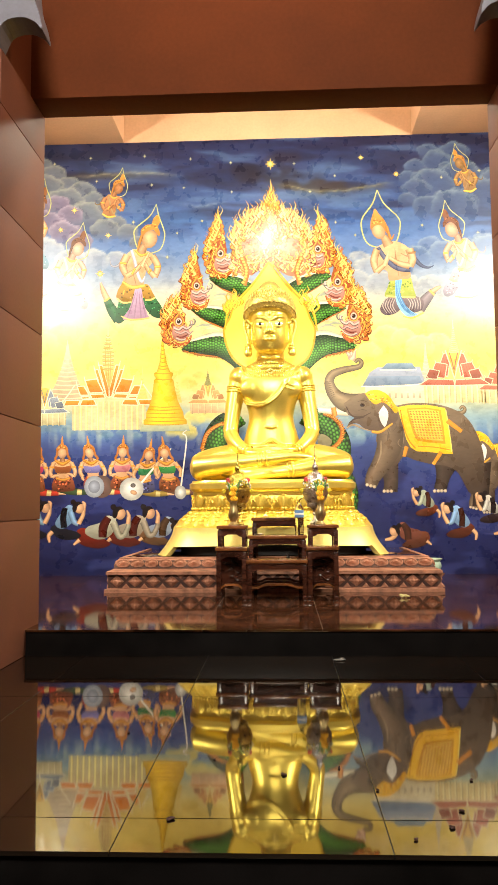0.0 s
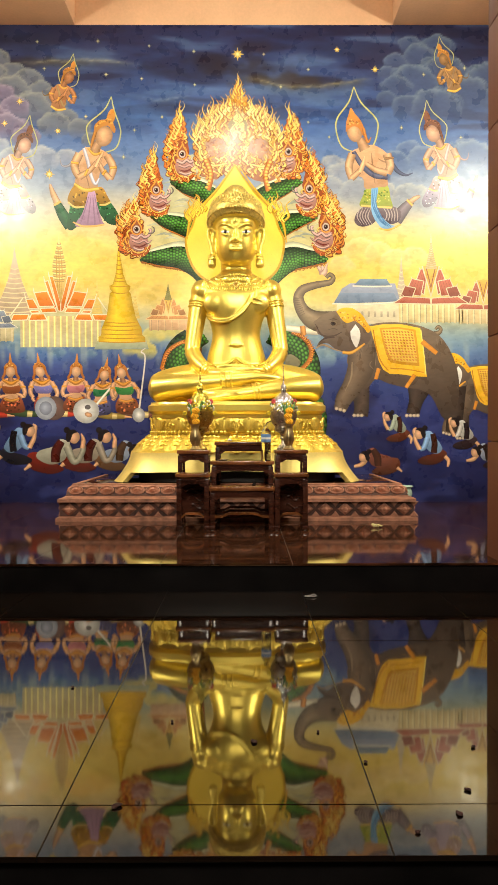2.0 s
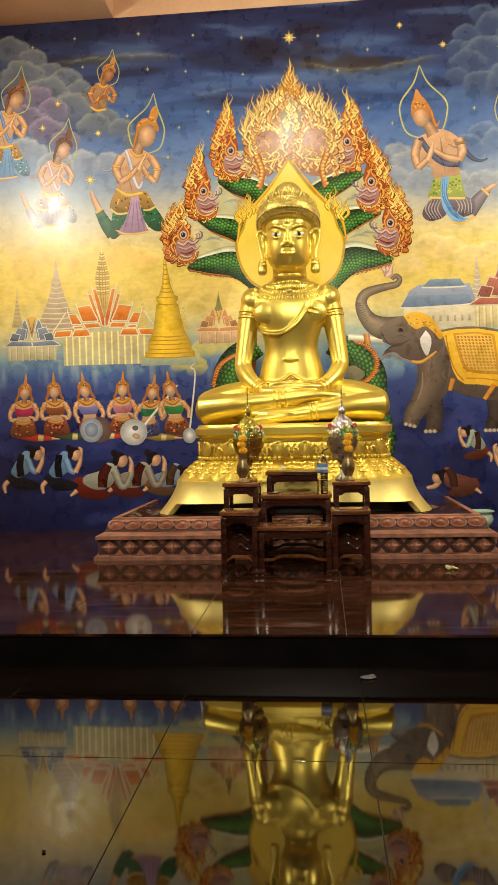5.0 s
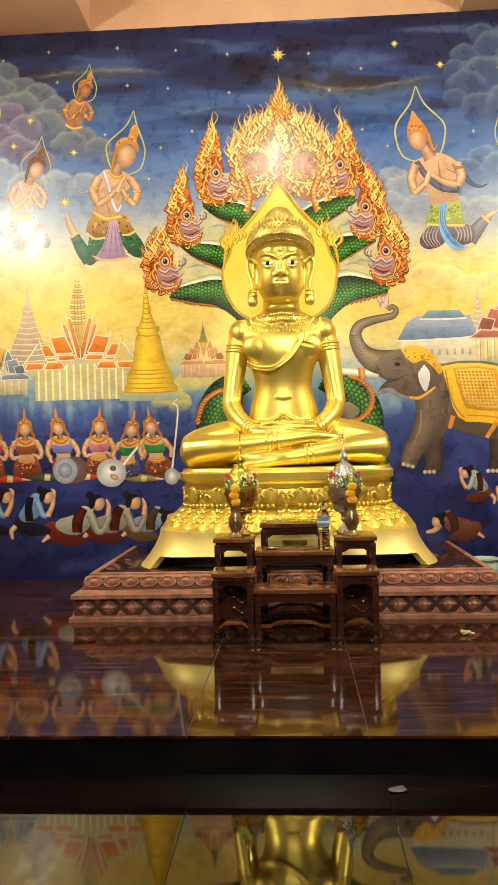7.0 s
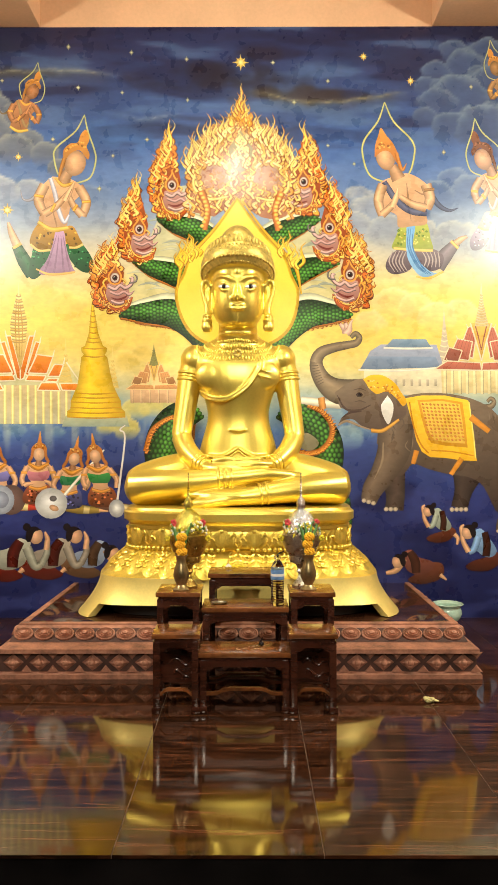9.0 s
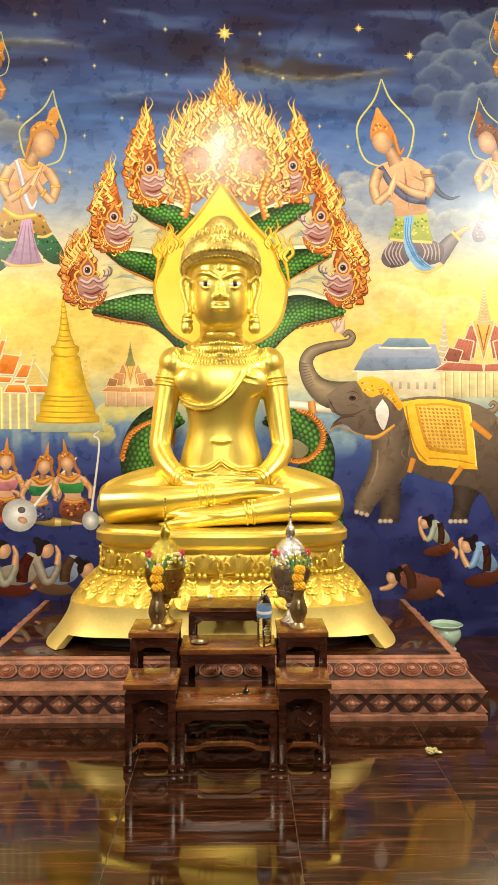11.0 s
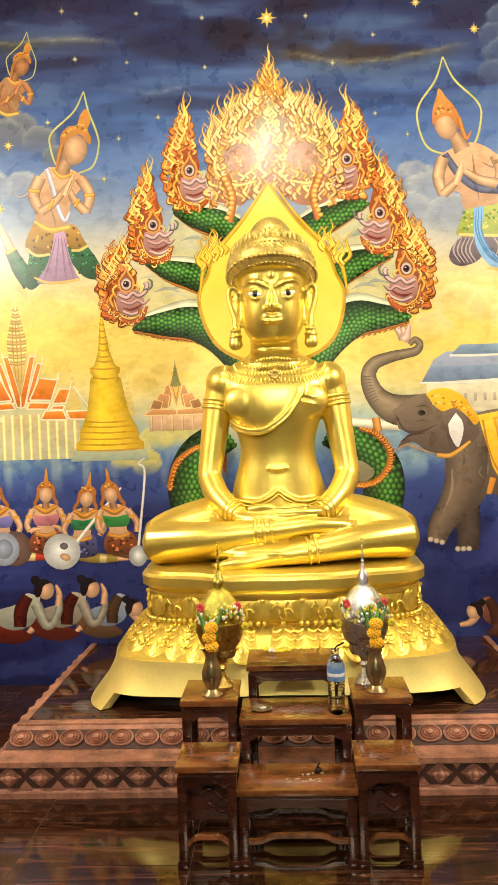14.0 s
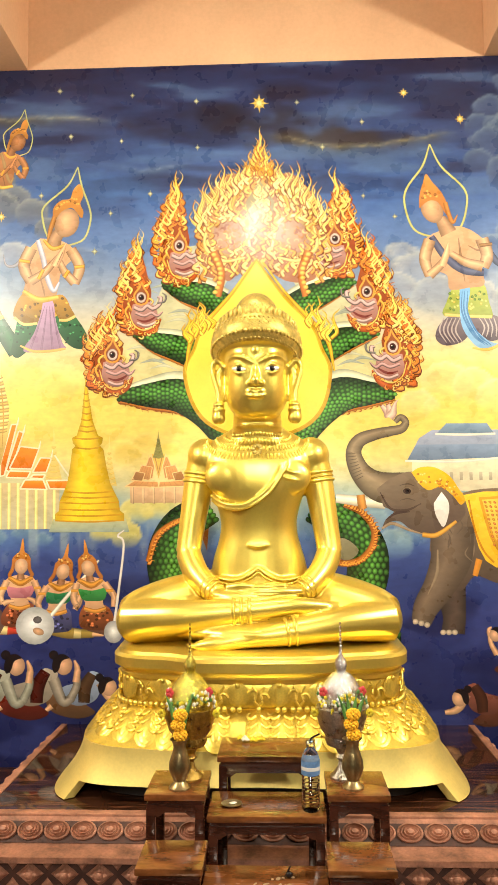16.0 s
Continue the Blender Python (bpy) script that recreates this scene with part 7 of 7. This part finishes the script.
# ---- offerings on the tables ----
def offering(at, foil, bowl, label, seed):
    """A lidded offering bowl: stem, bowl, foil cone, tiered finial and flower garland."""
    x, y, z = at
    r = random.Random(seed)
    o = thing("offering_bowl", label, "offering", "pair of offering bowls", at=at)
    part("stem", lathe(bmesh.new(), [(0.0, 0.0), (0.052, 0.0), (0.054, 0.008), (0.040, 0.022), (0.022, 0.040), (0.016, 0.062), (0.028, 0.074), (0.020, 0.088), (0.030, 0.104), (0.050, 0.118)]), bowl, o, "stepped metal stem")
    part("bowl", lathe(bmesh.new(), [(0.045, 0.112), (0.066, 0.118), (0.074, 0.135), (0.072, 0.150), (0.094, 0.175), (0.110, 0.215), (0.112, 0.250), (0.108, 0.252), (0.060, 0.235)], seg=40), bowl, o, "embossed metal bowl")
    part("cone", lathe(bmesh.new(), [(0.094, 0.245), (0.098, 0.268), (0.094, 0.292), (0.082, 0.320), (0.064, 0.345), (0.042, 0.364), (0.022, 0.374), (0.010, 0.376)], seg=40), foil, o, "glittering foil cone")
    fin = part("finial", lathe(bmesh.new(), [(0.008, 0.368), (0.022, 0.378), (0.027, 0.394), (0.024, 0.412), (0.012, 0.428), (0.006, 0.440), (0.005, 0.446)], seg=20), foil, o, "polished bulb finial")
    for k in range(8):
        part("bead", ball(bmesh.new(), (0, 0, 0.448 + 0.0135 * k), (0.0085 - 0.0007 * k, 0.0085 - 0.0007 * k, 0.0062), (0, 0, 0), 12, 8), foil, fin)
    # garland draped round the rim
    g = bmesh.new()
    mats = [WHITE_FLOWER, YELLOW_FLOWER, RED_RIBBON, LEAF]
    for k in range(170):
        a = r.uniform(0, 2 * math.pi)
        h = 0.258 + 0.045 * abs(math.sin(1.5 * a)) + r.uniform(-0.022, 0.018)
        rad = 0.106 - 0.35 * max(0, h - 0.262) + r.uniform(0, 0.010)
        size = r.uniform(0.005, 0.009)
        b = bmesh.new()
        bmesh.ops.create_icosphere(b, subdivisions=1, radius=size)
        b.transform(Matrix.Translation((rad * math.cos(a), rad * math.sin(a), h)))
        idx = r.choice((0, 0, 0, 0, 1, 1, 1, 3))
        for f in b.faces:
            f.material_index = idx
        absorb(g, b)
    tagged(part("garland", g, mats, o, "string of white and yellow blossoms"), kind="stuff")
    for a in (-2.6, -0.4):
        b = bmesh.new()
        for k in range(5):
            t = 2 * math.pi * k / 5
            ball(b, (0.095 * math.cos(a) + 0.010 * math.cos(t), 0.095 * math.sin(a) - 0.012, 0.312 + 0.010 * math.sin(t)), (0.009, 0.006, 0.009), (0, 0, 0), 8, 6)
        part("ribbon", b, RED_RIBBON, o, "red ribbon bow")
    for s in (-1, 1):
        b = bmesh.new()
        for k in range(6):
            t = 2 * math.pi * k / 6
            ball(b, (s * 0.118 + 0.010 * math.cos(t), -0.040, 0.236 + 0.008 * math.sin(t)), (0.009, 0.008, 0.008), (0, 0, 0), 8, 6)
        part("blossom", b, YELLOW_FLOWER, o, "yellow blossom")
    o.scale = (0.82, 0.82, 1.0)
    return o


offering((-0.236, -0.345, 0.482), FOIL_GOLD, GOLD_BOWL, "gilt offering bowl with gold foil cone and flower garland", 1)
offering((0.307, -0.330, 0.482), FOIL_SILVER, SILVER_BOWL, "silver offering bowl with silver foil cone and flower garland", 2)


def flower_vase(at, tall, label):
    v = thing("flower_vase", label, "vase", "pair of brass vases", at=at)
    part("body", lathe(bmesh.new(), [(0.0, 0.0), (0.036, 0.0), (0.038, 0.006), (0.026, 0.016), (0.020, 0.026), (0.028, 0.042), (0.037, 0.066), (0.036, 0.090), (0.026, 0.120), (0.021, 0.140), (0.026, 0.158), (0.034, 0.166), (0.030, 0.166), (0.018, 0.145)], seg=32), BRASS, v)
    r = random.Random(int(at[0] * 1000))
    for k in range(3):
        b = bmesh.new()
        c = Vector((0.004 * (-1) ** k, -0.012, 0.182 + 0.034 * k))
        for q in range(46):
            z = 1 - 2 * (q + 0.5) / 46
            a = q * 2.39996
            rr = math.sqrt(1 - z * z)
            d = Vector((rr * math.cos(a), rr * math.sin(a), z * 0.8)) * 0.021
            ball(b, tuple(c + d), (0.0065, 0.0065, 0.0055), (0, 0, 0), 6, 5)
        part("marigold", b, MARIGOLD, v, "orange marigold head")
    for k in range(tall):
        a = -1.2 + 2.4 * k / max(1, tall - 1)
        b = bmesh.new()
        c, s = math.sin(a * 0.5), math.cos(a * 0.5)
        w = 0.011
        rings(b, [[(c * 0.02 - w * f, 0.010, 0.20 + 0.02 * g), (c * 0.02 + w * f, 0.010, 0.20 + 0.02 * g), (c * 0.02 + w * f, 0.013, 0.20 + 0.02 * g), (c * 0.02 - w * f, 0.013, 0.20 + 0.02 * g)] for f, g in ((0.5, 0), (0.6, 1.5))])
        limb(b, [(c * 0.01, 0.004, 0.15, 0.004), (c * 0.04, 0.002, 0.25, 0.009), (c * 0.085, 0.0, 0.315, 0.001)], 6, 1.0)
        part("leaf", b, LEAF, v, "pointed green leaf")
    return v


flower_vase((-0.262, -0.440, 0.482), 2, "aged brass vase holding three orange marigolds")
flower_vase((0.336, -0.425, 0.482), 4, "aged brass vase holding marigolds and green leaves")


def water_bottle():
    w = thing("water_bottle", "clear plastic water bottle with blue label and straw", "bottle", at=(0.190, -0.440, 0.412))
    prof = [(0.0, 0.0), (0.026, 0.0), (0.031, 0.006)]
    for k in range(9):
        prof += [(0.0315, 0.016 + 0.012 * k), (0.029, 0.022 + 0.012 * k)]
    prof += [(0.0318, 0.126), (0.0318, 0.168), (0.029, 0.182), (0.022, 0.198), (0.013, 0.210), (0.013, 0.222)]
    part("body", lathe(bmesh.new(), prof, seg=28), CLEAR, w, "ribbed clear plastic")
    part("label", lathe(bmesh.new(), [(0.0322, 0.122), (0.0324, 0.124), (0.0324, 0.168), (0.0320, 0.170)], seg=28), BLUE_LABEL, w, "blue printed label with white band")
    part("label_band", lathe(bmesh.new(), [(0.0326, 0.138), (0.0328, 0.139), (0.0328, 0.149), (0.0326, 0.150)], seg=28), CERAMIC_WHITE, w, "white unreadable bar")
    part("cap", lathe(bmesh.new(), [(0.0, 0.216), (0.0145, 0.216), (0.0150, 0.220), (0.0150, 0.232), (0.0, 0.234)], seg=20), CLEAR, w)
    part("straw", limb(bmesh.new(), [(0.0, 0.0, 0.225, 0.003), (0.004, 0.0, 0.240, 0.003), (0.032, -0.005, 0.256, 0.003)], 8), EYE_BLACK, w, "dark bent straw")
    return w


water_bottle()


def blossoms(at, label, n, seed):
    r = random.Random(seed)
    f = thing("flower_offering", label, "flowers", at=at)
    for k in range(n):
        b = bmesh.new()
        cx, cy = r.uniform(-0.042, 0.042), r.uniform(-0.016, 0.016)
        for q in range(14):
            a = q * 2.4
            ball(b, (cx + 0.012 * math.cos(a) * (q / 14), cy + 0.012 * math.sin(a) * (q / 14), 0.010 + 0.010 * (1 - q / 14)), (0.006, 0.006, 0.005), (0, 0, 0), 6, 5)
        part("blossom", b, YELLOW_FLOWER if k % 4 else WHITE_FLOWER, f)
    return f


blossoms((-0.030, -0.075, 0.530), "small heap of yellow and white blossoms on the altar table", 8, 3)


def dish():
    d = thing("small_dish", "small worn brass dish with crumbs", "dish", at=(-0.085, -0.405, 0.412))
    part("dish_body", lathe(bmesh.new(), [(0.0, 0.0), (0.020, 0.0), (0.034, 0.006), (0.037, 0.009), (0.033, 0.009), (0.0, 0.004)], seg=24), BRASS, d)
    part("crumb", ball(bmesh.new(), (0.004, 0.0, 0.009), (0.015, 0.009, 0.004), (0, 0, 20), 8, 6), WHITE_FLOWER, d, "pale dried crumb")
    return d


dish()

# wax flakes on the low table
r = random.Random(5)
flake = bmesh.new()
for k in range(14):
    ball(flake, (0.055 + r.uniform(-0.06, 0.07), -0.64 + r.uniform(-0.03, 0.05), 0.263), (r.uniform(0.004, 0.014), r.uniform(0.003, 0.008), 0.0012), (0, 0, r.uniform(0, 90)), 8, 5)
tagged(part("wax_flakes", flake, material("old_wax", (0.40, 0.27, 0.15), 0.4, 0, 0.2, 60, 200, 0.1)), "thin pale wax flakes on the low altar table", "wax", kind="stuff")
snail = bmesh.new()
ball(snail, (0.112, -0.60, 0.272), (0.012, 0.010, 0.010), (0, 0, 0), 10, 8)
limb(snail, [(0.100, -0.60, 0.266, 0.003), (0.112, -0.60, 0.290, 0.003), (0.118, -0.60, 0.300, 0.001)], 6)
solid("incense_stub", snail, EYE_BLACK, "small dark burnt incense stub on the table", "incense")


def pot():
    p = thing("celadon_pot", "pale green celadon pot with flared rim on the platform", "pot", at=(1.325, 0.92, 0.0))
    part("body", lathe(bmesh.new(), [(0.0, 0.0), (0.075, 0.0), (0.080, 0.010), (0.062, 0.026), (0.070, 0.045), (0.100, 0.075), (0.112, 0.105), (0.105, 0.135), (0.096, 0.150), (0.118, 0.166), (0.124, 0.172), (0.116, 0.176), (0.092, 0.158), (0.095, 0.10), (0.0, 0.05)], seg=40), CELADON, p)
    p.scale = (0.82, 0.82, 0.9)
    return p


pot()

# a wilted flower dropped on the platform
b = bmesh.new()
r = random.Random(9)
for k in range(12):
    ball(b, (r.uniform(-0.028, 0.028), r.uniform(-0.022, 0.022), 0.008 + r.uniform(0, 0.012)), (r.uniform(0.010, 0.018), r.uniform(0.006, 0.012), 0.005), (r.uniform(-40, 40), r.uniform(-40, 40), r.uniform(0, 180)), 8, 6)
ob = solid("wilted_flower", b, material("wilted_petal", (0.55, 0.48, 0.20), 0.7, 0, 0.3, 40, 160, 0.2), "wilted pale yellow flower lying on the polished platform", "flower")
ob.location = (0.880, -0.565, 0.0)


# specks and petals on the landing
DARK_PETAL = material("dried_petal", (0.05, 0.015, 0.01), 0.7, 0, 0.3, 40, 160, 0.2)
for x, y, s in ((0.080, -3.64, 0.014), (-0.190, -3.95, 0.016), (0.234, -3.578, 0.006), (0.321, -3.754, 0.006), (0.510, -3.89, 0.010), (0.370, -4.057, 0.007), (0.465, -3.99, 0.012), (-0.125, -3.509, 0.006), (0.582, -3.673, 0.007), (-0.433, -3.242, 0.006)):
    b = bmesh.new()
    ball(b, (0, 0, 0.003), (s * 0.7, s * 0.5, 0.003), (8, 5, 0), 8, 6)
    ball(b, (s * 0.3, s * 0.5, 0.003), (s * 0.4, s * 0.3, 0.003), (-8, 5, 30), 8, 6)
    ob = solid("dried_petal", b, DARK_PETAL, "small dark dried petal on the polished landing", "petal", group="petals on the landing")
    ob.matrix_basis = pose(x, y, LOW, 0, 0, 900 * x)
b = bmesh.new()
ball(b, (0, 0, 0.004), (0.030, 0.020, 0.004), (0, 0, 10), 12, 6)
ball(b, (0.012, 0.004, 0.008), (0.014, 0.010, 0.005), (0, 0, 40), 10, 6)
ob = solid("paper_scrap", b, material("grey_paper", (0.20, 0.19, 0.18), 0.8, 0, 0.2, 40, 160, 0.2), "crumpled grey paper scrap on the landing by the step", "litter")
ob.location = (0.345, -2.02, LOW)


# ---- lamps ----
def hanging_lamp():
    h = thing("hanging_lamp", "small crystal ceiling lamp hung on a rod", "lamp", at=LAMP)
    part("rod", limb(bmesh.new(), [(0, 0, 0.20, 0.006), (0, 0, 0.8, 0.006), (0, 0, 1.378, 0.006)], 8, per=1), METAL, h)
    part("plate", lathe(bmesh.new(), [(0.0, 0.20), (0.13, 0.20), (0.14, 0.21), (0.13, 0.225), (0.0, 0.24)], seg=28), METAL, h)
    part("bulb", ball(bmesh.new(), (0, 0, 0.175), 0.022, (0, 0, 0), 16, 10), BULB, h, "lit bulb")
    for k in range(12):
        a = 2 * math.pi * k / 12
        b = bmesh.new()
        for j in range(4):
            ball(b, (0.12 * math.cos(a) * (1 - 0.1 * j), 0.12 * math.sin(a) * (1 - 0.1 * j), 0.19 - 0.036 * j), (0.010, 0.010, 0.017), (0, 0, 0), 6, 4)
        part("crystal_drop", b, CRYSTAL, h, "", False)
    return h


hanging_lamp()


def flood(at, target):
    f = thing("flood_lamp", "black metal flood lamp fixed to the side wall", "lamp", "flood lamps")
    f.matrix_basis = look(at, target)
    part("housing", box(bmesh.new(), -0.10, 0.10, -0.07, 0.07, 0.03, 0.10, 0.012), METAL, f)
    part("lens", box(bmesh.new(), -0.085, 0.085, -0.055, 0.055, 0.022, 0.032, 0.003), BULB, f, "bright lamp glass")
    part("bracket", box(bmesh.new(), -0.02, 0.02, -0.02, 0.02, 0.10, 0.52, 0.004), METAL, f)
    return f


flood((-2.80, -1.30, 3.24), (-0.2, 1.1, 1.1)), flood((2.72, -1.30, 3.34), (0.2, 1.1, 1.1))


# Made-up fixture for the frontal lamp, behind the camera and unseen.
def added_hall_lamp():
    h = thing("added_hall_lamp", "added unseen square lamp panel hung on rods", "lamp")
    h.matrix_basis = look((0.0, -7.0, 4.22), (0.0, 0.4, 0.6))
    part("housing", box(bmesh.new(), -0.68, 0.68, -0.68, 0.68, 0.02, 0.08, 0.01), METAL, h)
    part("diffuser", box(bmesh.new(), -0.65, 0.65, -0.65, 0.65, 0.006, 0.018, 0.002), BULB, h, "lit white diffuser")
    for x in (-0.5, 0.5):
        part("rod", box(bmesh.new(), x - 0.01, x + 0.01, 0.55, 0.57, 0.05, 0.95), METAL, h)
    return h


added_hall_lamp()


# ---- floor tiles, piece by piece ----
def tiles(name, label, x_joint, wide, xs, ys, z, mat, grout):
    f = thing(name, label, "floor", kind="structure")
    part("grout", box(bmesh.new(), xs[0], xs[1], ys[0] + 0.004, ys[-1], z - 0.0115, z - 0.0016), grout, f, "", False)
    made = {}
    k0, k1 = math.floor((xs[0] - x_joint) / wide), math.ceil((xs[1] - x_joint) / wide)
    for k in range(k0, k1):
        a, b = max(xs[0], x_joint + wide * k), min(xs[1], x_joint + wide * (k + 1))
        if b - a < 0.02:
            continue
        for c, d in zip(ys, ys[1:]):
            key = (round(b - a, 3), round(d - c, 3))
            if key not in made:
                w, l = (b - a) / 2 - 0.0012, (d - c) / 2 - 0.0012
                made[key] = finish(box(bmesh.new(), -w, w, -l, l, -0.0105, 0.0, 0.0006), "tile", mat, False)
            ob = new("tile", made[key])
            ob.parent = f
            ob.location = ((a + b) / 2, (c + d) / 2, z)
    return f


tiles("platform_floor", "polished dark wood-look tiles of the raised platform", 0.272, 0.6, (-HALF, HALF), (STEP - 0.012, -0.70, 0.50, YM), 0.0, PLATFORM_TILE, GROUT)
tiles("landing_floor", "mirror-polished dark tiles of the landing", -0.298, 0.612, (-4.2, 4.2), (FRONT - 0.012, -3.945, -2.745, STEP - 0.0), LOW, LANDING_TILE, BLACK)
